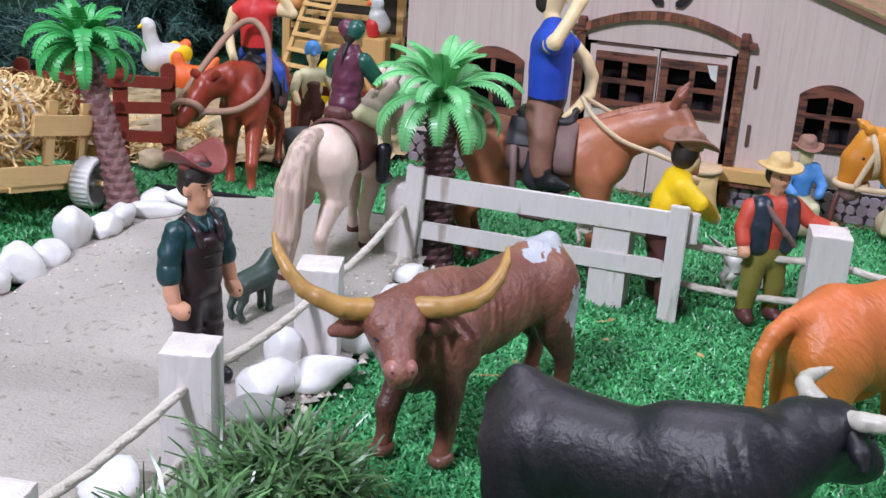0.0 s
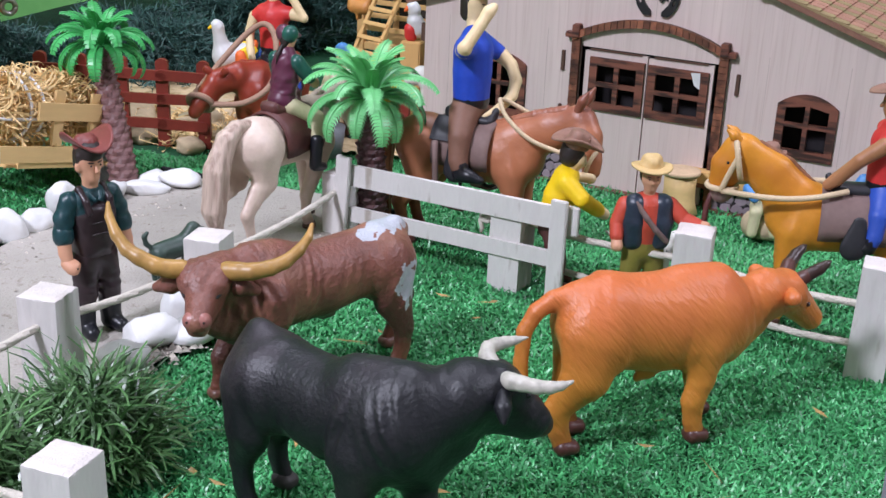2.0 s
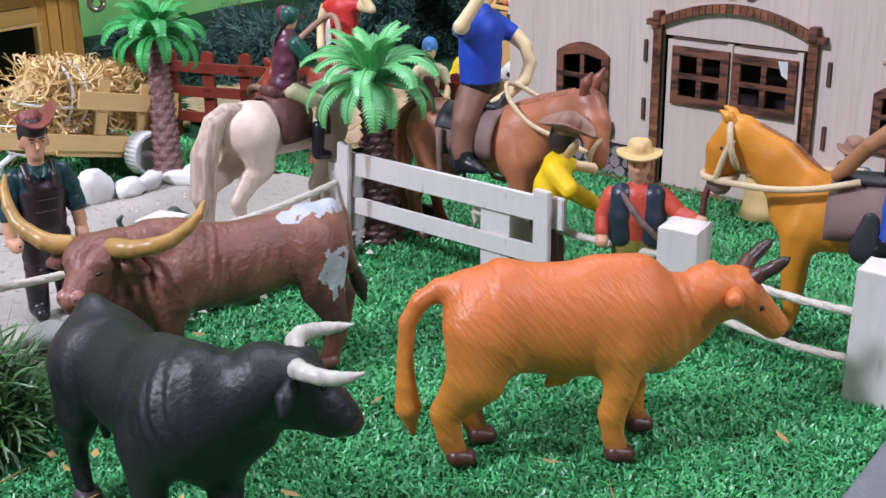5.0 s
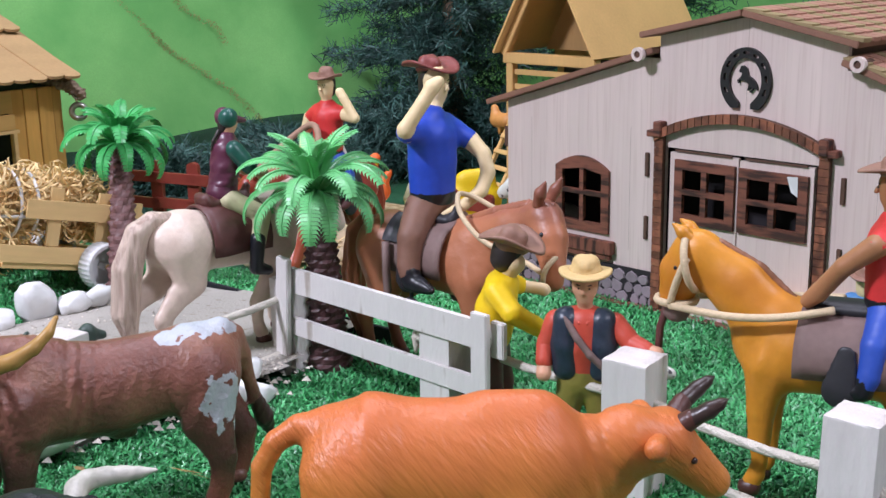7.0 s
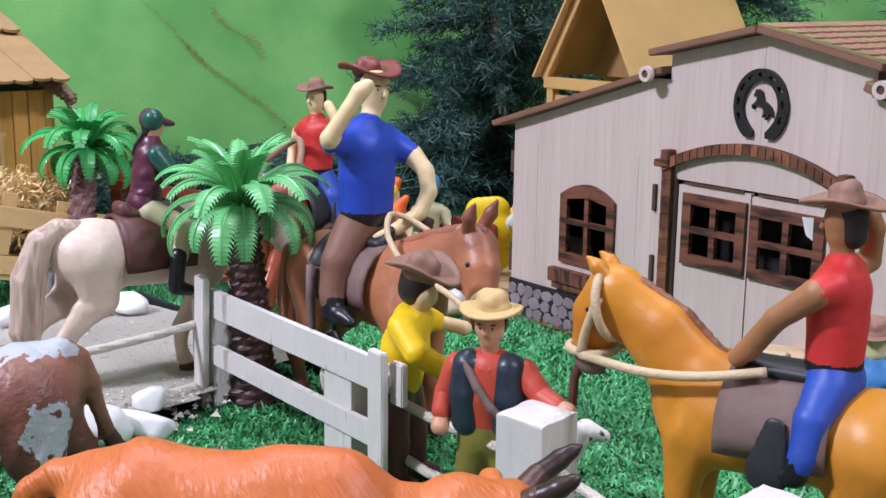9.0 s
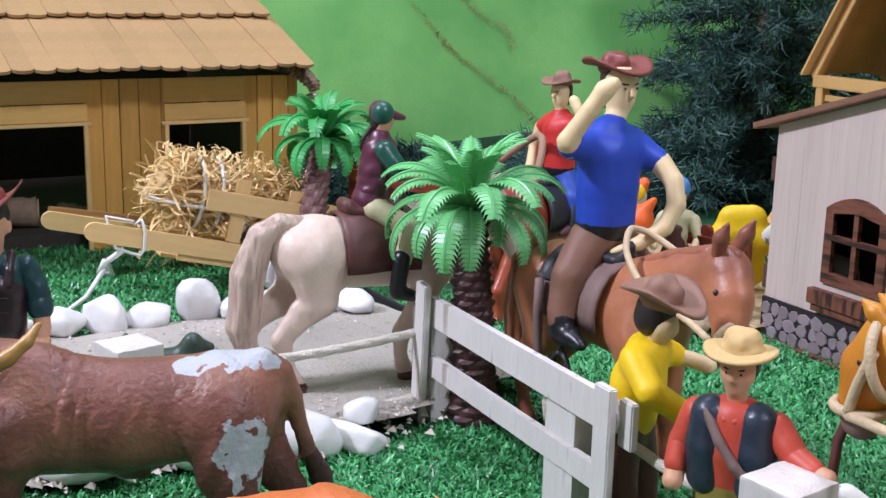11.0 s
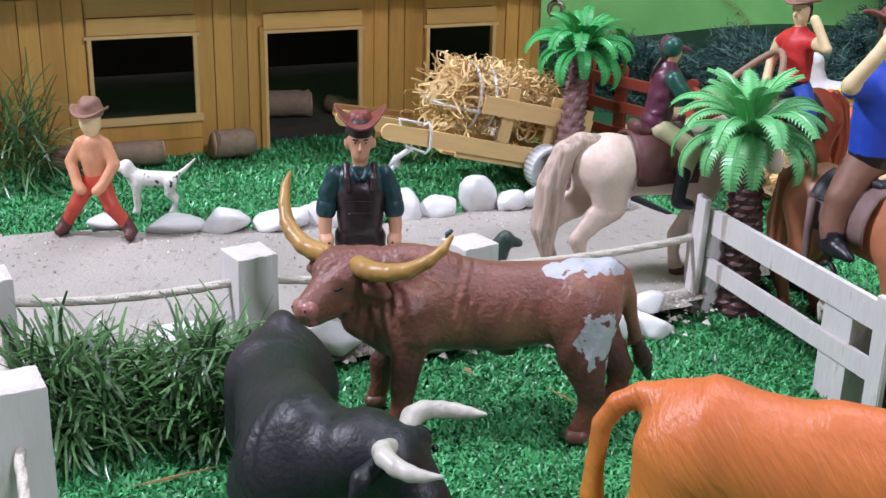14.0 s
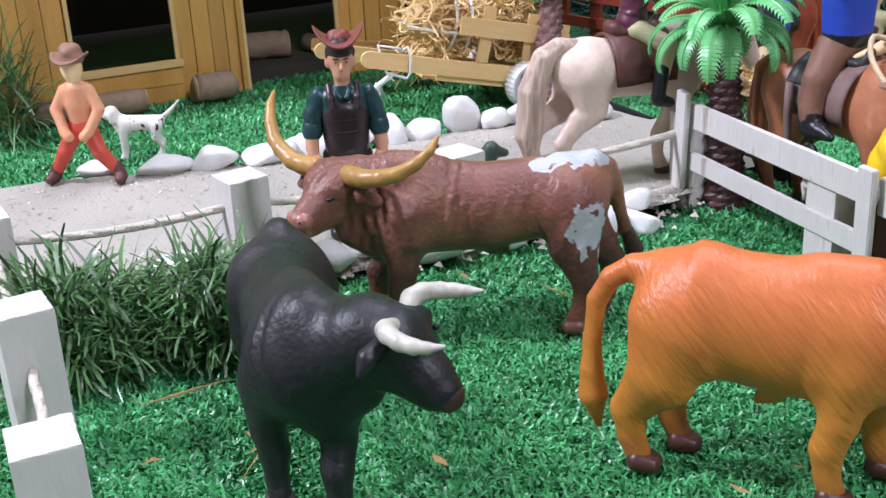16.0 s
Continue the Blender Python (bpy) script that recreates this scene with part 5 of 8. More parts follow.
for s, dz, o, back in ((1, 0, 2, -2.5), (-1, 6, -0.5, 0)):
    parts.append(("horn", Build().blob(limb((*H(1.0, s * 8, -1.2), 3.5), (*H(2.2, s * 12, -0.8), 3.3), (*H(3, s * 16 + o * 0.4, -0.4 + dz * 0.12), 3.1), (*H(2.2, s * 22 + o * 0.6, 0.9 + dz * 0.35), 2.8), (*H(0.5 + 0.5 * back, s * 26.5 + o * 0.8, 2.2 + dz * 0.5), 2.5), (*H(-2 + back, s * 30.5 + o, 5.2 + dz * 0.75), 2.1), (*H(-5.5 + back, s * 33.5 + o, 9 + dz), 1.6), (*H(-8.5 + back, s * 34.5 + o, 13 + dz), 0.9)), "horn", 1.0, 0.7), "long curved ochre horn"))
    parts.append(("ear", Build().blob(limb((*H(-0.5, s * 7.5, -6), 2.4), (*H(-1.0, s * 12.5, -7.6), 3.9), (*H(-1.8, s * 17.5, -9.5), 2.0)), "brown_cow", 1.5, 0.7), ""))
    parts.append(("eye", Build().blob([(*H(7.2, s * 6.3, -7.4), 0.9, *H(9.2, s * 5.6, -7.9), 0.7)], "boot", 1, 0.35), "dark glossy eye"))
muzzle = Build().blob([(*H(17.2, 1.7, -13.4), 3.4, *H(17.2, -1.7, -13.4), 3.4), (*H(16.0, 1.0, -17.0), 2.9, *H(16.0, -1.0, -17.0), 2.9)], "cow_pink", 1.5, 0.6)
for s in (1, -1):
    muzzle.blob([(*H(20.2, s * 2.9, -12.8), 0.6)], "cow_dark", 1, 0.4)
parts.append(("muzzle", muzzle, "pinkish painted muzzle"))
parts.append(("tail_tuft", Build().blob(limb((-50, -9, 27, 2.4), (-53, -11, 19, 3.4), (-56, -13, 11, 1.2)), "cow_dark", 2, 0.8, carve=folds((-53, 19, 6, 9, 2.6, 0.4, 0.5))), "dark brown tail tuft"))
for hx, hy in ((31, 9), (39, -9), (-29, 13), (-41, -7)):
    parts.append(("hoof", Build().blob([(hx - 1, hy + 1.1, 2.0, 2.9, hx + 1.8, hy + 1.1, 1.7, 2.5), (hx - 1, hy - 1.1, 2.0, 2.9, hx + 1.8, hy - 1.1, 1.7, 2.5)], "hoof_pale", 0.8, 0.7), "pale brown cloven hoof"))
toy_animal("brown_longhorn_bull", pose(-0.059, 0.366, -0.0005, 0, 0, -116), "brown toy longhorn bull with pale worn patches and long ochre horns", "toy bull", parts)

H = lambda f, l, z: (47 + 0.49 * f - 0.87 * l, 24 + 0.87 * f + 0.49 * l, 63 + z)
body = Build().blob([(-21, 0, 45, 14.5, 2, 0, 43.5, 15.5, 0.84), (2, 0, 43.5, 15.5, 25, 1, 45, 17.5, 0.80), (14, 1, 54, 10, 30, 4, 56, 10, 0.9), (-24, 0, 48, 12.5, -27, 1, 50, 10, 0.95), (-28, 1, 59, 2.8, -30, 1, 59.5, 2.2),
        (28, 4, 46, 14, 40, 15, 54, 11), (33, 7, 36, 9, 40, 14, 42, 6.5)] + limb((42, 18, 57, 9), (47, 23, 56.5, 8.3), (53, 29, 49.5, 6.0), (55.5, 31.5, 46.5, 5.0)) + limb((46, 22, 49, 6), (53, 29, 45, 4))
       + [(*H(3, 6.2, -3), 2.4), (*H(3, -6.2, -3), 2.4)]
       + limb((0, 0, 27.5, 3), (-4, 0, 25.5, 1.5)) + limb((29, 4, 30, 5), (34, 8, 32, 4))
       + fore_leg(29, 10, 35.5, 7, (9.5, 5.4, 4.0, 4.0)) + fore_leg(21, -10, 21.5, -8, (9.5, 5.4, 4.0, 4.0))
       + hind_leg(-22, 10, -28, 9, (13, 8.6, 4.6, 3.9, 4.0)) + hind_leg(-23, -10, -24, -10, (13, 8.6, 4.6, 3.9, 4.0))
       + limb((-30, 1, 58, 2.6), (-35.5, 1, 51, 2.2), (-37, 2, 40, 2.0), (-37, 2, 30, 2.0), (-36, 3, 22, 3.0), (-36, 3, 12, 1.5)), "black_cow", 3.8, 0.9,
       carve=both(folds((17, 47, 3.5, 7, 5.5, 0.8, -0.25), (12, 36, 4, 9, 8, 0.7, -0.25), (32, 50, 6, 11, 5.0, 0.7, 0.6), (-9, 38, 5, 8, 12, 0.4, 0.4), (-18, 38, 5, 11, 11, 0.9, 0.4)),
                  lumps((*H(2, 0, 1), 8, 3.4, 0.4), (34, 9, 58, 11, 3.6, 0.22))))
parts = [("body", body, "")]
for s in (1, -1):
    parts.append(("horn", Build().blob(limb((*H(0, s * 5, -1), 2.5), (*H(-0.3, s * 8.8, 0.2), 2.5), (*H(1.5, s * 12, 0.8), 2.3), (*H(5, s * 14.4, 0.4), 2.1), (*H(8.5, s * 15.4, 0.2), 1.9), (*H(12, s * 15.6, 0.3), 1.4), (*H(16, s * 15.2, 1.0), 0.7)), "white_horn", 1.0, 0.7), "bone-white curved horn"))
    parts.append(("ear", Build().blob(limb((*H(-2, s * 8, -4), 2.2), (*H(-4, s * 12, -6), 2.6), (*H(-5, s * 15, -9), 1.2)), "black_cow", 1.5, 0.8), ""))
    parts.append(("eye", Build().blob([(*H(6.2, s * 7.2, -6), 1.0)], "boot", 1, 0.4), "dark glossy eye"))
parts.append(("muzzle", Build().blob([(54.6, 30.8, 46.6, 4.8, 56.4, 32.6, 45.2, 4.2)], "cow_dark", 1, 0.7), "dark reddish muzzle"))
for hx, hy in ((36.5, 7), (22.5, -8), (-27, 9), (-23, -10)):
    parts.append(("hoof", Build().blob([(hx - 1, hy + 1.1, 2.0, 3.1, hx + 2.0, hy + 1.1, 1.7, 2.7), (hx - 1, hy - 1.1, 2.0, 3.1, hx + 2.0, hy - 1.1, 1.7, 2.7)], "hoof_grey", 0.8, 0.7), "dull grey cloven hoof"))
toy_animal("black_bull", pose(-0.0073, 0.2771, -0.0005, 0, 0, -15.6), "black toy bull with white curved horns and turned head", "toy bull", parts)


body = Build().blob([(-13, 0, 46, 17.5, 8, 0, 44.5, 18.5, 0.76), (8, 0, 44.5, 18.5, 24, 0, 44.5, 18.5, 0.74), (15, 0, 57, 8, 27, 0, 57, 8, 0.85), (-17, 0, 49, 15.5, -19, 0, 49, 13.5, 0.84), (32, 1, 43, 15.5, 50, 4, 48, 9, 0.66), (36, 1, 32, 7, 47, 3, 38, 5, 0.5)]
       + limb((51, 4.5, 50.5, 8.6), (61, 6.5, 48.5, 7.9), (68, 7.2, 42.2, 6.0), (74.0, 7.6, 36.6, 4.9)) + limb((4, 0, 25, 3), (0, 0, 22.5, 1.5))
       + [(64, 7 + 5, 48, 2.2), (64, 7 - 5, 48, 2.2), (61.5, 4.5, 51.5, 4.2, 61.5, 11, 51.5, 4.2)]
       + fore_leg(26, 9, 30.5, 10, (8.6, 4.5, 3.5, 3.7)) + fore_leg(22, -9, 20, -9, (8.6, 4.5, 3.5, 3.7))
       + hind_leg(-18, 9, -22, 7, (14, 9.4, 5.2, 3.9, 3.8)) + hind_leg(-20, -9, -30, -7, (14, 9.4, 5.2, 3.9, 3.8))
       + limb((-27, 1, 57, 3.8), (-34, 1, 56, 3.3), (-40, 1, 52, 3.0), (-44, 1, 45, 2.8), (-45, 0, 34, 2.6), (-45, -1, 25, 3.2), (-44.5, -1, 17, 4.2), (-43, -1, 7, 1.0)), "orange_cow", 3.6, 0.9,
       carve=folds((43, 48, 6, 13, 5, 0.4, 0.3), (15, 40, 3, 10, 9, 0.4, -0.2), (-12, 38, 4, 9, 10, 0.4, 0.3)))
parts = [("body", body, "")]
for s in (1, -1):
    parts.append(("horn", Build().blob(limb((63.5, 8.2 + s * 3.2, 52.5, 3.2), (67, 9.6 + s * 6, 55.6, 2.7)), "hoof", 1.5, 0.7)
                  .blob(limb((66.5, 9.5 + s * 5.8, 55.2, 2.55), (71.5, 10.5 + s * 7.8, 58.4, 2.2), (74.0, 10.8 + s * 8.2, 60.0, 1.6), (75.6, 10.8 + s * 8.3, 61.3, 0.8)), "dark_horn", 1.0, 0.7), "short horn with black glossy tip"))
    parts.append(("ear", Build().blob(limb((60, 7 + s * 6, 49.5, 2.4), (58.2, 7 + s * 9.5, 50.4, 3.7), (56.4, 7 + s * 13.4, 51.6, 3.0)), "orange_cow", 1.5, 0.7,
                  carve=lambda X, Y, Z, s=s: 1.9 * np.exp(-((X - 62) ** 2 + (Y - 7 - s * 10.5) ** 2 + (Z - 51) ** 2) / 10)), "broad cupped ear"))
    parts.append(("eye", Build().blob([(67.6, 7 + s * 6.4, 45.4, 1.0)], "dark_horn", 1, 0.4), "small black eye"))
for hx, hy in ((32, 10), (21.5, -9), (-20.5, 7), (-28.5, -7)):
    parts.append(("hoof", Build().blob([(hx - 1.5, hy + 1, 2.2, 3.2, hx + 2.5, hy + 1, 1.7, 2.6), (hx - 1.5, hy - 1, 2.2, 3.2, hx + 2.5, hy - 1, 1.7, 2.6)], "hoof", 0.8, 0.7), "dark brown cloven hoof"))
toy_animal("orange_cow", pose(0.064, 0.380, -0.0005, 0, 0, 40), "glossy orange toy zebu with dark horn tips and hooves", "toy cow", parts)


# ---------------------------------------------------------------- toy horses
def horse(name, m, hide, mane, label, neck, head, ears, legs=None, tail=None, hoof="hoof", ridge=2.7, muzzle=None):
    """neck: points from withers to poll; head: from poll to muzzle; ears: the two tips' base point."""
    lf = legs or {"fl": (25, 7), "fr": (25, -7), "hl": (-33, 8), "hr": (-33, -8)}
    pr = [(-20, 0, 53, 13.8, 14, 0, 52, 14.5, 0.86), (-27, 0, 55.5, 13, -31, 0, 54.5, 12, 0.92), (20, 0, 52.5, 13.5, 25, 0, 53, 12, 0.84), (10, 0, 61, 7.5, 20, 0, 62.5, 8)]
    pr += limb(*neck, sq=0.72) + limb(*head, sq=0.85)
    h0, h1 = head[0], head[1]
    pr += [(h1[0] - 3, h1[1], h1[2] - 1, h1[3] * 0.9, h1[0] - 1, h1[1], h1[2] - 4, h1[3] * 0.75, 0.9)]      # cheek
    for key, sy in (("fl", 6.5), ("fr", -6.5)):
        x, y = lf[key]
        pr += limb((23, sy, 46, 8), ((24 + x) / 2, (sy + y) / 2, 31, 5), (x - 0.5, y, 20, 3.9), (x - 1, y, 12, 2.7), (x, y, 7, 3.1), (x + 1.5, y, 4, 3.3), sq=0.85)
    for key, sy in (("hl", 7), ("hr", -7)):
        x, y = lf[key]
        pr += limb((-27, sy, 51, 12), ((-24 + x + 8) / 2, (sy + y) / 2, 37, 8), (x + 1, y, 28, 4.8), (x - 4, y, 22, 4.1), (x - 1.5, y, 12, 2.8), (x, y, 7, 3.1), (x + 2, y, 4, 3.4), sq=0.72)
    shape = folds((24, 50, 5, 10, 9, 0.5, 0.3), (-18, 46, 5, 10, 10, 0.6, -0.5), (-33, 34, 5, 8, 7, 0.5, 0.4))
    parts = [("body", Build().blob(pr, hide, 3.6, 0.95, carve=shape), "")]
    tail = tail or [(-42, 0, 63, 3), (-48, 0, 56, 4.6), (-51, 0, 38, 5), (-50, 0, 20, 4.2), (-47, 0, 8, 1.4)]
    run = sorted((p[2], p[0], p[1]) for p in tail)

    def strands(X, Y, Z):
        cx, cy = np.interp(Z, [p[0] for p in run], [p[1] for p in run]), np.interp(Z, [p[0] for p in run], [p[2] for p in run])
        a = np.arctan2(Y - cy, X - cx)
        return 0.6 * np.sin(a * 7 + 1.2 * np.sin(Z * 0.12) + Z * 0.05) * np.clip((run[-1][0] - 2 - Z) / 12, 0, 1)

    parts.append(("tail", Build().blob(limb(*tail), mane, 3, 0.7, carve=strands), "moulded wavy tail"))
    crest = [(p[0] - p[3] * 0.70, p[1], p[2] + p[3] * 0.70, ridge) for p in neck]
    parts.append(("mane", Build().blob(limb(*crest) + [(h0[0] + 3, h0[1], h0[2] + h0[3] * 0.8, 2.0)], mane, 2, 0.8, carve=lambda X, Y, Z: 0.16 * np.sin((X + Z * 0.3) * 2 * np.pi / 3.0)), ""))
    for s in (1, -1):
        ex, ey, ez = ears[0]
        tx, ty, tz = ears[1]
        parts.append(("ear", Build().blob(limb((ex, ey + s * 3.2, ez, 2.2), (ex + tx * 0.5, ey + s * (3.4 + ty), ez + tz * 0.55, 2.4), (ex + tx, ey + s * (3.6 + ty), ez + tz, 0.8)), hide, 1.2, 0.7), ""))
        parts.append(("eye", Build().blob([(h1[0] - 0.5, h1[1] + s * h1[3] * 0.82, h1[2] + 2.5, 1.1)], "boot", 1, 0.4), "dark eye"))
    if muzzle:
        e0, e1 = head[-2], head[-1]
        parts.append(("muzzle", Build().blob([(e0[0] * 0.4 + e1[0] * 0.6 + 0.3, e1[1], e0[2] * 0.4 + e1[2] * 0.6, e0[3] + 0.1, e1[0] + 0.3, e1[1], e1[2] - 0.3, e1[3] + 0.2, 0.9)], muzzle, 1, 0.7), "dark painted muzzle"))
    for x, y in lf.values():
        parts.append(("hoof", Build().blob([(x + 1.5, y, 2, 3.6, x + 3, y, 1.8, 3.4)], hoof, 1, 0.9), "dark hoof"))
    return toy_animal(name, m, label, "toy horse", parts, "toy horses")


def saddle(m, key, flap_key, label, pad=True, stirrups=False, flaps=True):
    """A pad draped over the back, a seat with raised ends, and a flap with a stirrup on each side."""
    s = empty("toy_saddle", m, label, "saddle", "saddles of the toy horses")
    vs, fs, N, K = [], [], 13, 9
    for lay in (0, 1):
        for i in range(N):
            a = radians(-108 + 216 * i / (N - 1))
            for j in range(K):
                x = -17 + 30 * j / (K - 1)
                rad = 15.6 + 1.2 * lay + 0.5 * math.sin(j)
                vs.append((x / 1000, rad * 0.93 * math.sin(a) / 1000, (52.5 + rad * math.cos(a)) / 1000))
    for lay in (0, 1):
        for i in range(N - 1):
            for j in range(K - 1):
                a = lay * N * K + i * K + j
                q = (a, a + 1, a + K + 1, a + K)
                fs.append(q if lay == 0 else q[::-1])
    W = N * K
    rim = [i * K for i in range(N)] + [(N - 1) * K + j for j in range(1, K)] + [i * K + K - 1 for i in range(N - 2, -1, -1)] + [j for j in range(K - 2, 0, -1)]
    for a, c in zip(rim, rim[1:] + rim[:1]):
        fs.append((a, c, c + W, a + W))
    part("saddle_pad", Build().add(vs, fs, key).mesh("saddle_pad"), s)
    b = Build()
    b.blob([(-12, 0, 69.5, 3.2, 8, 0, 69, 3.0, 2.0), (-13, -3, 72, 2.4, -13, 3, 72, 2.4), (9, 0, 70, 2, 10.5, 0, 74, 2)], flap_key, 2, 1.1)
    part("seat", b.mesh("seat"), s)
    for sd in (1, -1) if stirrups else ():
        vs, fs = [], []
        for lay in (0, 1):
            for i in range(6):
                a = radians(18 + 48 * i / 5)
                for x in (-17.5, -13, -8, -3):
                    rad = 17.4 + 1.0 * lay
                    vs.append((x / 1000, sd * rad * 0.95 * math.sin(a) / 1000, (52.5 + rad * math.cos(a)) / 1000))
        for i in range(5):
            for j in range(3):
                a = i * 4 + j
                fs += [(a, a + 1, a + 5, a + 4), (a + 24, a + 28, a + 29, a + 25)]
        rim = [0, 1, 2, 3, 7, 11, 15, 19, 23, 22, 21, 20, 16, 12, 8, 4]
        fs += [(a, c, c + 24, a + 24) for a, c in zip(rim, rim[1:] + rim[:1])]
        part("skirt", Build().add(vs, fs, flap_key).mesh("skirt"), s, None, "black square leather skirt")
        b = Build()
        b.tube([(-0.0135, sd * 0.0178, 0.060), (-0.0125, sd * 0.0188, 0.048), (-0.0120, sd * 0.0186, 0.034), (-0.008, sd * 0.0185, 0.0285), (0.002, sd * 0.0190, 0.0275), (0.010, sd * 0.0190, 0.031)], [0.0016, 0.0017, 0.0016, 0.0013, 0.0011, 0.0010], "grey_leather", 8)
        part("strap", b.mesh("strap"), s, None, "grey-brown hanging strap")
    for sd in (1, -1) if flaps else ():
        b = Build()
        b.blob([(-4, sd * 16, 58, 3.5, -3, sd * 16.6, 46, 6.5, 0.32)], flap_key, 2, 1.0)
        part("flap", b.mesh("flap"), s)
        if stirrups:
            b = Build()
            b.tube([(0.001, sd * 0.0178, 0.050), (0.001, sd * 0.0185, 0.038)], 0.0009, flap_key, 6)
            b.tube([(0.001 + 0.0042 * math.sin(a), sd * 0.0187, 0.0335 + 0.0048 * math.cos(a)) for a in [2 * math.pi * i / 14 for i in range(15)]], 0.0011, flap_key, 6)
            part("stirrup", b.mesh("stirrup"), s)
    return s


def reins(m, lines, key, label, r=0.0011):
    b = Build()
    for pts in lines:
        fine = []
        n = len(pts)
        for i in range(n - 1):
            p0, p1, p2, p3 = [V(pts[max(0, min(n - 1, i + k))]) for k in (-1, 0, 1, 2)]
            for s in range(6):
                t = s / 6
                fine.append(0.5 * ((2 * p1) + (p2 - p0) * t + (2 * p0 - 5 * p1 + 4 * p2 - p3) * t * t + (3 * p1 - p0 - 3 * p2 + p3) * t ** 3) / 1000)
        fine.append(V(pts[-1]) / 1000)
        b.tube(fine, r, key, 7)
    return thing("rein", b.mesh("rein"), m, label, "rein", "reins of the toy horses")


def noseband(c, r, tilt, n=14, sq=1.0):
    """A loop of cord round a muzzle: centre, radius and the tilt of its plane in degrees."""
    t = radians(tilt)
    return [(c[0] + r * math.cos(a) * math.sin(t), c[1] + r * sq * math.sin(a), c[2] + r * math.cos(a) * math.cos(t)) for a in [2 * math.pi * i / n for i in range(n + 1)]]


HB = pose(-0.0618, 0.5310, -0.003, 0, 0, -1)
horse("bay_horse", HB, "bay_horse", "bay_horse", "reddish-brown toy horse with tacked saddle", [(20, 0, 60, 11), (38, 0, 68, 10), (52, 0, 74, 8)], [(54, 0, 75, 7.6), (59, -2.5, 69, 6.8), (62.5, -6, 59, 5.0), (63, -7, 54.5, 4.6)],
      [(53, 0, 81), (5, 1.5, 10)])
saddle(HB, "grey_leather", "black_leather", "grey-brown saddle pad with black seat on the bay horse", stirrups=True)
reins(HB, [noseband((62.8, -6.3, 58), 6.0, 20), [(61, -11.5, 58), (50, -10, 61), (33, -11.5, 66), (20, -9, 74), (14, -4, 80), (13, 1, 80), (18, 6, 77), (36, 11, 67), (62, -1, 58)]], "rein", "pale cord rein round the muzzle of the bay horse")

HW = pose(-0.1455, 0.4900, 0.0048, 0, 0, 83) @ Matrix.Scale(0.94, 4)
horse("cream_horse", HW, "white_horse", "white_mane", "cream-white toy horse with long tail walking on the path", [(22, 0, 58, 11), (36, 0, 64, 9), (48, 0, 68, 7.5)], [(50, 0, 68, 7), (56, 0, 60, 6.3), (62, 0, 48, 4.6)],
      [(49, 0, 74), (3, 1, 7)], {"fl": (27, 7), "fr": (9, -7), "hl": (-46, 9), "hr": (-37, -7)}, [(-31, 0, 64.5, 4), (-39, 0.5, 65.5, 4.2), (-46, 1, 61, 5.2), (-51, 3, 46, 6.4), (-53, 4, 26, 6.0), (-51, 4, 9, 1.8)])
saddle(HW, "leather", "leather", "dark brown saddle pad on the cream horse", flaps=False)

HR = pose(-0.2480, 0.6460, -0.0185, 0, 0, -82) @ Matrix.Scale(1.02, 4)
horse("chestnut_horse", HR, "red_horse", "red_horse", "glossy chestnut toy horse with lowered head", [(18, 0, 60, 11), (32, -7, 64, 9.2), (42, -16, 62, 7.4)], [(43, -17, 61, 7), (46.5, -20, 56, 6.4), (51, -24, 49, 5), (53, -26, 45.5, 4.6)],
      [(44, -15, 67), (4, 2.5, 5)], {"fl": (40, 8), "fr": (22, -8), "hl": (-30, 8), "hr": (-38, -8)})
saddle(HR, "black_leather", "black_leather", "black saddle on the chestnut horse")
reins(HR, [noseband((50, -23.5, 50.5), 7.4, 40), [(50, -16, 50), (45, 3, 52), (31, 14, 62), (19, 12, 82), (10, 3, 92), (10, -8, 88), (26, -18, 74), (49, -31, 51)]], "rein_dark", "brown cord rein looping over the chestnut horse", 0.0019)

HP = pose(0.1185, 0.5105, 0.002, 0, 0, 191) @ Matrix.Scale(0.92, 4)
horse("palomino_horse", HP, "pal_horse", "pal_mane", "golden toy horse with brown mane and cord bridle", [(22, 0, 58, 12.5), (36, 0, 72, 11), (49, 0, 81, 8.5)], [(52, 0, 82, 8), (57, 0, 75, 7.2), (58.5, 0, 67, 5.6), (57.5, 0, 61.5, 5.0)],
      [(52, 0, 87), (6.5, 0.5, 5.5)], ridge=1.5, muzzle="grey_leather")
saddle(HP, "grey_leather", "black_leather", "brown saddle pad with black flap on the golden horse")
reins(HP, [noseband((58, 0, 64.5), 6.8, 90), noseband((52, 0, 79), 10.2, 12), [(58, 7, 65), (55.5, 8.5, 73), (52, 9, 82)], [(58, -7, 65), (55.5, -8.5, 73), (52, -9, 82)], [(58, 7, 64), (36, 14, 65), (18, 14, 67), (2, 8, 70)], [(58, -7, 64), (36, -13, 65), (18, -14, 67), (2, -8, 70)]], "rein", "pale cord bridle and rein of the golden horse", 0.0014)


# ---------------------------------------------------------------- figurines
def figure(name, m, groups, label, hats=(), group="toy figures"):
    b = Build()
    crease = lambda X, Y, Z: 0.16 * np.sin(X * 0.9 + Z * 0.75) * np.sin(Y * 1.1 - Z * 0.6 + 1)
    for key, k, vox, prims, *carve in groups:
        b.blob(prims, key, k, vox, carve=carve[0] if carve else (crease if vox >= 1.0 else None))
    for h in hats:
        hat(b, *h[0], **h[1])
    return thing(name, b.mesh(name), m, label, "figurine", group)


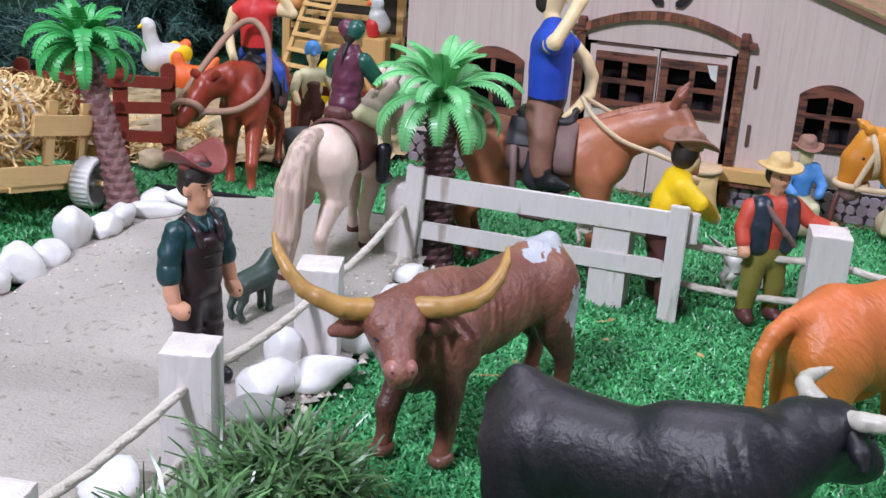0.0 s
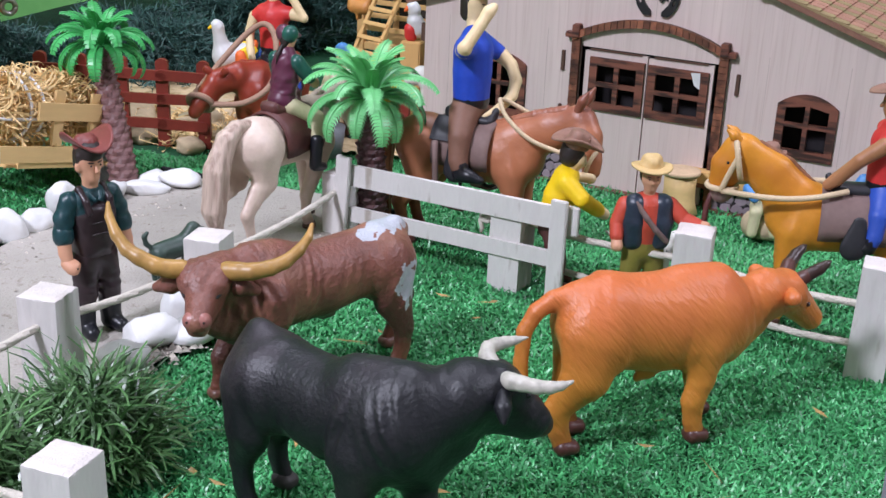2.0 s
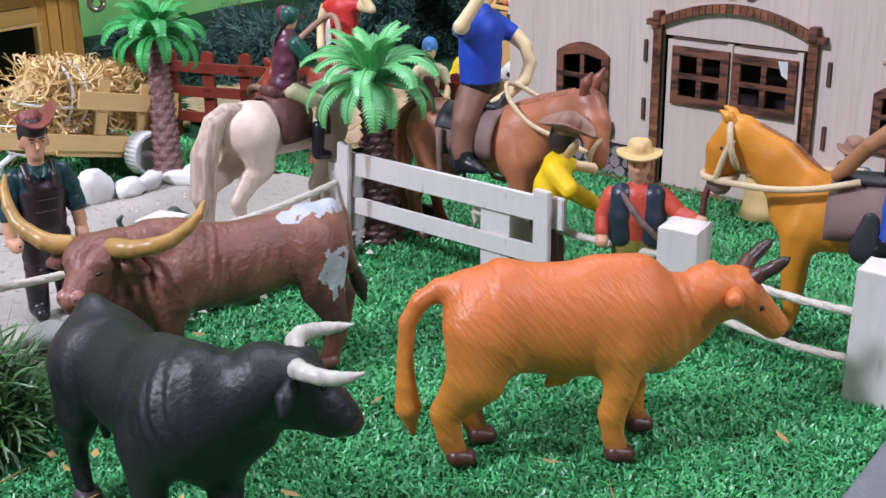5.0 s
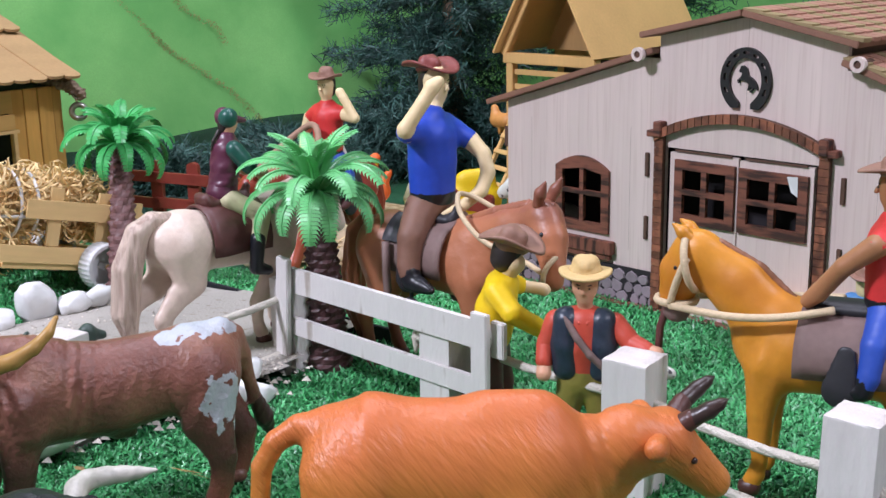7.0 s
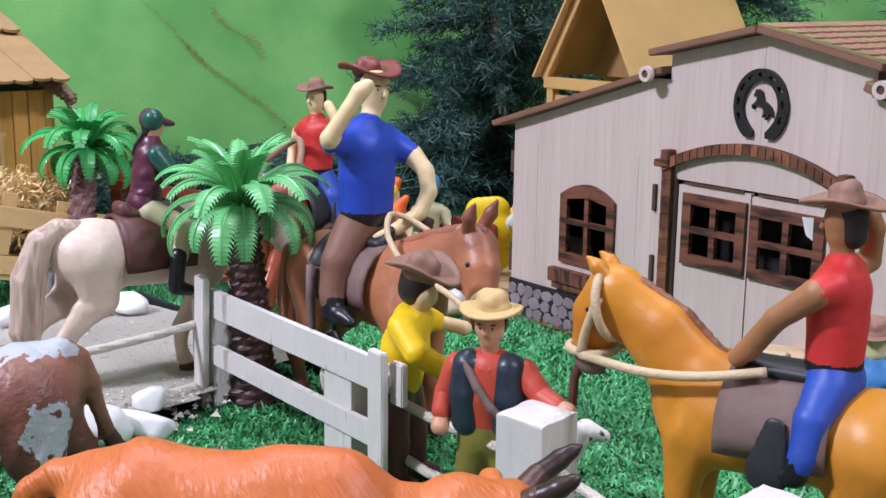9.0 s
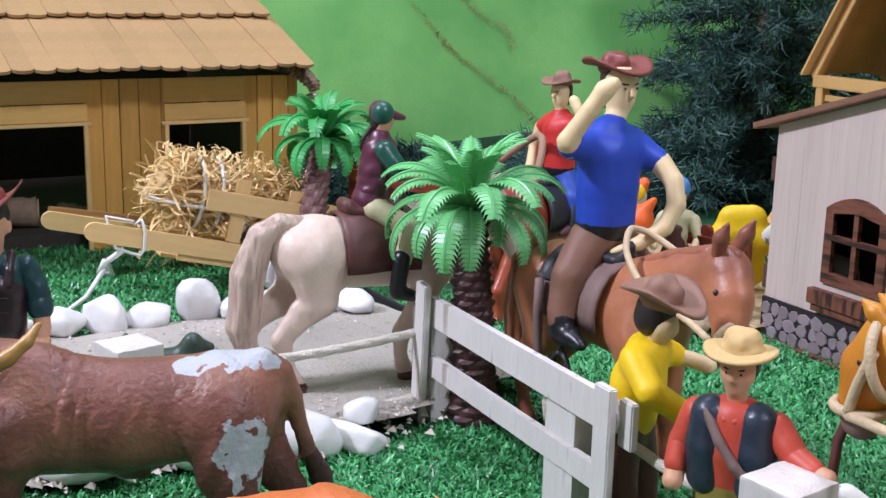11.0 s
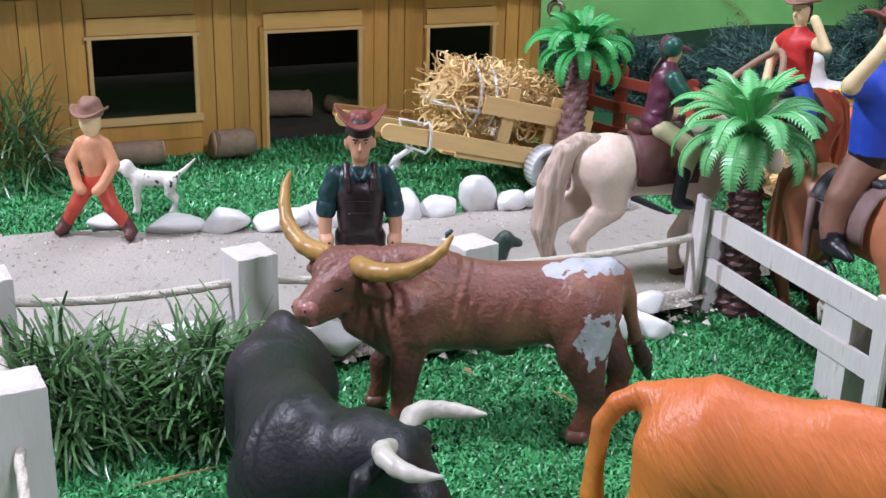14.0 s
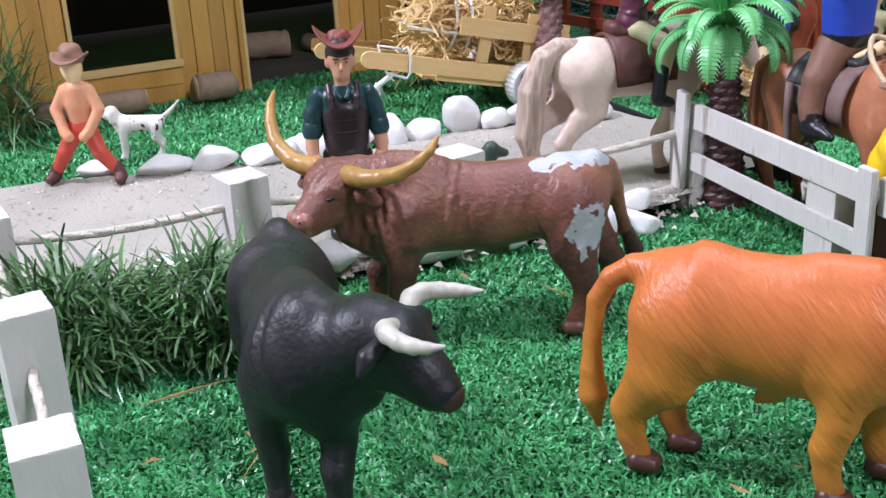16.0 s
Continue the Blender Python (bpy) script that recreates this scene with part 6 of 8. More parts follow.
def features(x, y, z, r, key="hair"):
    """Painted brows and eyes of a moulded head that looks along x; centre and radius of the head."""
    return [(key, 0.5, 0.32, [(x + r * 0.90, y + s * r * 0.20, z + r * 0.30, 0.42, x + r * 0.80, y + s * r * 0.56, z + r * 0.34, 0.36)]) for s in (1, -1)] \
        + [(key, 0.5, 0.32, [(x + r * 0.90, y + s * r * 0.40, z + r * 0.08, 0.50)]) for s in (1, -1)]


def rider_groups(shirt, trousers, boots, skin, hair, la, ra, lean=0, forearm=None, head=(1, 0)):
    """A figure astride, seat at the origin. la, ra: shoulder, elbow and hand points of the arms."""
    g = [(trousers, 2.5, 1.1, [(-1, 0, 4, 8.6, 0, 0, 11, 8.4, 1.12)] + [q for s in (1, -1) for q in limb((-1, s * 6, 4, 7.4), (1, s * 14.5, -5, 5.8), (2, s * 17.5, -16, 4.7), (3, s * 18, -19, 4.5))]),
         (boots, 1.5, 1.0, [q for s in (1, -1) for q in limb((3, s * 18, -18, 4.4), (4, s * 18.2, -22.5, 4.1), (9, s * 18.6, -23, 3.4), (15, s * 19, -24, 2.0))]),
         (shirt, 2.5, 1.1, limb((0, 0, 12, 8.9), (lean, 0, 24, 9.3), (lean, 0, 34, 9.4), (lean, 0, 41, 6), sq=1.15) + limb((lean, 8, 37, 6), la[0]) + limb((lean, -8, 37, 6), ra[0])),
         ("boot", 1.0, 1.0, [(0, 0, 10.6, 8.9, 0, 0, 11.4, 8.9, 1.15)]),
         (skin, 1.5, 0.9, limb((lean, 0, 42, 3.8), (head[0] - 0.5, head[1], 48, 3.6)) + [(head[0], head[1], 51.5, 5.0, head[0], head[1], 56.5, 5.8)]),
         (forearm or skin, 1.5, 0.9, limb(*la)), (forearm or skin, 1.5, 0.9, limb(*ra)),
         (hair, 1.5, 0.9, [(head[0] - 3.2, head[1], 51.5, 4.6, head[0] - 2.2, head[1], 57.5, 5.6)]),
         (skin, 0.8, 0.5, [(head[0] + 5.6, head[1], 54.6, 0.9, head[0] + 6.2, head[1], 53.0, 1.1)])] + features(head[0], head[1], 54.5, 5.9)
    return g


figure("blue_shirt_rider", HB @ pose(-0.003, 0, 0.068),
       rider_groups("blue", "brown_clay", "boot", "clay_skin", "hair", [(8, 14.5, 31.5, 4.0), (14, 16, 26, 3.1), (17.5, 14.5, 19, 3.0), (17.5, 10, 12, 2.8), (13.5, 3, 6.5, 2.4), (8.5, -3, 3.5, 1.3)], [(2.5, -17.5, 38, 4.4), (4, -20, 39.5, 3.2), (9.5, -15.5, 50, 2.8), (12, -12.5, 56, 3.1), (13.5, -10.5, 58, 2.4)], head=(-2.0, 5.0)),
       "clay rider in blue shirt, raising one hand under a brown hat", [(("maroon", -4.5, 5.0, 61.5), dict(r=11.8, curl=3.4, front=1.05, crown=(5.2, 1.6), tilt=(0, 4, 0)))])
figure("jockey_figure", HW @ pose(-0.002, 0, 0.068, 0, 0, -4),
       [("cream", 2, 1.0, [(-1, 0, 3, 6.5, 0, 0, 8, 6)] + limb((0, 5, 2, 5), (12, 13, -5, 4.2), (7, 17, -17, 3.4)) + limb((0, -5, 2, 5), (12, -13, -5, 4.2), (7, -17, -17, 3.4))),
        ("boot", 1.5, 1.0, [q for s in (1, -1) for q in limb((7, s * 17, -15, 3.6), (5, s * 17.5, -28, 3.1), (11, s * 18, -30, 2.4))]),
        ("purple", 1.6, 0.8, limb((0, 0, 8, 6.2), (1.5, 0, 16, 6.4), (3, 0, 24, 6.8), (3, 0, 29, 4.2), sq=1.15), lambda X, Y, Z: 0.35 * np.sin(Z * 0.8 + Y * 0.5) * np.sin(Y * 0.7 + X * 0.5 + 1) + 0.3 * np.exp(-((Z - 12) / 3) ** 2) * np.sin(Z * 1.8)),
        ("purple", 1.0, 0.7, limb((-0.6, 0, 5.0, 7.2), (0.2, 0, 8.4, 6.4), sq=1.1)),
        ("hair", 0.8, 0.6, limb((-0.4, 0, 33, 1.1), (-3.6, 0, 28.5, 0.8), (-4.6, 0.4, 24, 0.5))),
        ("green_sleeve", 1.5, 1.0, limb((3, 7, 25, 4.2), (8, 11, 17, 3.6)) + limb((3, -7, 25, 4.2), (8, -11, 17, 3.6))),
        ("skin", 1.2, 0.9, limb((8, 11, 17, 2.7), (16, 8, 12, 2.4), (18, 6, 12, 2.6)) + limb((8, -11, 17, 2.7), (16, -8, 12, 2.4), (18, -6, 12, 2.6))),
        ("skin", 1.2, 0.8, [(3.5, 0, 30, 2.6, 4.5, 0, 36, 4.4)]),
        ("hair", 1.2, 0.8, [(2.5, 0, 35, 3.6, 0.5, 0, 31.5, 1.0)]),
        ("purple", 1.2, 0.8, [(3.6, 1.6, 38.5, 4.6, 3.6, 2.2, 39, 4.2), (7.5, 0, 37.6, 2.2, 12.6, 0, 36.4, 1.2, 1.7)]), ("green_sleeve", 1.2, 0.8, [(3.6, -1.8, 38.5, 4.6, 3.6, -2.4, 39, 4.2)])],
       "toy jockey in purple vest with green sleeves and purple-green cap")
figure("red_shirt_rider", HR @ pose(-0.006, 0, 0.066) @ Matrix.Scale(0.84, 4),
       rider_groups("red", "dark_blue", "leather", "clay_skin", "hair", [(1, 15, 37, 4.8), (3, 25, 35, 3.2), (4, 17, 48, 3), (4, 14, 52, 3.2)], [(1, -14, 33, 4.8), (3, -18, 22, 3.4), (9, -15, 10, 3), (13, -12, 4, 2.8)]),
       "clay rider in red shirt and blue trousers under a brown hat", [(("brown_hat", 1, 0, 61.5), dict(r=12, curl=2.5, front=1.0, crown=(5.6, 3.4)))])
figure("red_shirt_rider", HP @ pose(-0.013, 0, 0.065) @ Matrix.Scale(0.83, 4),
       rider_groups("red", "dark_blue", "boot", "tan_skin", "hair", [(3, 13.5, 35, 4.8), (15, 13, 25, 3.8), (25, 8, 12, 3.8), (29, 7, 8, 3.2)], [(1, -14, 38, 4.8), (-3, -19, 40, 3.5), (-5, -14, 52, 3.2), (-4, -12, 56, 3.2)]),
       "clay rider in red shirt and blue trousers, hand at hat", [(("brown_hat", 1, 0, 61.5), dict(r=12.5, curl=2.5, front=1.1, crown=(5.8, 3.6)))])


def standing(shirt, trousers, boots, skin, hair, la, ra, extra=(), sleeve=None, spread=6.5):
    return [(trousers, 2, 1.0, [(0, 0, 33, 7, 0, 0, 37, 7)] + limb((0, 4.5, 33, 6), (1, spread, 18, 4.8), (0, spread + 0.5, 6, 4.2)) + limb((0, -4.5, 33, 6), (1, -spread, 18, 4.8), (0, -spread - 0.5, 6, 4.2))),
            (boots, 1.5, 1.0, [q for s in (1, -1) for q in limb((0, s * (spread + 0.5), 9, 4.3), (0, s * (spread + 0.5), 3.6, 4), (6, s * (spread + 1.2), 2.8, 3))]),
            (shirt, 2.2, 1.0, limb((0, 0, 37, 6.8), (0.5, 0, 47, 7.8), (0.5, 0, 56, 7)) + [(0, 6, 57, 5, 0, -6, 57, 5)]),
            (sleeve or shirt, 1.6, 1.0, limb(*la[:2])), (sleeve or shirt, 1.6, 1.0, limb(*ra[:2])),
            (skin, 1.4, 0.9, limb(*[(p[0], p[1], p[2], p[3] * 0.82) for p in la[1:]])), (skin, 1.4, 0.9, limb(*[(p[0], p[1], p[2], p[3] * 0.82) for p in ra[1:]])),
            (skin, 1.4, 0.8, limb((0.5, 0, 60, 3.0), (1, 0, 64, 2.9)) + limb((2.4, 0, 66.4, 3.3), (2.0, 0, 70, 4.7), (1.6, 0, 73, 5.1)) + [(7, 0, 69.5, 1.0, 6.6, 0, 71.5, 0.7)]),
            (hair, 1.2, 0.8, [(-1.6, 0, 71, 5.0, -0.8, 0, 73.6, 5.2), (1.2, 0, 75.6, 5.0, 1.4, 0, 76.0, 4.6)] + [q for s in (1, -1) for q in limb((1.6, s * 4.3, 74, 1.2), (1.4, s * 4.4, 69.5, 0.8))])] + features(1.9, 0, 70.6, 5.0) + list(extra)


rolls = lambda X, Y, Z: 0.32 * np.sin(Z * 1.15 + X * 0.7) * np.sin(Y * 0.9 + X * 0.5)
cloth = lambda X, Y, Z: 0.22 * np.sin(Z * 0.9 + Y * 0.8) * np.sin(X * 0.8 - Z * 0.35 + 1) + 0.35 * np.exp(-((Z - 21) / 5) ** 2) * np.sin(Z * 1.7 + X * 0.4)
farmer = [("overall", 1.8, 0.8, [(0, 3.4, 33, 5.4, 0, -3.4, 33, 5.4)] + limb((0, 4.2, 32, 5.6), (1.2, 5.2, 19, 4.5), (0, 5.6, 12, 4.3)) + limb((0, -4.2, 32, 5.6), (1.2, -5.2, 19, 4.5), (0, -5.6, 12, 4.3)), cloth),
          ("boot", 1.2, 0.8, [q for s in (1, -1) for q in limb((0, s * 5.7, 14, 4.6), (0, s * 5.8, 4, 4.0), (6.5, s * 6.6, 2.9, 2.9))]),
          ("overall", 1.6, 0.8, [(0.4, 3.0, 36, 5.6, 1.0, 3.6, 50, 5.8), (0.4, -3.0, 36, 5.6, 1.0, -3.6, 50, 5.8), (3.4, 0, 38, 4.2, 3.8, 0, 52, 4.0, 1.5)], cloth),
          ("overall", 0.8, 0.6, [(8.0, -4.6, 44.2, 0.45, 8.0, 4.6, 44.2, 0.45), (7.8, -4.4, 48.8, 0.45, 7.8, 4.4, 48.8, 0.45)] + [q for s in (1, -1) for q in limb((6.8, s * 4.6, 53, 1.5), (5.6, s * 5.0, 57, 1.4), (1, s * 5.2, 61.0, 1.4), (-5, s * 4.4, 56, 1.4))]),
          ("teal", 1.8, 0.8, [(0.6, 3.6, 51, 5.9, 0.4, 4.6, 56, 5.0), (0.6, -3.6, 51, 5.9, 0.4, -4.6, 56, 5.0), (0.3, 0, 58.5, 4.2, 0.3, 0, 60, 3.6)], rolls),
          ("teal", 0.8, 0.6, [(3.0, 2.6, 59.6, 1.3, 5.6, 1.2, 57.0, 1.0), (3.0, -2.6, 59.6, 1.3, 5.6, -1.2, 57.0, 1.0)])]
for sd in (1, -1):
    farmer += [("teal", 1.4, 0.8, limb((0.2, sd * 9.0, 56.8, 4.0), (0, sd * 11.8, 50, 3.8), (0.6, sd * 12.8, 44.5, 3.6)), rolls),
               ("teal", 0.8, 0.7, limb((0.5, sd * 12.7, 45.2, 4.0), (0.8, sd * 12.9, 43.4, 4.0))),
               ("skin", 1.2, 0.7, limb((0.8, sd * 12.9, 44, 3.0), (2.2, sd * 13.4, 37.5, 2.5), (3.4, sd * 13.2, 34.5, 2.3))),
               ("skin", 0.9, 0.6, [(3.4, sd * 13.4, 33.5, 2.6, 5.6, sd * 12.6, 32.0, 2.7), (6.6, sd * 11.4, 33.2, 1.2, 7.4, sd * 12.6, 31.0, 1.3), (4.8, sd * 11.2, 34.4, 1.0, 6.8, sd * 10.8, 33.6, 0.9)]),
               # Dark bead stands for the shade in the hole of the fist.
               ("hair", 0.6, 0.4, [(7.9, sd * 12.0, 32.4, 0.75)])]
farmer += [("skin", 1.2, 0.6, limb((0.3, 0, 58, 3.2), (0.9, 0, 64, 3.0)) + [(1.5, 0, 66.2, 3.5, 1.2, 0, 72, 4.9), (3.2, 0, 65.4, 2.3, 3.0, 0, 66.5, 2.6), (1.2, 4.8, 68.8, 1.2, 1.0, 4.9, 70.4, 1.2), (1.2, -4.8, 68.8, 1.2, 1.0, -4.9, 70.4, 1.2)]),
           ("skin", 0.6, 0.4, [(5.7, 0, 70.4, 0.55, 6.5, 0, 68.4, 0.95)]),
           ("hair", 1.0, 0.7, [(-1.4, 0, 70.5, 4.8, -0.4, 0, 74.2, 5.2), (2.0, 0, 75.2, 4.9, 2.2, 0, 75.6, 4.6), (4.6, 2.4, 74.0, 1.3, 4.9, -1.2, 74.2, 1.3)] + [q for s in (1, -1) for q in limb((1.4, s * 4.6, 74, 1.2), (1.2, s * 4.7, 70.8, 0.8))])] \
    + features(1.4, 0, 70.3, 5.0)
figure("overall_farmer", pose(-0.1580, 0.3580, 0.0008, 0, 0, -20) @ Matrix.Scale(1.04, 4), farmer,
       "toy farmer in teal check shirt and dark overalls, maroon hat", [(("maroon", 0.5, 0, 78), dict(r=10.4, curl=6.4, front=1.0, crown=(4.4, 1.3)))])
figure("vest_herdsman", pose(0.0366, 0.4915, 0, 0, 0, -62) @ Matrix.Scale(0.89, 4),
       standing("orange_shirt", "olive", "leather", "skin", "hair", [(0, 11, 56, 4.6), (4, 18, 50, 3.9), (8, 25, 48, 3.4), (9, 27.5, 48, 3.6)], [(0, -11, 56, 4.6), (1, -14.5, 47, 4), (4, -15, 40, 3.4), (6, -15, 36.5, 3.8)],
                [("navy", 1.4, 0.9, limb((1.8, 6.4, 39, 6.0), (2.2, 6.8, 48, 6.3), (1.8, 6.8, 57, 5.6)) + limb((1.8, -6.4, 39, 6.0), (2.2, -6.8, 48, 6.3), (1.8, -6.8, 57, 5.6)) + [(-2.5, 0, 40, 7, -1.6, 0, 56, 7)]),
                 ("orange_shirt", 0.8, 0.6, [(3.4, 2.6, 60.4, 1.3, 6.6, 1.4, 57.4, 1.0), (3.4, -2.6, 60.4, 1.3, 6.6, -1.4, 57.4, 1.0)]),
                 ("orange_shirt", 1.2, 0.9, limb((4, 18, 50, 3.9), (7.4, 24, 48.2, 3.5)) + limb((1, -14.5, 47, 4.0), (4, -15, 41, 3.5))),
                 ("grey_leather", 0.8, 0.7, limb((5.6, -7, 59, 1.5), (8.6, -2, 52, 1.5), (9.4, 3, 46, 1.5), (8.2, 9, 40, 1.5)))]),
       "toy herdsman in red shirt, navy vest and straw hat", [(("straw", 1, 0, 76.5), dict(r=11.0, curl=0.8, front=1.0, crown=(5.8, 2.6)))])
b = Build()
b.tube([(0, 0, 0), (0.0012, 0, 0.02), (0.0004, 0, 0.04), (0.001, 0, 0.052), (0.0025, 0.0005, 0.0575), (0.0055, 0.001, 0.0595), (0.0080, 0.001, 0.0575), (0.0085, 0.001, 0.0545)], [0.0011, 0.0012, 0.0013, 0.0013, 0.0013, 0.0013, 0.0012, 0.001], "leather", 8)
thing("walking_stick", b.mesh("walking_stick"), pose(0.0598, 0.4995, -0.001, 0, 0, 20), "dark brown crooked walking stick held by the herdsman", "stick")
figure("yellow_shirt_figure", pose(-0.0048, 0.4960, 0, 0, 0, 20) @ Matrix.Scale(1.02, 4),
       [("leather", 2, 1.0, [(-3, 0, 30, 6.5, -2, 0, 35, 6.2)] + limb((-2, 4, 31, 5.4), (0, 6, 16, 4.4), (0, 7, 5, 4)) + limb((-2, -4, 31, 5.4), (0, -6, 16, 4.4), (0, -7, 5, 4))),
        ("leather", 1.5, 1.0, [(0, 6.5, 3, 3.6, 6, 7, 2.6, 3), (0, -6.5, 3, 3.6, 6, -7, 2.6, 3)]),
        ("yellow", 2.5, 1.0, limb((-2, 0, 35, 7.2), (0, 0, 45, 7.6), (2, 0, 54, 6)) + limb((2, -6, 53, 4.6), (9, -10, 47, 3.8), (17, -3, 40, 3.4)) + limb((2, 6, 53, 4.4), (5, 11, 51, 3.4))),
        ("clay_skin", 1.4, 0.9, limb((17, -3, 40, 2.6), (20, -0.5, 37.5, 2.8)) + limb((5, 11, 51, 2.4), (10, 13, 50, 2.2), (14, 13, 49.5, 2.5)) + [(4, 0, 58, 3, 6, 0, 62, 4.6)]),
        ("hair", 1.4, 0.8, [(3.5, 0, 64, 5.6, 4, 0, 67, 5.4)])],
       "clay figure in yellow shirt and brown trousers leaning on the fence", [(("brown_hat", 6, 0, 70), dict(r=11.5, curl=4.0, front=1.05, crown=(5.8, 2.4), tilt=(0, 12, 0)))])
figure("bare_chested_figure", pose(-0.2925, 0.2770, 0.0008, 0, 0, -34) @ Matrix.Scale(0.97, 4),
       [("orange_shirt", 2, 1.0, [(-4, 0, 27, 5.6, -4, 0, 30, 5.6)] + limb((-3, 3, 27, 4.6), (1, 9, 16, 3.8), (-1, 15, 7, 3.2)) + limb((-3, -3, 27, 4.6), (1, -9, 16, 3.8), (-1, -15, 7, 3.2))),
        ("leather", 1.5, 1.0, [q for s in (1, -1) for q in limb((-1, s * 15, 8, 3.4), (-1, s * 17, 3.4, 3.2), (3.5, s * 18, 2.6, 2.6))]),
        ("kid_skin", 2, 1.0, limb((-4, 0, 31, 5.6), (-3.5, 0, 40, 6.6), (-3, 0, 46, 6)) + limb((-3, 6, 46, 3.4), (-1, 11, 37, 2.8), (4, 6, 27, 2.6), (5, 4, 25, 2.8)) + limb((-3, -6, 46, 3.4), (-1, -11, 37, 2.8), (4, -6, 27, 2.6), (5, -4, 25, 2.8))),
        ("clay_skin", 1.4, 0.8, [(-2.5, 0, 50, 3, -2, 0, 56, 5, 1.0), (-2, 0, 56, 5, -2, 0, 59, 5.2)])],
       "clay figure with bare chest and red trousers beside a toy dog", [(("brown_hat", -2, 0, 62), dict(r=9.6, curl=3.2, front=1.0, crown=(6.0, 3.6)))])
figure("blue_cap_figure", pose(-0.2400, 0.7280, -0.0215, 0, 0, -62) @ Matrix.Scale(0.86, 4),
       standing("cream", "leather", "boot", "clay_skin", "hair", [(0, 10, 56, 4), (4, 15, 46, 3.4), (12, 14, 38, 3.2)], [(0, -10, 56, 4), (3, -14, 46, 3.4), (9, -12, 38, 3.2)],
                [("leather", 1.5, 1.0, [(2.2, 0, 38, 6.8, 3, 0, 50, 6)]), ("blue_cap", 1, 0.8, [(0.2, 0, 75, 6.4, 0, 0, 76.5, 6.0), (5, 0, 74, 2, 8, 0, 73, 1.4)])]),
       "small figure in cream shirt, brown apron and blue cap")
for sx, sy, turn in ((0.063, 0.674, -75), (0.120, 0.690, -95)):
    figure("blue_shirt_sitter", pose(sx, sy, -0.0185, 0, 0, turn) @ Matrix.Scale(0.88, 4),
           [("cream", 2, 1.0, [(0, 0, 20, 7, 0, 0, 24, 6.5)] + limb((0, 4, 20, 5), (12, 6, 19, 4), (13, 7, 5, 3.4)) + limb((0, -4, 20, 5), (12, -6, 19, 4), (13, -7, 5, 3.4))),
            ("blue_cap", 2, 1.0, limb((0, 0, 26, 6.6), (0, 0, 36, 7), (0, 0, 43, 5)) + limb((0, 7, 42, 4), (5, 12, 32, 3.2), (12, 8, 28, 3)) + limb((0, -7, 42, 4), (5, -12, 32, 3.2), (12, -8, 28, 3))),
            ("clay_skin", 1.4, 0.8, [(1, 0, 48, 4.6, 1.2, 0, 52, 5)])],
           "clay figure in blue shirt and brown hat sitting by the barn", [(("brown_hat", 1, 0, 56), dict(r=10.5, curl=2.5, front=1.0, crown=(6, 4)))])
    thing("rock_seat", Build().blob([(-3, 0, 6, 9, 4, 2, 7, 8), (3, -5, 6, 7, 8, -4, 5, 6)], "rock", 3, 1.4).mesh("rock_seat"), pose(sx, sy + 0.002, -0.0195), "beige rock that the seated figure sits on", "rock")
thing("tree_stump", Build().tube([(0, 0, -0.002), (0, 0, 0.004), (0, 0, 0.012), (0, 0, 0.0225), (0, 0, 0.0228)], [0.0125, 0.0105, 0.0098, 0.0100, 0.0088], "pale_stick", 16).tube([(0, 0, 0.0226), (0, 0, 0.0246), (0, 0, 0.0250)], [0.0118, 0.0120, 0.0108], "log_end", 18).mesh("tree_stump"), pose(0.009, 0.697, -0.019), "pale cut tree stump by the barn door", "stump")
figure("brown_shirt_sitter", pose(0.1560, 0.6950, -0.0185, 0, 0, -95) @ Matrix.Scale(0.85, 4),
       standing("rust", "overall", "boot", "tan_skin", "hair", [(0, 10, 56, 4.2), (3, 14, 44, 3.6), (10, 12, 38, 3.2)], [(0, -10, 56, 4.2), (3, -14, 44, 3.6), (10, -12, 38, 3.2)]),
       "small figure in reddish-brown shirt and brown hat beside the barn", [(("brown_hat", 1, 0, 75.5), dict(r=10.5, curl=3.5, front=1.0, crown=(6, 4)))])


# ---------------------------------------------------------------- small toy animals
def small_beast(name, m, key, label, prims, k=1.6, vox=0.8, more=(), category="toy dog"):
    b = Build().blob(prims, key, k, vox)
    for kk, pr in more:
        b.blob(pr, kk, 1.0, 0.7)
    return thing(name, b.mesh(name), m, label, category)


dog = [(-9, 0, 18, 4.2, 8, 0, 18.5, 4.8), (8, 0, 19, 4.4, 13, 0, 24, 3.2), (13, 0, 25.5, 3.6, 19, 0, 24, 2.2)] + [q for s in (1, -1) for q in limb((8, s * 2.6, 16, 2.8), (8.5, s * 2.8, 8, 1.7), (8.5, s * 2.8, 2, 1.7), (10, s * 2.8, 1.4, 1.5))] \
    + [q for s in (1, -1) for q in limb((-9, s * 2.8, 17, 3.4), (-8, s * 3, 11, 2.3), (-11, s * 3, 7, 1.6), (-10, s * 3, 1.8, 1.6), (-8.5, s * 3, 1.4, 1.5))] + [(14, 3, 25, 1.6, 13, 4, 21.5, 1.4), (14, -3, 25, 1.6, 13, -4, 21.5, 1.4)]
small_beast("spotted_dog", pose(-0.3200, 0.3105, 0.0, 0, 0, 252) @ Matrix.Scale(0.97, 4), "dog_white", "small white toy dog with black spots on the grass", dog + limb((-12, 0, 20, 1.5), (-17, 0, 24, 1.1), (-22, 0, 29, 0.7)))
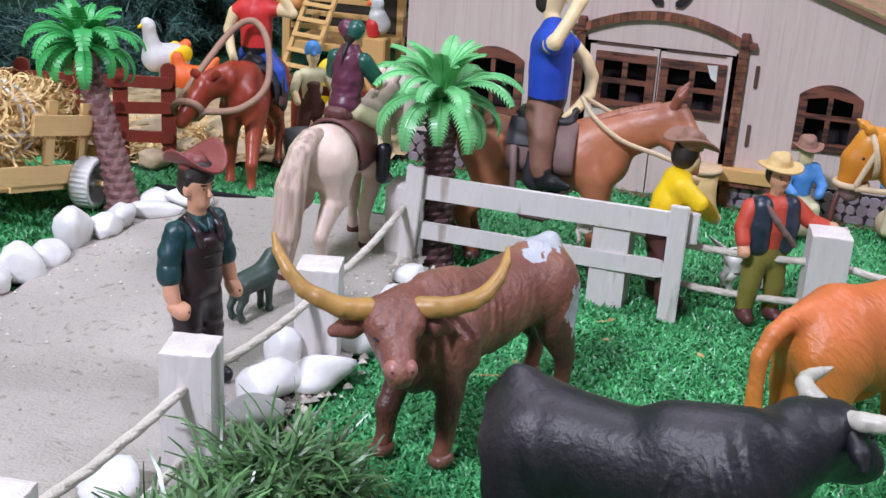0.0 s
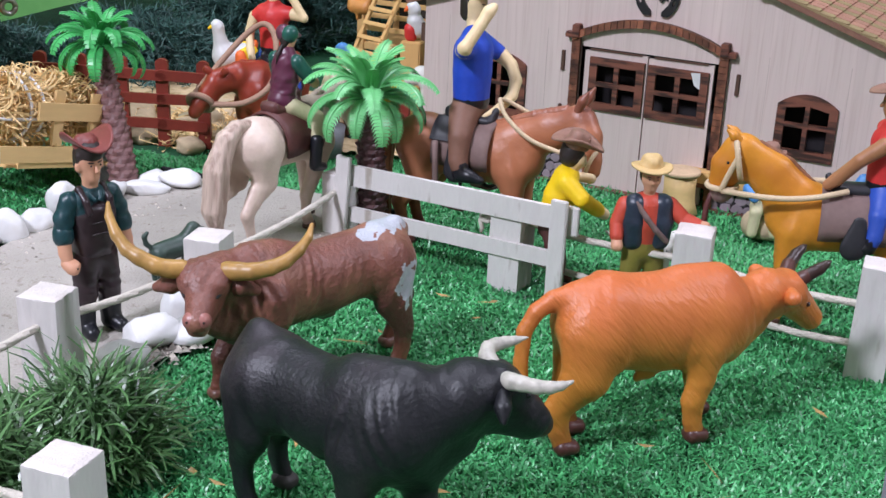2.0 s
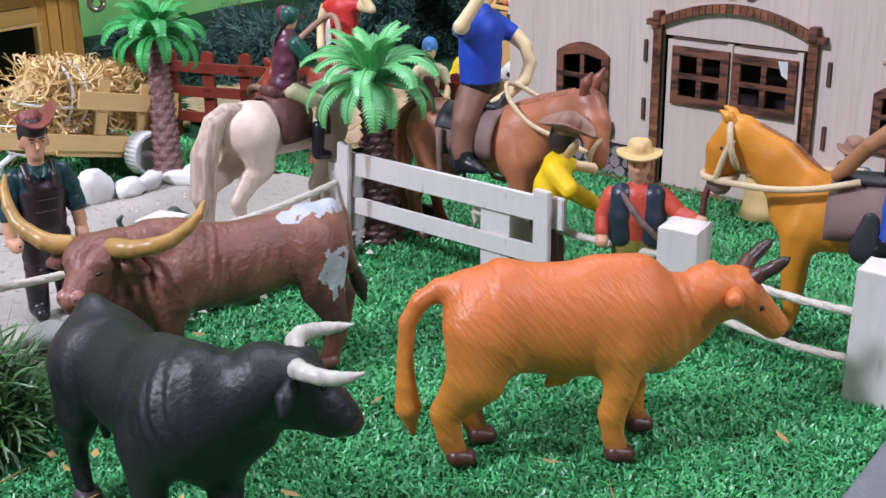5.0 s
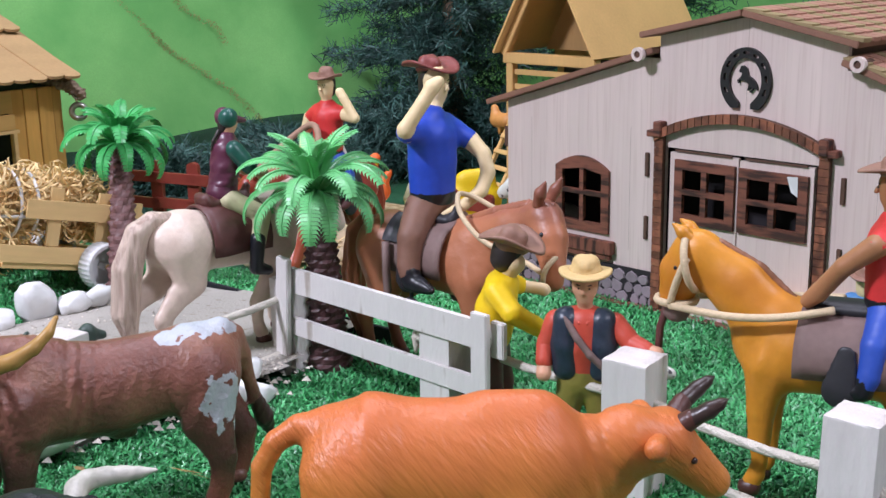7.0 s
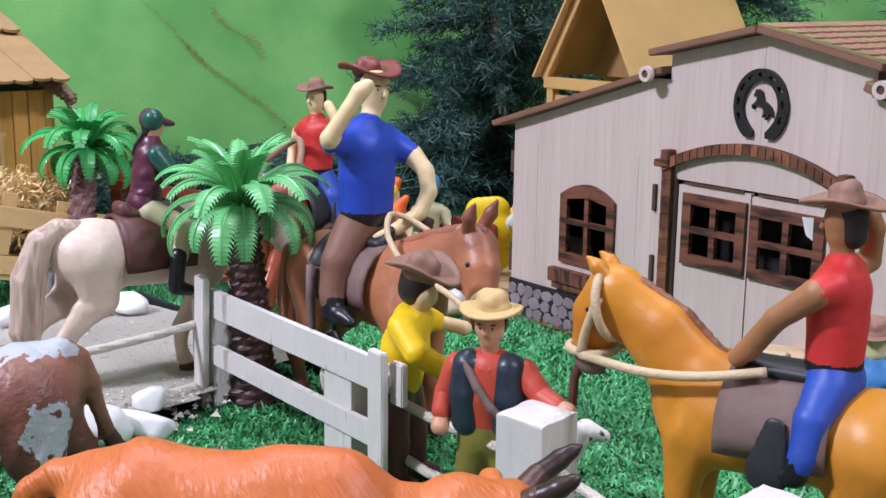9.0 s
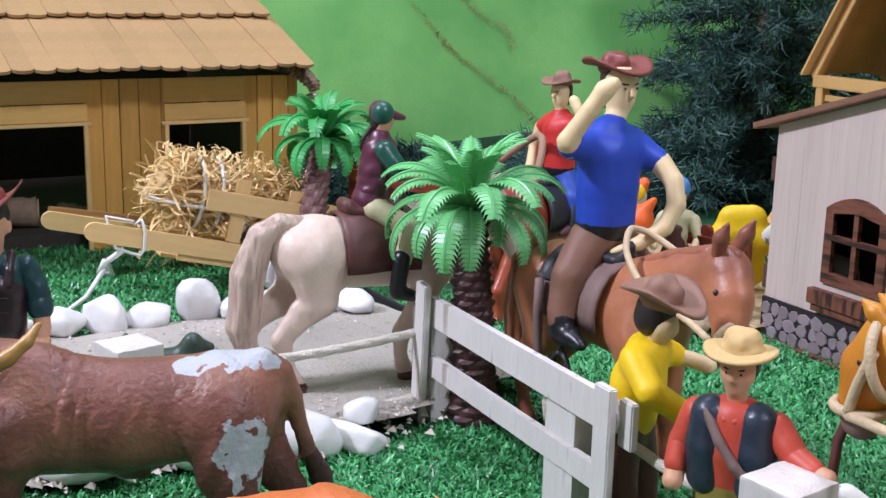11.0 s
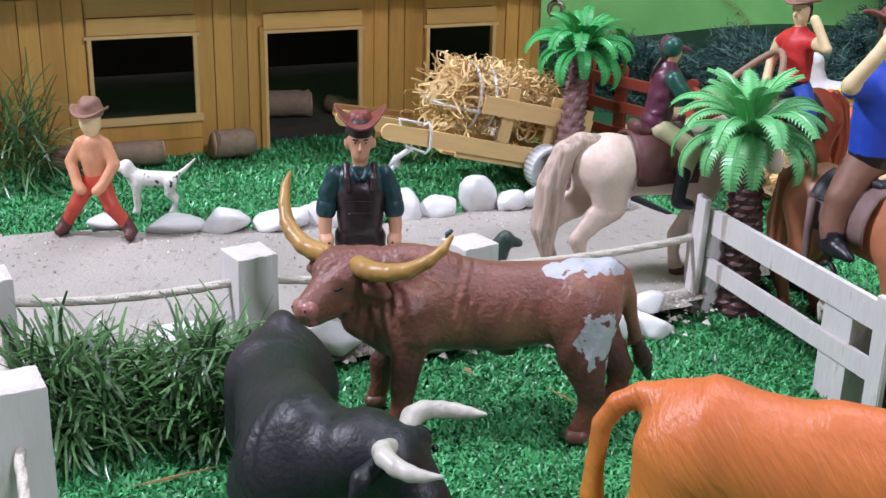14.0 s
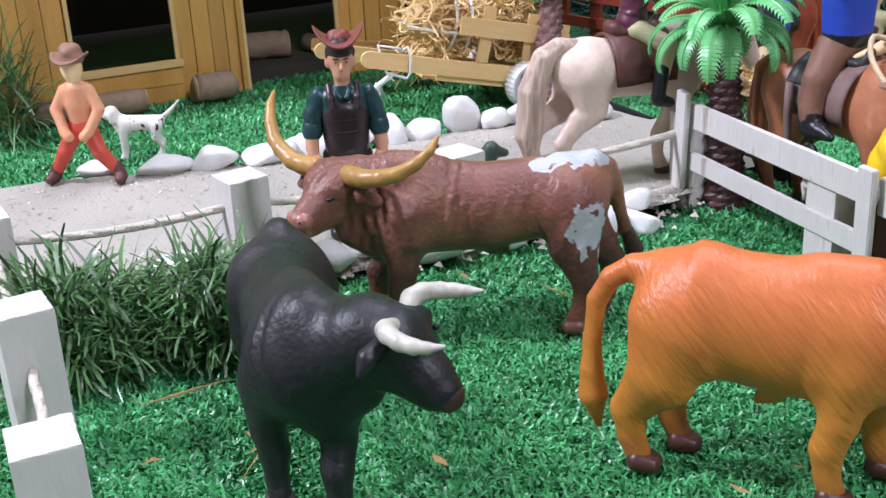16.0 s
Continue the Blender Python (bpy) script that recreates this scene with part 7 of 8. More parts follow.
small_beast("dark_dog", pose(-0.1590, 0.4130, path_z(-0.159, 0.413) + 0.0002, 0, 0, 66) @ Matrix.Scale(0.84, 4), "dog_green", "small dark green-black toy dog on the path", dog + [(-8, 0, 17, 5.6, 8, 0, 18.5, 6.0), (8, 0, 20, 5, 12, -1, 27, 4)] + limb((-12, 0, 20, 1.6), (-16, 0, 24, 1.5), (-17, 0, 28, 1.4), (-15, 0, 30, 1.2)))
small_beast("white_dog", pose(0.0325, 0.5215, 0.0, 0, 0, 27) @ Matrix.Scale(0.95, 4), "dog_white", "small white toy dog with dark spots behind the rope fence", dog + limb((-12, 0, 20, 1.7), (-17, 0, 24, 1.3), (-22, 0, 28, 0.8)))
small_beast("toy_rabbit", pose(-0.2015, 0.7083, -0.0200, 0, 0, 200) @ Matrix.Scale(0.95, 4), "white_plastic", "small white toy rabbit sitting by the barn",
            [(-3, 0, 6, 5, 1, 0, 9, 4), (3, 0, 14, 3.6, 4, 0, 14.5, 3.2)] + [q for s in (1, -1) for q in limb((2, s * 1.6, 17, 1.3), (0, s * 2.4, 25, 1.2))] + [(2, 2, 2, 1.8, 4, 2, 1.6, 1.5), (2, -2, 2, 1.8, 4, -2, 1.6, 1.5)], category="toy rabbit")
small_beast("yellow_beast", pose(-0.2380, 0.7740, -0.0205, 0, 0, 40) @ Matrix.Scale(1.05, 4), "yellow", "plain yellow clay lump of an animal behind the wooden fence",
            [(-6, 0, 30, 11, 6, 0, 30, 11, 0.6), (-5, 0, 40, 8, 5, 0, 41, 8, 0.6), (-6, 0, 14, 9, 6, 0, 14, 9, 0.55)] + [q for x in (-6, 6) for q in limb((x, 0, 12, 4), (x, 1, 2.4, 2.6))], category="clay animal")
small_beast("spotted_calf", pose(-0.1700, 0.7580, -0.0210, 0, 0, 184) @ Matrix.Scale(1.6, 4), "dog_white", "small white calf with dark spots near the barn corner",
            [(-10, 0, 20, 6, 8, 0, 21, 6), (8, 0, 25, 4.6, 14, 0, 30, 4), (14, 0, 30, 4, 19, 0, 27, 2.8)] + [q for x in (-9, 7) for s in (1, -1) for q in limb((x, s * 3.6, 16, 3), (x, s * 3.6, 2, 2))], category="toy calf")
small_beast("white_goose", pose(-0.3740, 0.7980, -0.0090, 0, 0, -130) @ Matrix.Scale(1.3, 4), "white_plastic", "white toy hen with yellow wings and orange tail behind the fence",
            [(-7, 0, 15, 8, 5, 0, 16, 8), (7, 0, 22, 5, 9, 0, 32, 3.4), (9, 0, 34, 3.8, 10, 0, 35, 3.4)] + [q for s in (1, -1) for q in limb((0, s * 3, 8, 2), (1, s * 3, 1, 1.6))], 2.2, 1.0,
            [("yellow", [(-9, 6, 18, 5, -2, 6.5, 16, 4, 0.5), (-9, -6, 18, 5, -2, -6.5, 16, 4, 0.5), (13, 0, 34, 1.4, 15, 0, 33, 0.8)]), ("orange_toy", [(-9, 0, 17, 6, -13, 0, 22, 3)])], "toy hen")
small_beast("brown_hen", pose(-0.3480, 0.7860, -0.0150, 0, 0, -160) @ Matrix.Scale(1.25, 4), "orange_toy", "orange-brown toy hen behind the wooden fence",
            [(-7, 0, 13, 7, 5, 0, 14, 7), (7, 0, 19, 4.4, 8, 0, 25, 3.4), (-9, 0, 18, 4, -14, 0, 24, 2)] + [q for s in (1, -1) for q in limb((0, s * 3, 8, 2), (1, s * 3, 1, 1.6))], 2.2, 1.0, category="toy hen")

# ---------------------------------------------------------------- hand cart with wood wool
cart = empty("hand_cart", pose(-0.3050, 0.4900, 0.0, 0, 0, 84), "pale craft-stick hand cart with bottle-cap wheels and wire handle", "cart")
CT = 13.0


def cs(name, x0, z0, l, w, y, ang, key="pale_stick", ends=(False, False), d=0.0018, parent=cart):
    vs, fs = plate(stick_outline(l, w, ends), (), d)
    return piece(name, vs, fs, key, parent, pose(x0, y, z0, 0, ang, 0))


for y in (-0.014, 0.034):
    cs("shaft", -0.064 if y < 0 else -0.076, 0.0378 if y < 0 else 0.0345, 0.112, 0.0088, y, CT, "pale_stick", (True, False))
    cs("top_rail", -0.008, 0.0490, 0.062, 0.0095, y - 0.002, CT)
    cs("upright", 0.004, 0.027, 0.030, 0.0068, y + 0.0005, CT - 90)
    cs("upright", 0.030, 0.020, 0.030, 0.0068, y + 0.0005, CT - 90)
    cs("upright", 0.048, 0.014, 0.028, 0.0068, y + 0.0005, CT - 90)
    cs("base_rail", -0.022, 0.0235, 0.075, 0.0065, y + 0.002, CT)
for i in range(5):
    vs, fs = box(0, 0.0098, -0.012, 0.033, 0, 0.0016, 0.0003)
    piece("floor_slat", vs, fs, "pale_stick", cart, pose(-0.03 + 0.0155 * i, 0, 0.0225 - 0.0036 * i, 0, CT, 0))
vs, fs = box(0, 0.0016, -0.014, 0.034, 0.0, 0.010, 0.0003)
piece("end_board", vs, fs, "pale_stick", cart, pose(0.054, 0, 0.026, 0, CT, 0))
piece("end_board", vs, fs, "pale_stick", cart, pose(0.052, 0, 0.013, 0, CT, 0))
for y in (-0.0175, 0.040):
    b = Build()
    prof = [(0.000, 0.0115), (0.0015, 0.0124), (0.009, 0.0124), (0.0102, 0.0118), (0.0102, 0.0100), (0.003, 0.0098), (0.003, 0.0018), (0.0085, 0.0017), (0.0085, 0.0002)]
    vs, fs, N = [], [], 60
    for j, (px, pr) in enumerate(prof):
        for s in range(N):
            a = 2 * math.pi * s / N
            rad = pr + (0.00035 if (s % 2 and 1 <= j <= 2) else 0)
            vs.append((rad * math.cos(a), -px, rad * math.sin(a)))
    for j in range(len(prof) - 1):
        for s in range(N):
            a0, a1 = j * N + s, j * N + (s + 1) % N
            fs.append((a0, a1, a1 + N, a0 + N))
    b.add(vs, fs, "white_plastic")
    part("wheel", b.mesh("wheel", False), cart, pose(0.0285, y + 0.004, 0.0122, 0, 0, 6), "white ribbed bottle-cap wheel")
piece("axle", *tube([(0.030, -0.0285, 0.0122), (0.030, 0.042, 0.0122)], 0.0014, 8), "pale_stick", cart)
b = Build()
b.tube([(-0.070, -0.0155, 0.0445), (-0.067, -0.017, 0.047), (-0.0655, -0.017, 0.0415), (-0.066, -0.0165, 0.033), (-0.068, -0.016, 0.030), (-0.0785, -0.014, 0.034), (-0.082, -0.0135, 0.049), (-0.070, -0.0155, 0.046)], 0.00085, "wire", 6)
b.tube([(-0.075, -0.014, 0.033), (-0.082, -0.010, 0.027), (-0.079, -0.006, 0.020), (-0.085, -0.008, 0.022), (-0.083, -0.012, 0.028)], 0.0016, "wire", 6)
b.tube([(-0.083, -0.010, 0.024), (-0.092, -0.012, 0.012), (-0.102, -0.014, 0.006), (-0.112, -0.012, 0.004)], 0.0011, "wire", 6)
part("handle", b.mesh("handle"), cart, pose(0.028, 0, -0.0055), "white plastic-coated wire handle")


def hay(name, m, sx, sy, sz, n, seed, label):
    rr = random.Random(seed)
    b = Build()
    vs, fs = [], []
    for i in range(n):
        u, w, t = rr.uniform(-1, 1), rr.uniform(-1, 1), rr.random() ** 0.5
        p = V((sx * u * t, sy * w * t, sz * rr.uniform(-0.9, 1.0) * math.sqrt(max(0.05, 1 - 0.7 * (u * u + w * w) * t * t))))
        d = V((rr.gauss(0, 1), rr.gauss(0, 1), rr.gauss(0, 0.6))).normalized()
        turn = V((rr.gauss(0, 1), rr.gauss(0, 1), rr.gauss(0, 1))).normalized()
        ang, wd, step = rr.uniform(-0.55, 0.55), rr.uniform(0.0006, 0.0013), rr.uniform(0.0022, 0.0034)
        k0, N = len(vs), 8
        side = d.cross(turn).normalized() * wd / 2
        for s in range(N + 1):
            vs += [p - side, p + side]
            p = p + d * step
            if abs(p.x) > sx * 1.25 or abs(p.y) > sy * 1.25 or abs(p.z) > sz * 1.2:
                d = (d - p.normalized() * 0.9).normalized()
            R = Matrix.Rotation(ang, 3, turn)
            d, side = R @ d, R @ side
        fs += [(k0 + 2 * s, k0 + 2 * s + 1, k0 + 2 * s + 3, k0 + 2 * s + 2) for s in range(N)]
    b.add(vs, fs, "hay")
    bale = empty(name, m, label, "hay bale" if name == "hay_bale" else "straw", "hay bales" if name == "hay_bale" else "")
    tagged(part("wood_wool", b.mesh("wood_wool", False), bale), kind="stuff")
    part("core", Build().blob([(-sx * 550, 0, 0, min(sy, sz) * 720, sx * 550, 0, 0, min(sy, sz) * 720)], "hay", 2, 1.4, carve=lambda X, Y, Z: 1.2 * np.sin(X * 0.5 + Y * 0.4) * np.sin(Z * 0.6 + Y * 0.3)).mesh("core"), bale)
    return bale


h1 = hay("hay_bale", pose(-0.3150, 0.4825, 0.0480, 0, 10, 84), 0.0185, 0.019, 0.0160, 850, 3, "tied bale of curly pale wood wool on the cart")
hay("hay_bale", pose(-0.3160, 0.5220, 0.0410, 0, 12, 84), 0.020, 0.019, 0.0150, 650, 4, "tied bale of curly pale wood wool on the cart")
turn_of = [2 * math.pi * i / 24 for i in range(25)]
for off in (0.0, 0.009):
    part("twine", Build().tube([(off, 0.0205 * math.cos(a), 0.0180 * math.sin(a)) for a in turn_of], 0.0009, "white_plastic", 6).mesh("twine"), h1, None, "white plastic twine")
part("twine", Build().tube([(0.022 * math.cos(a), 0.0205 * math.sin(a), -0.004) for a in turn_of], 0.0009, "white_plastic", 6).mesh("twine"), h1, None, "white plastic twine")
for hx, hy in ((-0.345, 0.700), (-0.285, 0.715), (-0.31, 0.675)):
    hay("straw_litter", pose(hx, hy, ground_z(hx, hy) + 0.004, 0, 0, 30), 0.04, 0.028, 0.006, 260, 7, "pale straw litter lying behind the red fence")
hay("hay_heap", pose(-0.365, 0.52, 0.012, 0, 0, 80), 0.05, 0.016, 0.010, 300, 6, "loose wood wool heaped behind the cart")
thing("wooden_trough", Build().box(-0.024, 0.024, -0.008, 0.008, 0, 0.0016, "gable", 0.0004).box(-0.024, 0.024, -0.0098, -0.0081, 0, 0.007, "gable", 0.0004).box(-0.024, 0.024, 0.0081, 0.0098, 0, 0.007, "gable", 0.0004).mesh("wooden_trough", False), pose(-0.372, 0.452, 0.022, 0, 10, 84), "brown wooden trough behind the cart shafts", "trough")

# ---------------------------------------------------------------- red toy fence
def red_fence(m, length, label):
    f = empty("red_fence", m, label, "fence", "red-brown toy fences")
    n = int(length / 0.026)
    for i in range(n + 1):
        vs, fs = plate([(-0.0042, -0.004), (0.0042, -0.004), (0.0042, 0.053)] + [(0.0042 * math.cos(math.pi * q / 6), 0.053 + 0.003 * math.sin(math.pi * q / 6)) for q in range(1, 6)] + [(-0.0042, 0.053)], (), 0.0032)
        piece("post", vs, fs, "red_fence", f, pose(i * length / n, 0, 0))
    for z in (0.012, 0.029, 0.0455):
        for i in range(n):
            vs, fs = plate(stick_outline(length / n + 0.007, 0.0068, (True, True)), (), 0.0024)
            piece("rail", vs, fs, "red_fence", f, pose(i * length / n - 0.0035, -0.0028, z, 0, random.uniform(-1.5, 1.5), 0))
    return f


red_fence(pose(-0.412, 0.622, -0.014, 0, 0, 17), 0.112, "red-brown plastic rail fence behind the palm")
red_fence(pose(-0.252, 0.7340, -0.022, 0, 0, -4) @ Matrix.Scale(0.86, 4), 0.070, "dark red rail fence running up to the barn")

# ---------------------------------------------------------------- chicken coop tower
coop = empty("chicken_coop", pose(-0.333, 0.938, -0.022, 0, 0, -2) @ Matrix.Diagonal((0.78, 0.9, 0.92, 1)), "tall pale plywood chicken coop with steep roof and ladder", "coop")
for x in (0.002, 0.100):
    for y in (0.0, 0.075):
        piece("post", *box(x - 0.004, x + 0.004, y - 0.004, y + 0.004, 0, 0.112, 0.0005), "coop", coop)
for y in (0.0, 0.075):
    piece("beam", *box(-0.006, 0.108, y - 0.0045, y + 0.0045, 0.112, 0.121, 0.0006), "coop", coop)
    piece("beam", *box(0.0065, 0.0955, y - 0.003, y + 0.003, 0.022, 0.029, 0.0006), "coop", coop)
    for s in (-1, 1):
        l = math.hypot(0.056, 0.088)
        piece("rafter", *box(0, l, y - 0.004, y + 0.004, -0.0035, 0.0035, 0.0005), "coop", coop, pose(0.051 + s * 0.058, 0, 0.119, 0, -math.degrees(math.atan2(0.088, -s * 0.056)), 0))
for s in (-1, 1):
    l = math.hypot(0.06, 0.094)
    piece("roof", *box(0, l, -0.012, 0.16, 0, 0.002), "coop", coop, pose(0.051 + s * 0.062, 0, 0.119 + 0.0015, 0, -math.degrees(math.atan2(0.094, -s * 0.06)), 0))
piece("gable_panel", [(0.006, 0.045, 0.121), (0.096, 0.045, 0.121), (0.051, 0.045, 0.196)], [(0, 1, 2)], "gable", coop)
piece("floor_board", *box(0.0, 0.102, 0.004, 0.071, 0.0235, 0.0265), "coop", coop)
piece("back_panel", *box(0.0065, 0.0955, 0.0715, 0.0735, 0.0295, 0.1115), "interior", coop)
for i in range(6):
    piece("slat", *box(0.0065, 0.0955, -0.0015, 0.0015, 0.040 + 0.0125 * i, 0.0445 + 0.0125 * i, 0.0003), "coop", coop)
ladder = empty("ladder", pose(-0.3154, 0.8650, -0.0215, -30, 0, -20), "small pale wooden ladder leaning on the coop", "ladder")
for x in (0, 0.026):
    piece("stile", *box(x - 0.0018, x + 0.0018, -0.0015, 0.0015, 0, 0.09, 0.0003), "coop", ladder)
for i in range(7):
    piece("rung", *box(-0.001, 0.027, -0.0028, -0.0012, 0.008 + 0.0125 * i, 0.0115 + 0.0125 * i, 0.0003), "coop", ladder)
small_beast("tan_hen", pose(-0.3205, 0.9100, 0.0284, 0, 0, 170), "hen", "tan toy hen perched on the coop", [(-7, 0, 11, 6, 5, 0, 11, 6), (7, 0, 16, 4, 8, 0, 20, 3), (-9, 0, 15, 3.6, -13, 0, 20, 2), (0, 2, 5, 1.6, 0, 2, 1, 1.4), (0, -2, 5, 1.6, 0, -2, 1, 1.4)], 2, 1.0, category="toy hen")
small_beast("white_parrot", pose(-0.2181, 0.8000, 0.0363, 0, 0, -140) @ Matrix.Scale(0.95, 4), "white_plastic", "white toy bird with orange beak and pink breast beside the coop",
            [(-3, 0, 14, 7, 0, 0, 20, 6.5), (1, 0, 29, 5.4, 2, 0, 31, 5)], 2, 1.0, [("orange_toy", [(6, 0, 30, 2.4, 8.5, 0, 28, 1.0)]), ("red", [(3, 0, 14, 5.5, 3, 0, 9, 5)])], "toy bird")
thing("bird_perch", Build().box(-0.008, 0.008, -0.008, 0.008, -0.0593, 0.005, "coop", 0.0008).mesh("bird_perch", False), pose(-0.2181, 0.8000, 0.0363), "pale wooden stump under the toy bird", "post")
small_beast("tiny_roof_figure", pose(-0.4345, 0.3055, 0.1085, 0, 0, -20) @ Matrix.Scale(0.85, 4), "white_plastic", "tiny white toy cat with an orange cone hat on the roof", [(-4, 0, 6, 2.2, 3, 0, 6.4, 2.2), (4, 0, 10, 2.6, 5, 0, 10.5, 2.4)] + [q for x in (-4, 3) for s in (1, -1) for q in limb((x, s * 1.3, 5, 1.3), (x, s * 1.3, 0, 1.1))], 1, 0.6,
            [("orange_toy", limb((4.2, 0, 12, 2.0), (4.4, 0, 21, 0.5)))], "toy cat")
thing("metal_bucket", Build().tube([(0, 0, 0), (0, 0, 0.02), (0, 0, 0.0205), (0, 0, 0.004)], [0.011, 0.0135, 0.0122, 0.0095], "grey_edge", 20).mesh("metal_bucket"), pose(-0.232, 0.690, -0.0200), "small grey metal bucket on the turf", "bucket")
for i, (x, y, s) in enumerate([(-0.36, 0.66, 0.016), (-0.33, 0.69, 0.02), (-0.3, 0.67, 0.014), (-0.29, 0.71, 0.017), (-0.27, 0.69, 0.012), (-0.34, 0.73, 0.016), (-0.39, 0.69, 0.018), (-0.20, 0.70, 0.012), (-0.25, 0.76, 0.014), (-0.41, 0.65, 0.013), (-0.31, 0.645, 0.01)]):
    bm = bmesh.new()
    bmesh.ops.create_icosphere(bm, subdivisions=3, radius=1)
    for v in bm.verts:
        v.co = v.co * s * (1 + 0.35 * noise.noise(v.co * 1.3 + V((i * 7, 0, 0)))) * 1.0
        v.co.z *= 0.6
    bm.verts.index_update()
    b = Build().add([tuple(v.co) for v in bm.verts], [[v.index for v in f.verts] for f in bm.faces], "rock")
    bm.free()
    thing("beige_rock", b.mesh("beige_rock"), pose(x, y, ground_z(x, y) + s * 0.3), "rough beige rock behind the red fence", "rock", "rocks behind the fence")

sign = empty("wooden_stand", pose(0.1600, 0.7700, -0.0210, 0, 0, 10), "plain pale wooden frame standing beside the barn", "frame")
for x in (0.0, 0.034):
    piece("post", *box(x - 0.002, x + 0.002, -0.002, 0.002, 0, 0.094, 0.0004), "coop", sign)
for z in (0.05, 0.088):
    piece("rail", *box(0.0022, 0.0318, -0.0016, 0.0016, z, z + 0.005, 0.0003), "coop", sign)
piece("panel", *box(0.0022, 0.0318, -0.0006, 0.0006, 0.0552, 0.0878), "barn_wall", sign)
small_beast("spotted_cow", pose(0.1900, 0.7450, -0.0210, 0, 0, -150) @ Matrix.Scale(1.75, 4), "dog_white", "white toy cow with black spots beside the barn",
            [(-11, 0, 21, 7, 9, 0, 22, 7), (8, 0, 25, 5, 14, 0, 30, 4.2), (14, 0, 30, 4.2, 19, 0, 27, 3)] + [q for x in (-9, 7) for s in (1, -1) for q in limb((x, s * 3.6, 16, 3.2), (x, s * 3.6, 2, 2.1))], category="toy cow")

# ---------------------------------------------------------------- hill and dark pines
LINE = [V((-0.70, 0.05)), V((-0.635, 0.70)), V((-0.545, 1.0)), V((-0.38, 1.26)), V((-0.05, 1.42)), V((0.75, 1.5))]
vs, fs, NY = [], [], 22
walkline = []
for a_, b_ in zip(LINE, LINE[1:]):
    n = max(4, int((b_ - a_).length / 0.03))
    walkline += [a_.lerp(b_, i / n) for i in range(n)]
walkline.append(LINE[-1])
for _ in range(6):
    walkline = [walkline[0]] + [(p + 2 * q + r) / 4 for p, q, r in zip(walkline, walkline[1:], walkline[2:])] + [walkline[-1]]
for j in range(NY + 1):
    for i, p in enumerate(walkline):
        t = (walkline[min(i + 1, len(walkline) - 1)] - walkline[max(i - 1, 0)]).normalized()
        out = V((-t.y, t.x))
        h = 0.55 * j / NY
        o = p + out * (0.12 * h + 0.02 * noise.noise(V((p.x * 4, p.y * 4, h * 4))))
        vs.append((o.x, o.y, 0.018 + h + 0.006 * math.sin(i * 0.5) * (1 - j / NY)))
NX = len(walkline) - 1
for j in range(NY):
    for i in range(NX):
        a = j * (NX + 1) + i
        fs.append((a, a + 1, a + NX + 2, a + NX + 1))
hill = thing("hill", Build().add(vs, fs, "hill").mesh("hill"), Matrix(), "bright green felt hillside hung behind the farm", "hill", kind="structure")


def trail(y0, h0, y1, h1, seed, n=800):
    """A worn earthy streak down the felt."""
    rr, b = random.Random(seed), Build()
    for i in range(n):
        t = rr.random()
        wob = 0.004 * math.sin(t * 9 + seed)
        y, h = y0 + (y1 - y0) * t + rr.gauss(0, 0.0016) + wob, h0 + (h1 - h0) * t + rr.gauss(0, 0.0014)
        x = np.interp(y, [0.05, 0.7, 1.0, 1.26], [-0.70, -0.635, -0.545, -0.38]) - 0.12 * h + 0.010 + rr.uniform(-0.0012, 0)
        s = rr.uniform(0.0003, 0.0009)
        b.add([(x + rr.uniform(-0.0003, 0.0003), y + s * u, 0.018 + h + s * w) for u, w in ((1, 0.2), (0.1, 0.9), (-1, rr.uniform(-0.3, 0.3)), (-0.2, -0.8))], [(0, 1, 2, 3)], "hill_mark")
    thing("earth_trail", b.mesh("earth_trail", False), Matrix(), "brown earthy streak worn into the green felt", "trail", kind="stuff")


trail(0.762, 0.120, 0.885, 0.004, 1)
trail(0.818, 0.116, 0.865, 0.074, 2, 260)

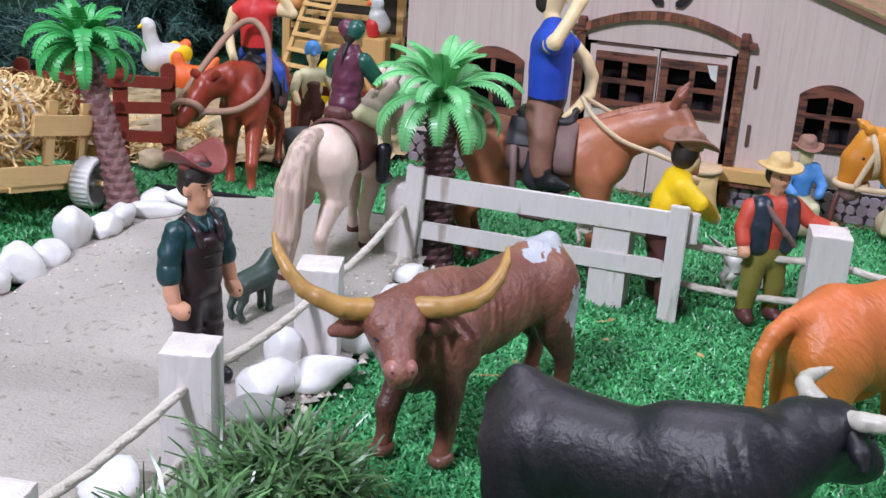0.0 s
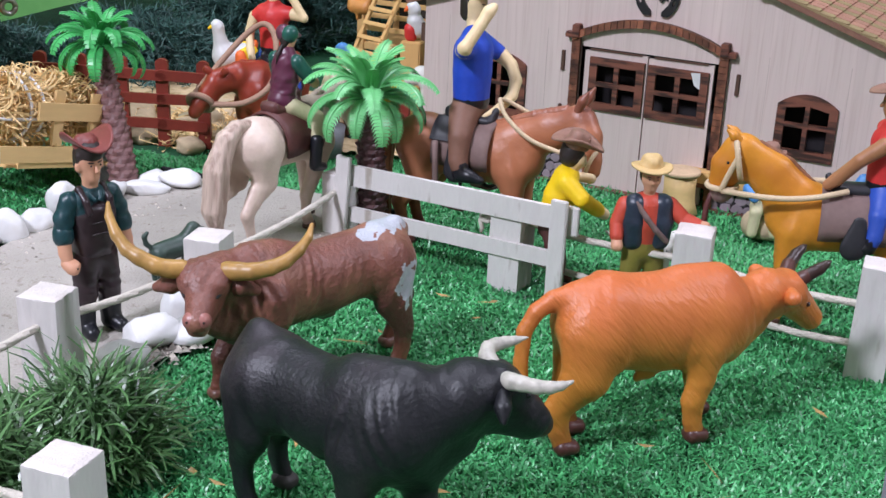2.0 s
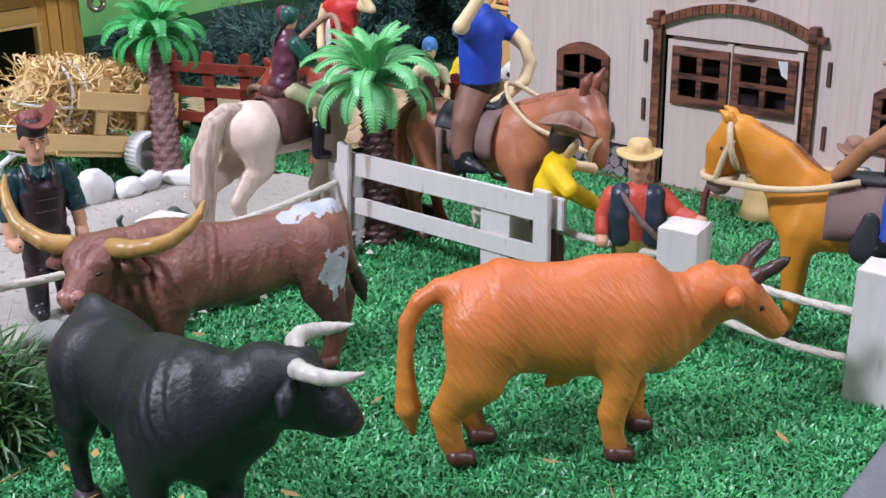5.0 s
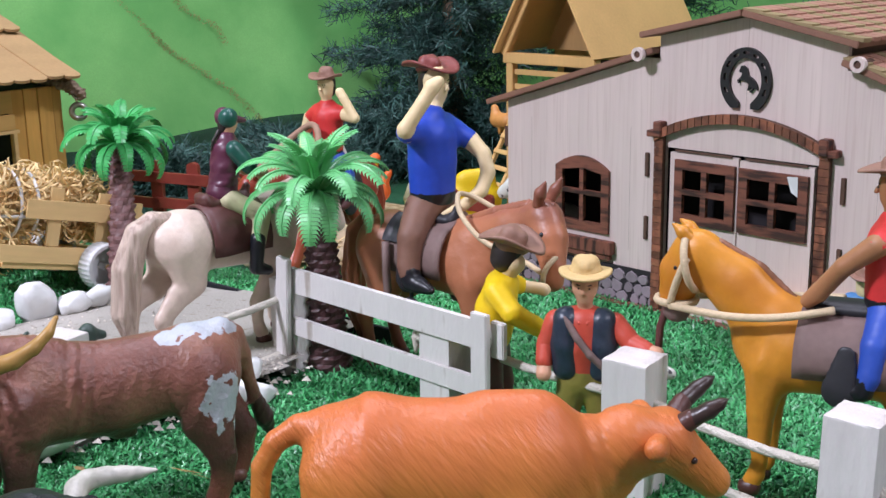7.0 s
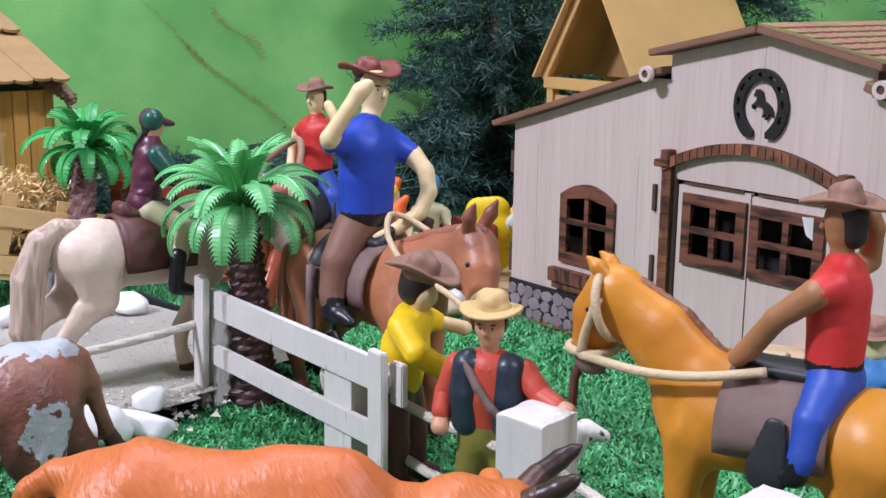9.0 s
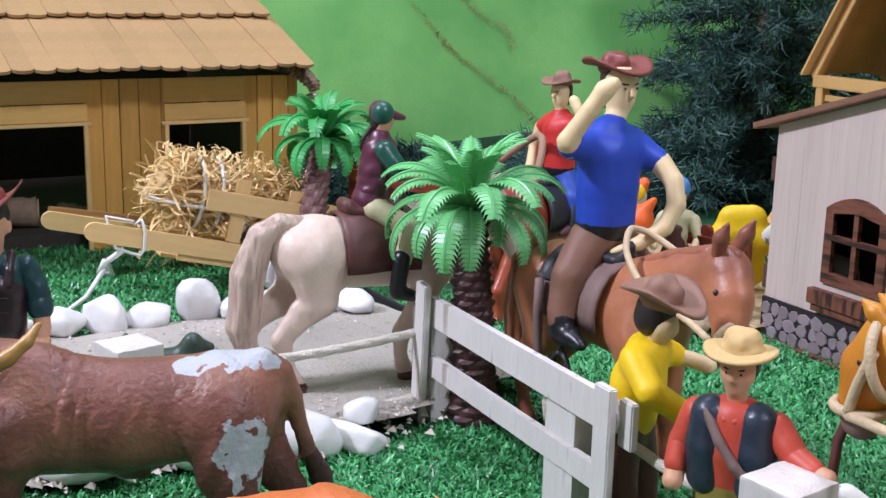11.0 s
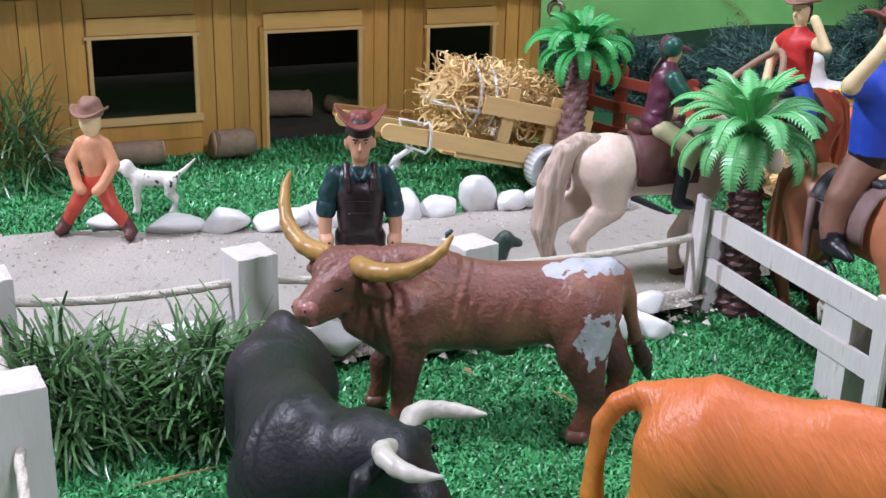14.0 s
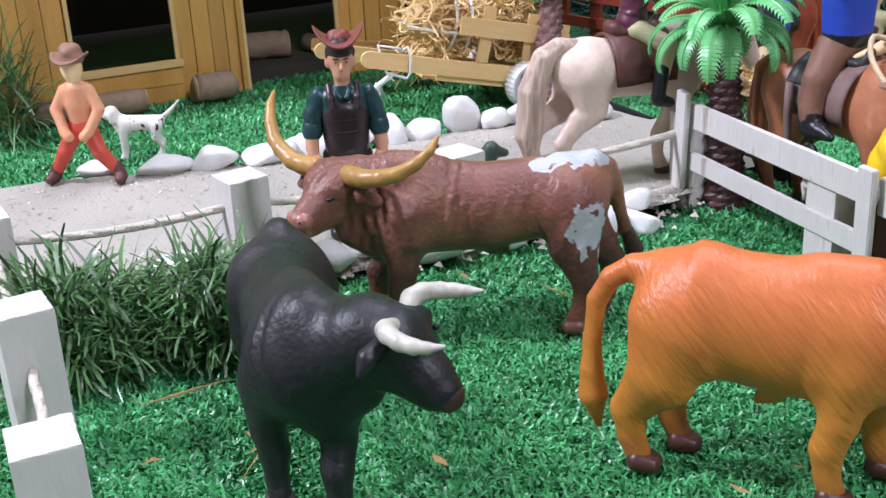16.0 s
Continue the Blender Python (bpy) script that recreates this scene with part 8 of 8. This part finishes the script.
def pine(x, y, z, h, r, n, seed):
    """A dark artificial conifer: trunk, drooping twigs and very many needles."""
    rr = np.random.default_rng(seed)
    p = empty("pine_tree", pose(x, y, z), "dark green artificial pine with dense needles", "pine tree", "pines behind the farm")
    b = Build()
    b.tube([(0, 0, 0), (0, 0, h * 0.5), (0, 0, h)], [0.012, 0.008, 0.002], "log", 8)
    part("trunk", b.mesh("trunk"), p)
    twigs = 150
    n = n * 3
    pts, dirs = [], []
    for i in range(twigs):
        t = rr.uniform(0.03, 1.0)
        a = rr.uniform(0, 2 * np.pi)
        l = r * (1 - 0.55 * t) * rr.uniform(0.55, 1.1)
        d = np.array([math.cos(a), math.sin(a), rr.uniform(-0.35, 0.35)])
        for q in np.linspace(0.15, 1, 9):
            pts.append(np.array([0, 0, t * h]) + d * l * q + np.array([0, 0, -0.1 * l * q * q]))
            dirs.append(d)
    pts, dirs = np.array(pts), np.array(dirs)
    pick = rr.integers(0, len(pts), n)
    P0 = pts[pick] + rr.normal(0, 0.004, (n, 3))
    D = dirs[pick] * 0.7 + rr.normal(0, 0.75, (n, 3))
    D /= np.linalg.norm(D, axis=1)[:, None]
    S = np.cross(D, rr.normal(0, 1, (n, 3)))
    S *= (0.00055 / np.linalg.norm(S, axis=1))[:, None]
    T = P0 + D * rr.uniform(0.005, 0.013, n)[:, None]
    v = np.stack([P0 - S, P0 + S, T + S * 0.4, T - S * 0.4], 1).reshape(-1, 3)
    me = bpy.data.meshes.new("crown")
    me.from_pydata(v, [], (4 * np.arange(n)[:, None] + np.arange(4)).tolist())
    me.materials.append(MAT["pine"])
    part("crown", me, p)
    return p


pine(-0.445, 1.000, -0.03, 0.36, 0.135, 21000, 1)
pine(-0.31, 1.13, -0.03, 0.34, 0.11, 9000, 2)
pine(-0.52, 0.86, -0.03, 0.045, 0.085, 6000, 3)
pine(-0.56, 0.76, -0.03, 0.04, 0.08, 6000, 4)
pine(-0.08, 1.08, -0.03, 0.26, 0.11, 7000, 5)
pine(0.28, 0.99, -0.03, 0.25, 0.12, 11000, 6)
pine(0.240, 0.87, -0.03, 0.15, 0.07, 7000, 10)
pine(-0.46, 0.83, -0.03, 0.045, 0.085, 6000, 7)
pine(-0.46, 0.95, -0.03, 0.07, 0.09, 7000, 8)
pine(-0.57, 0.66, -0.03, 0.035, 0.07, 5000, 9)
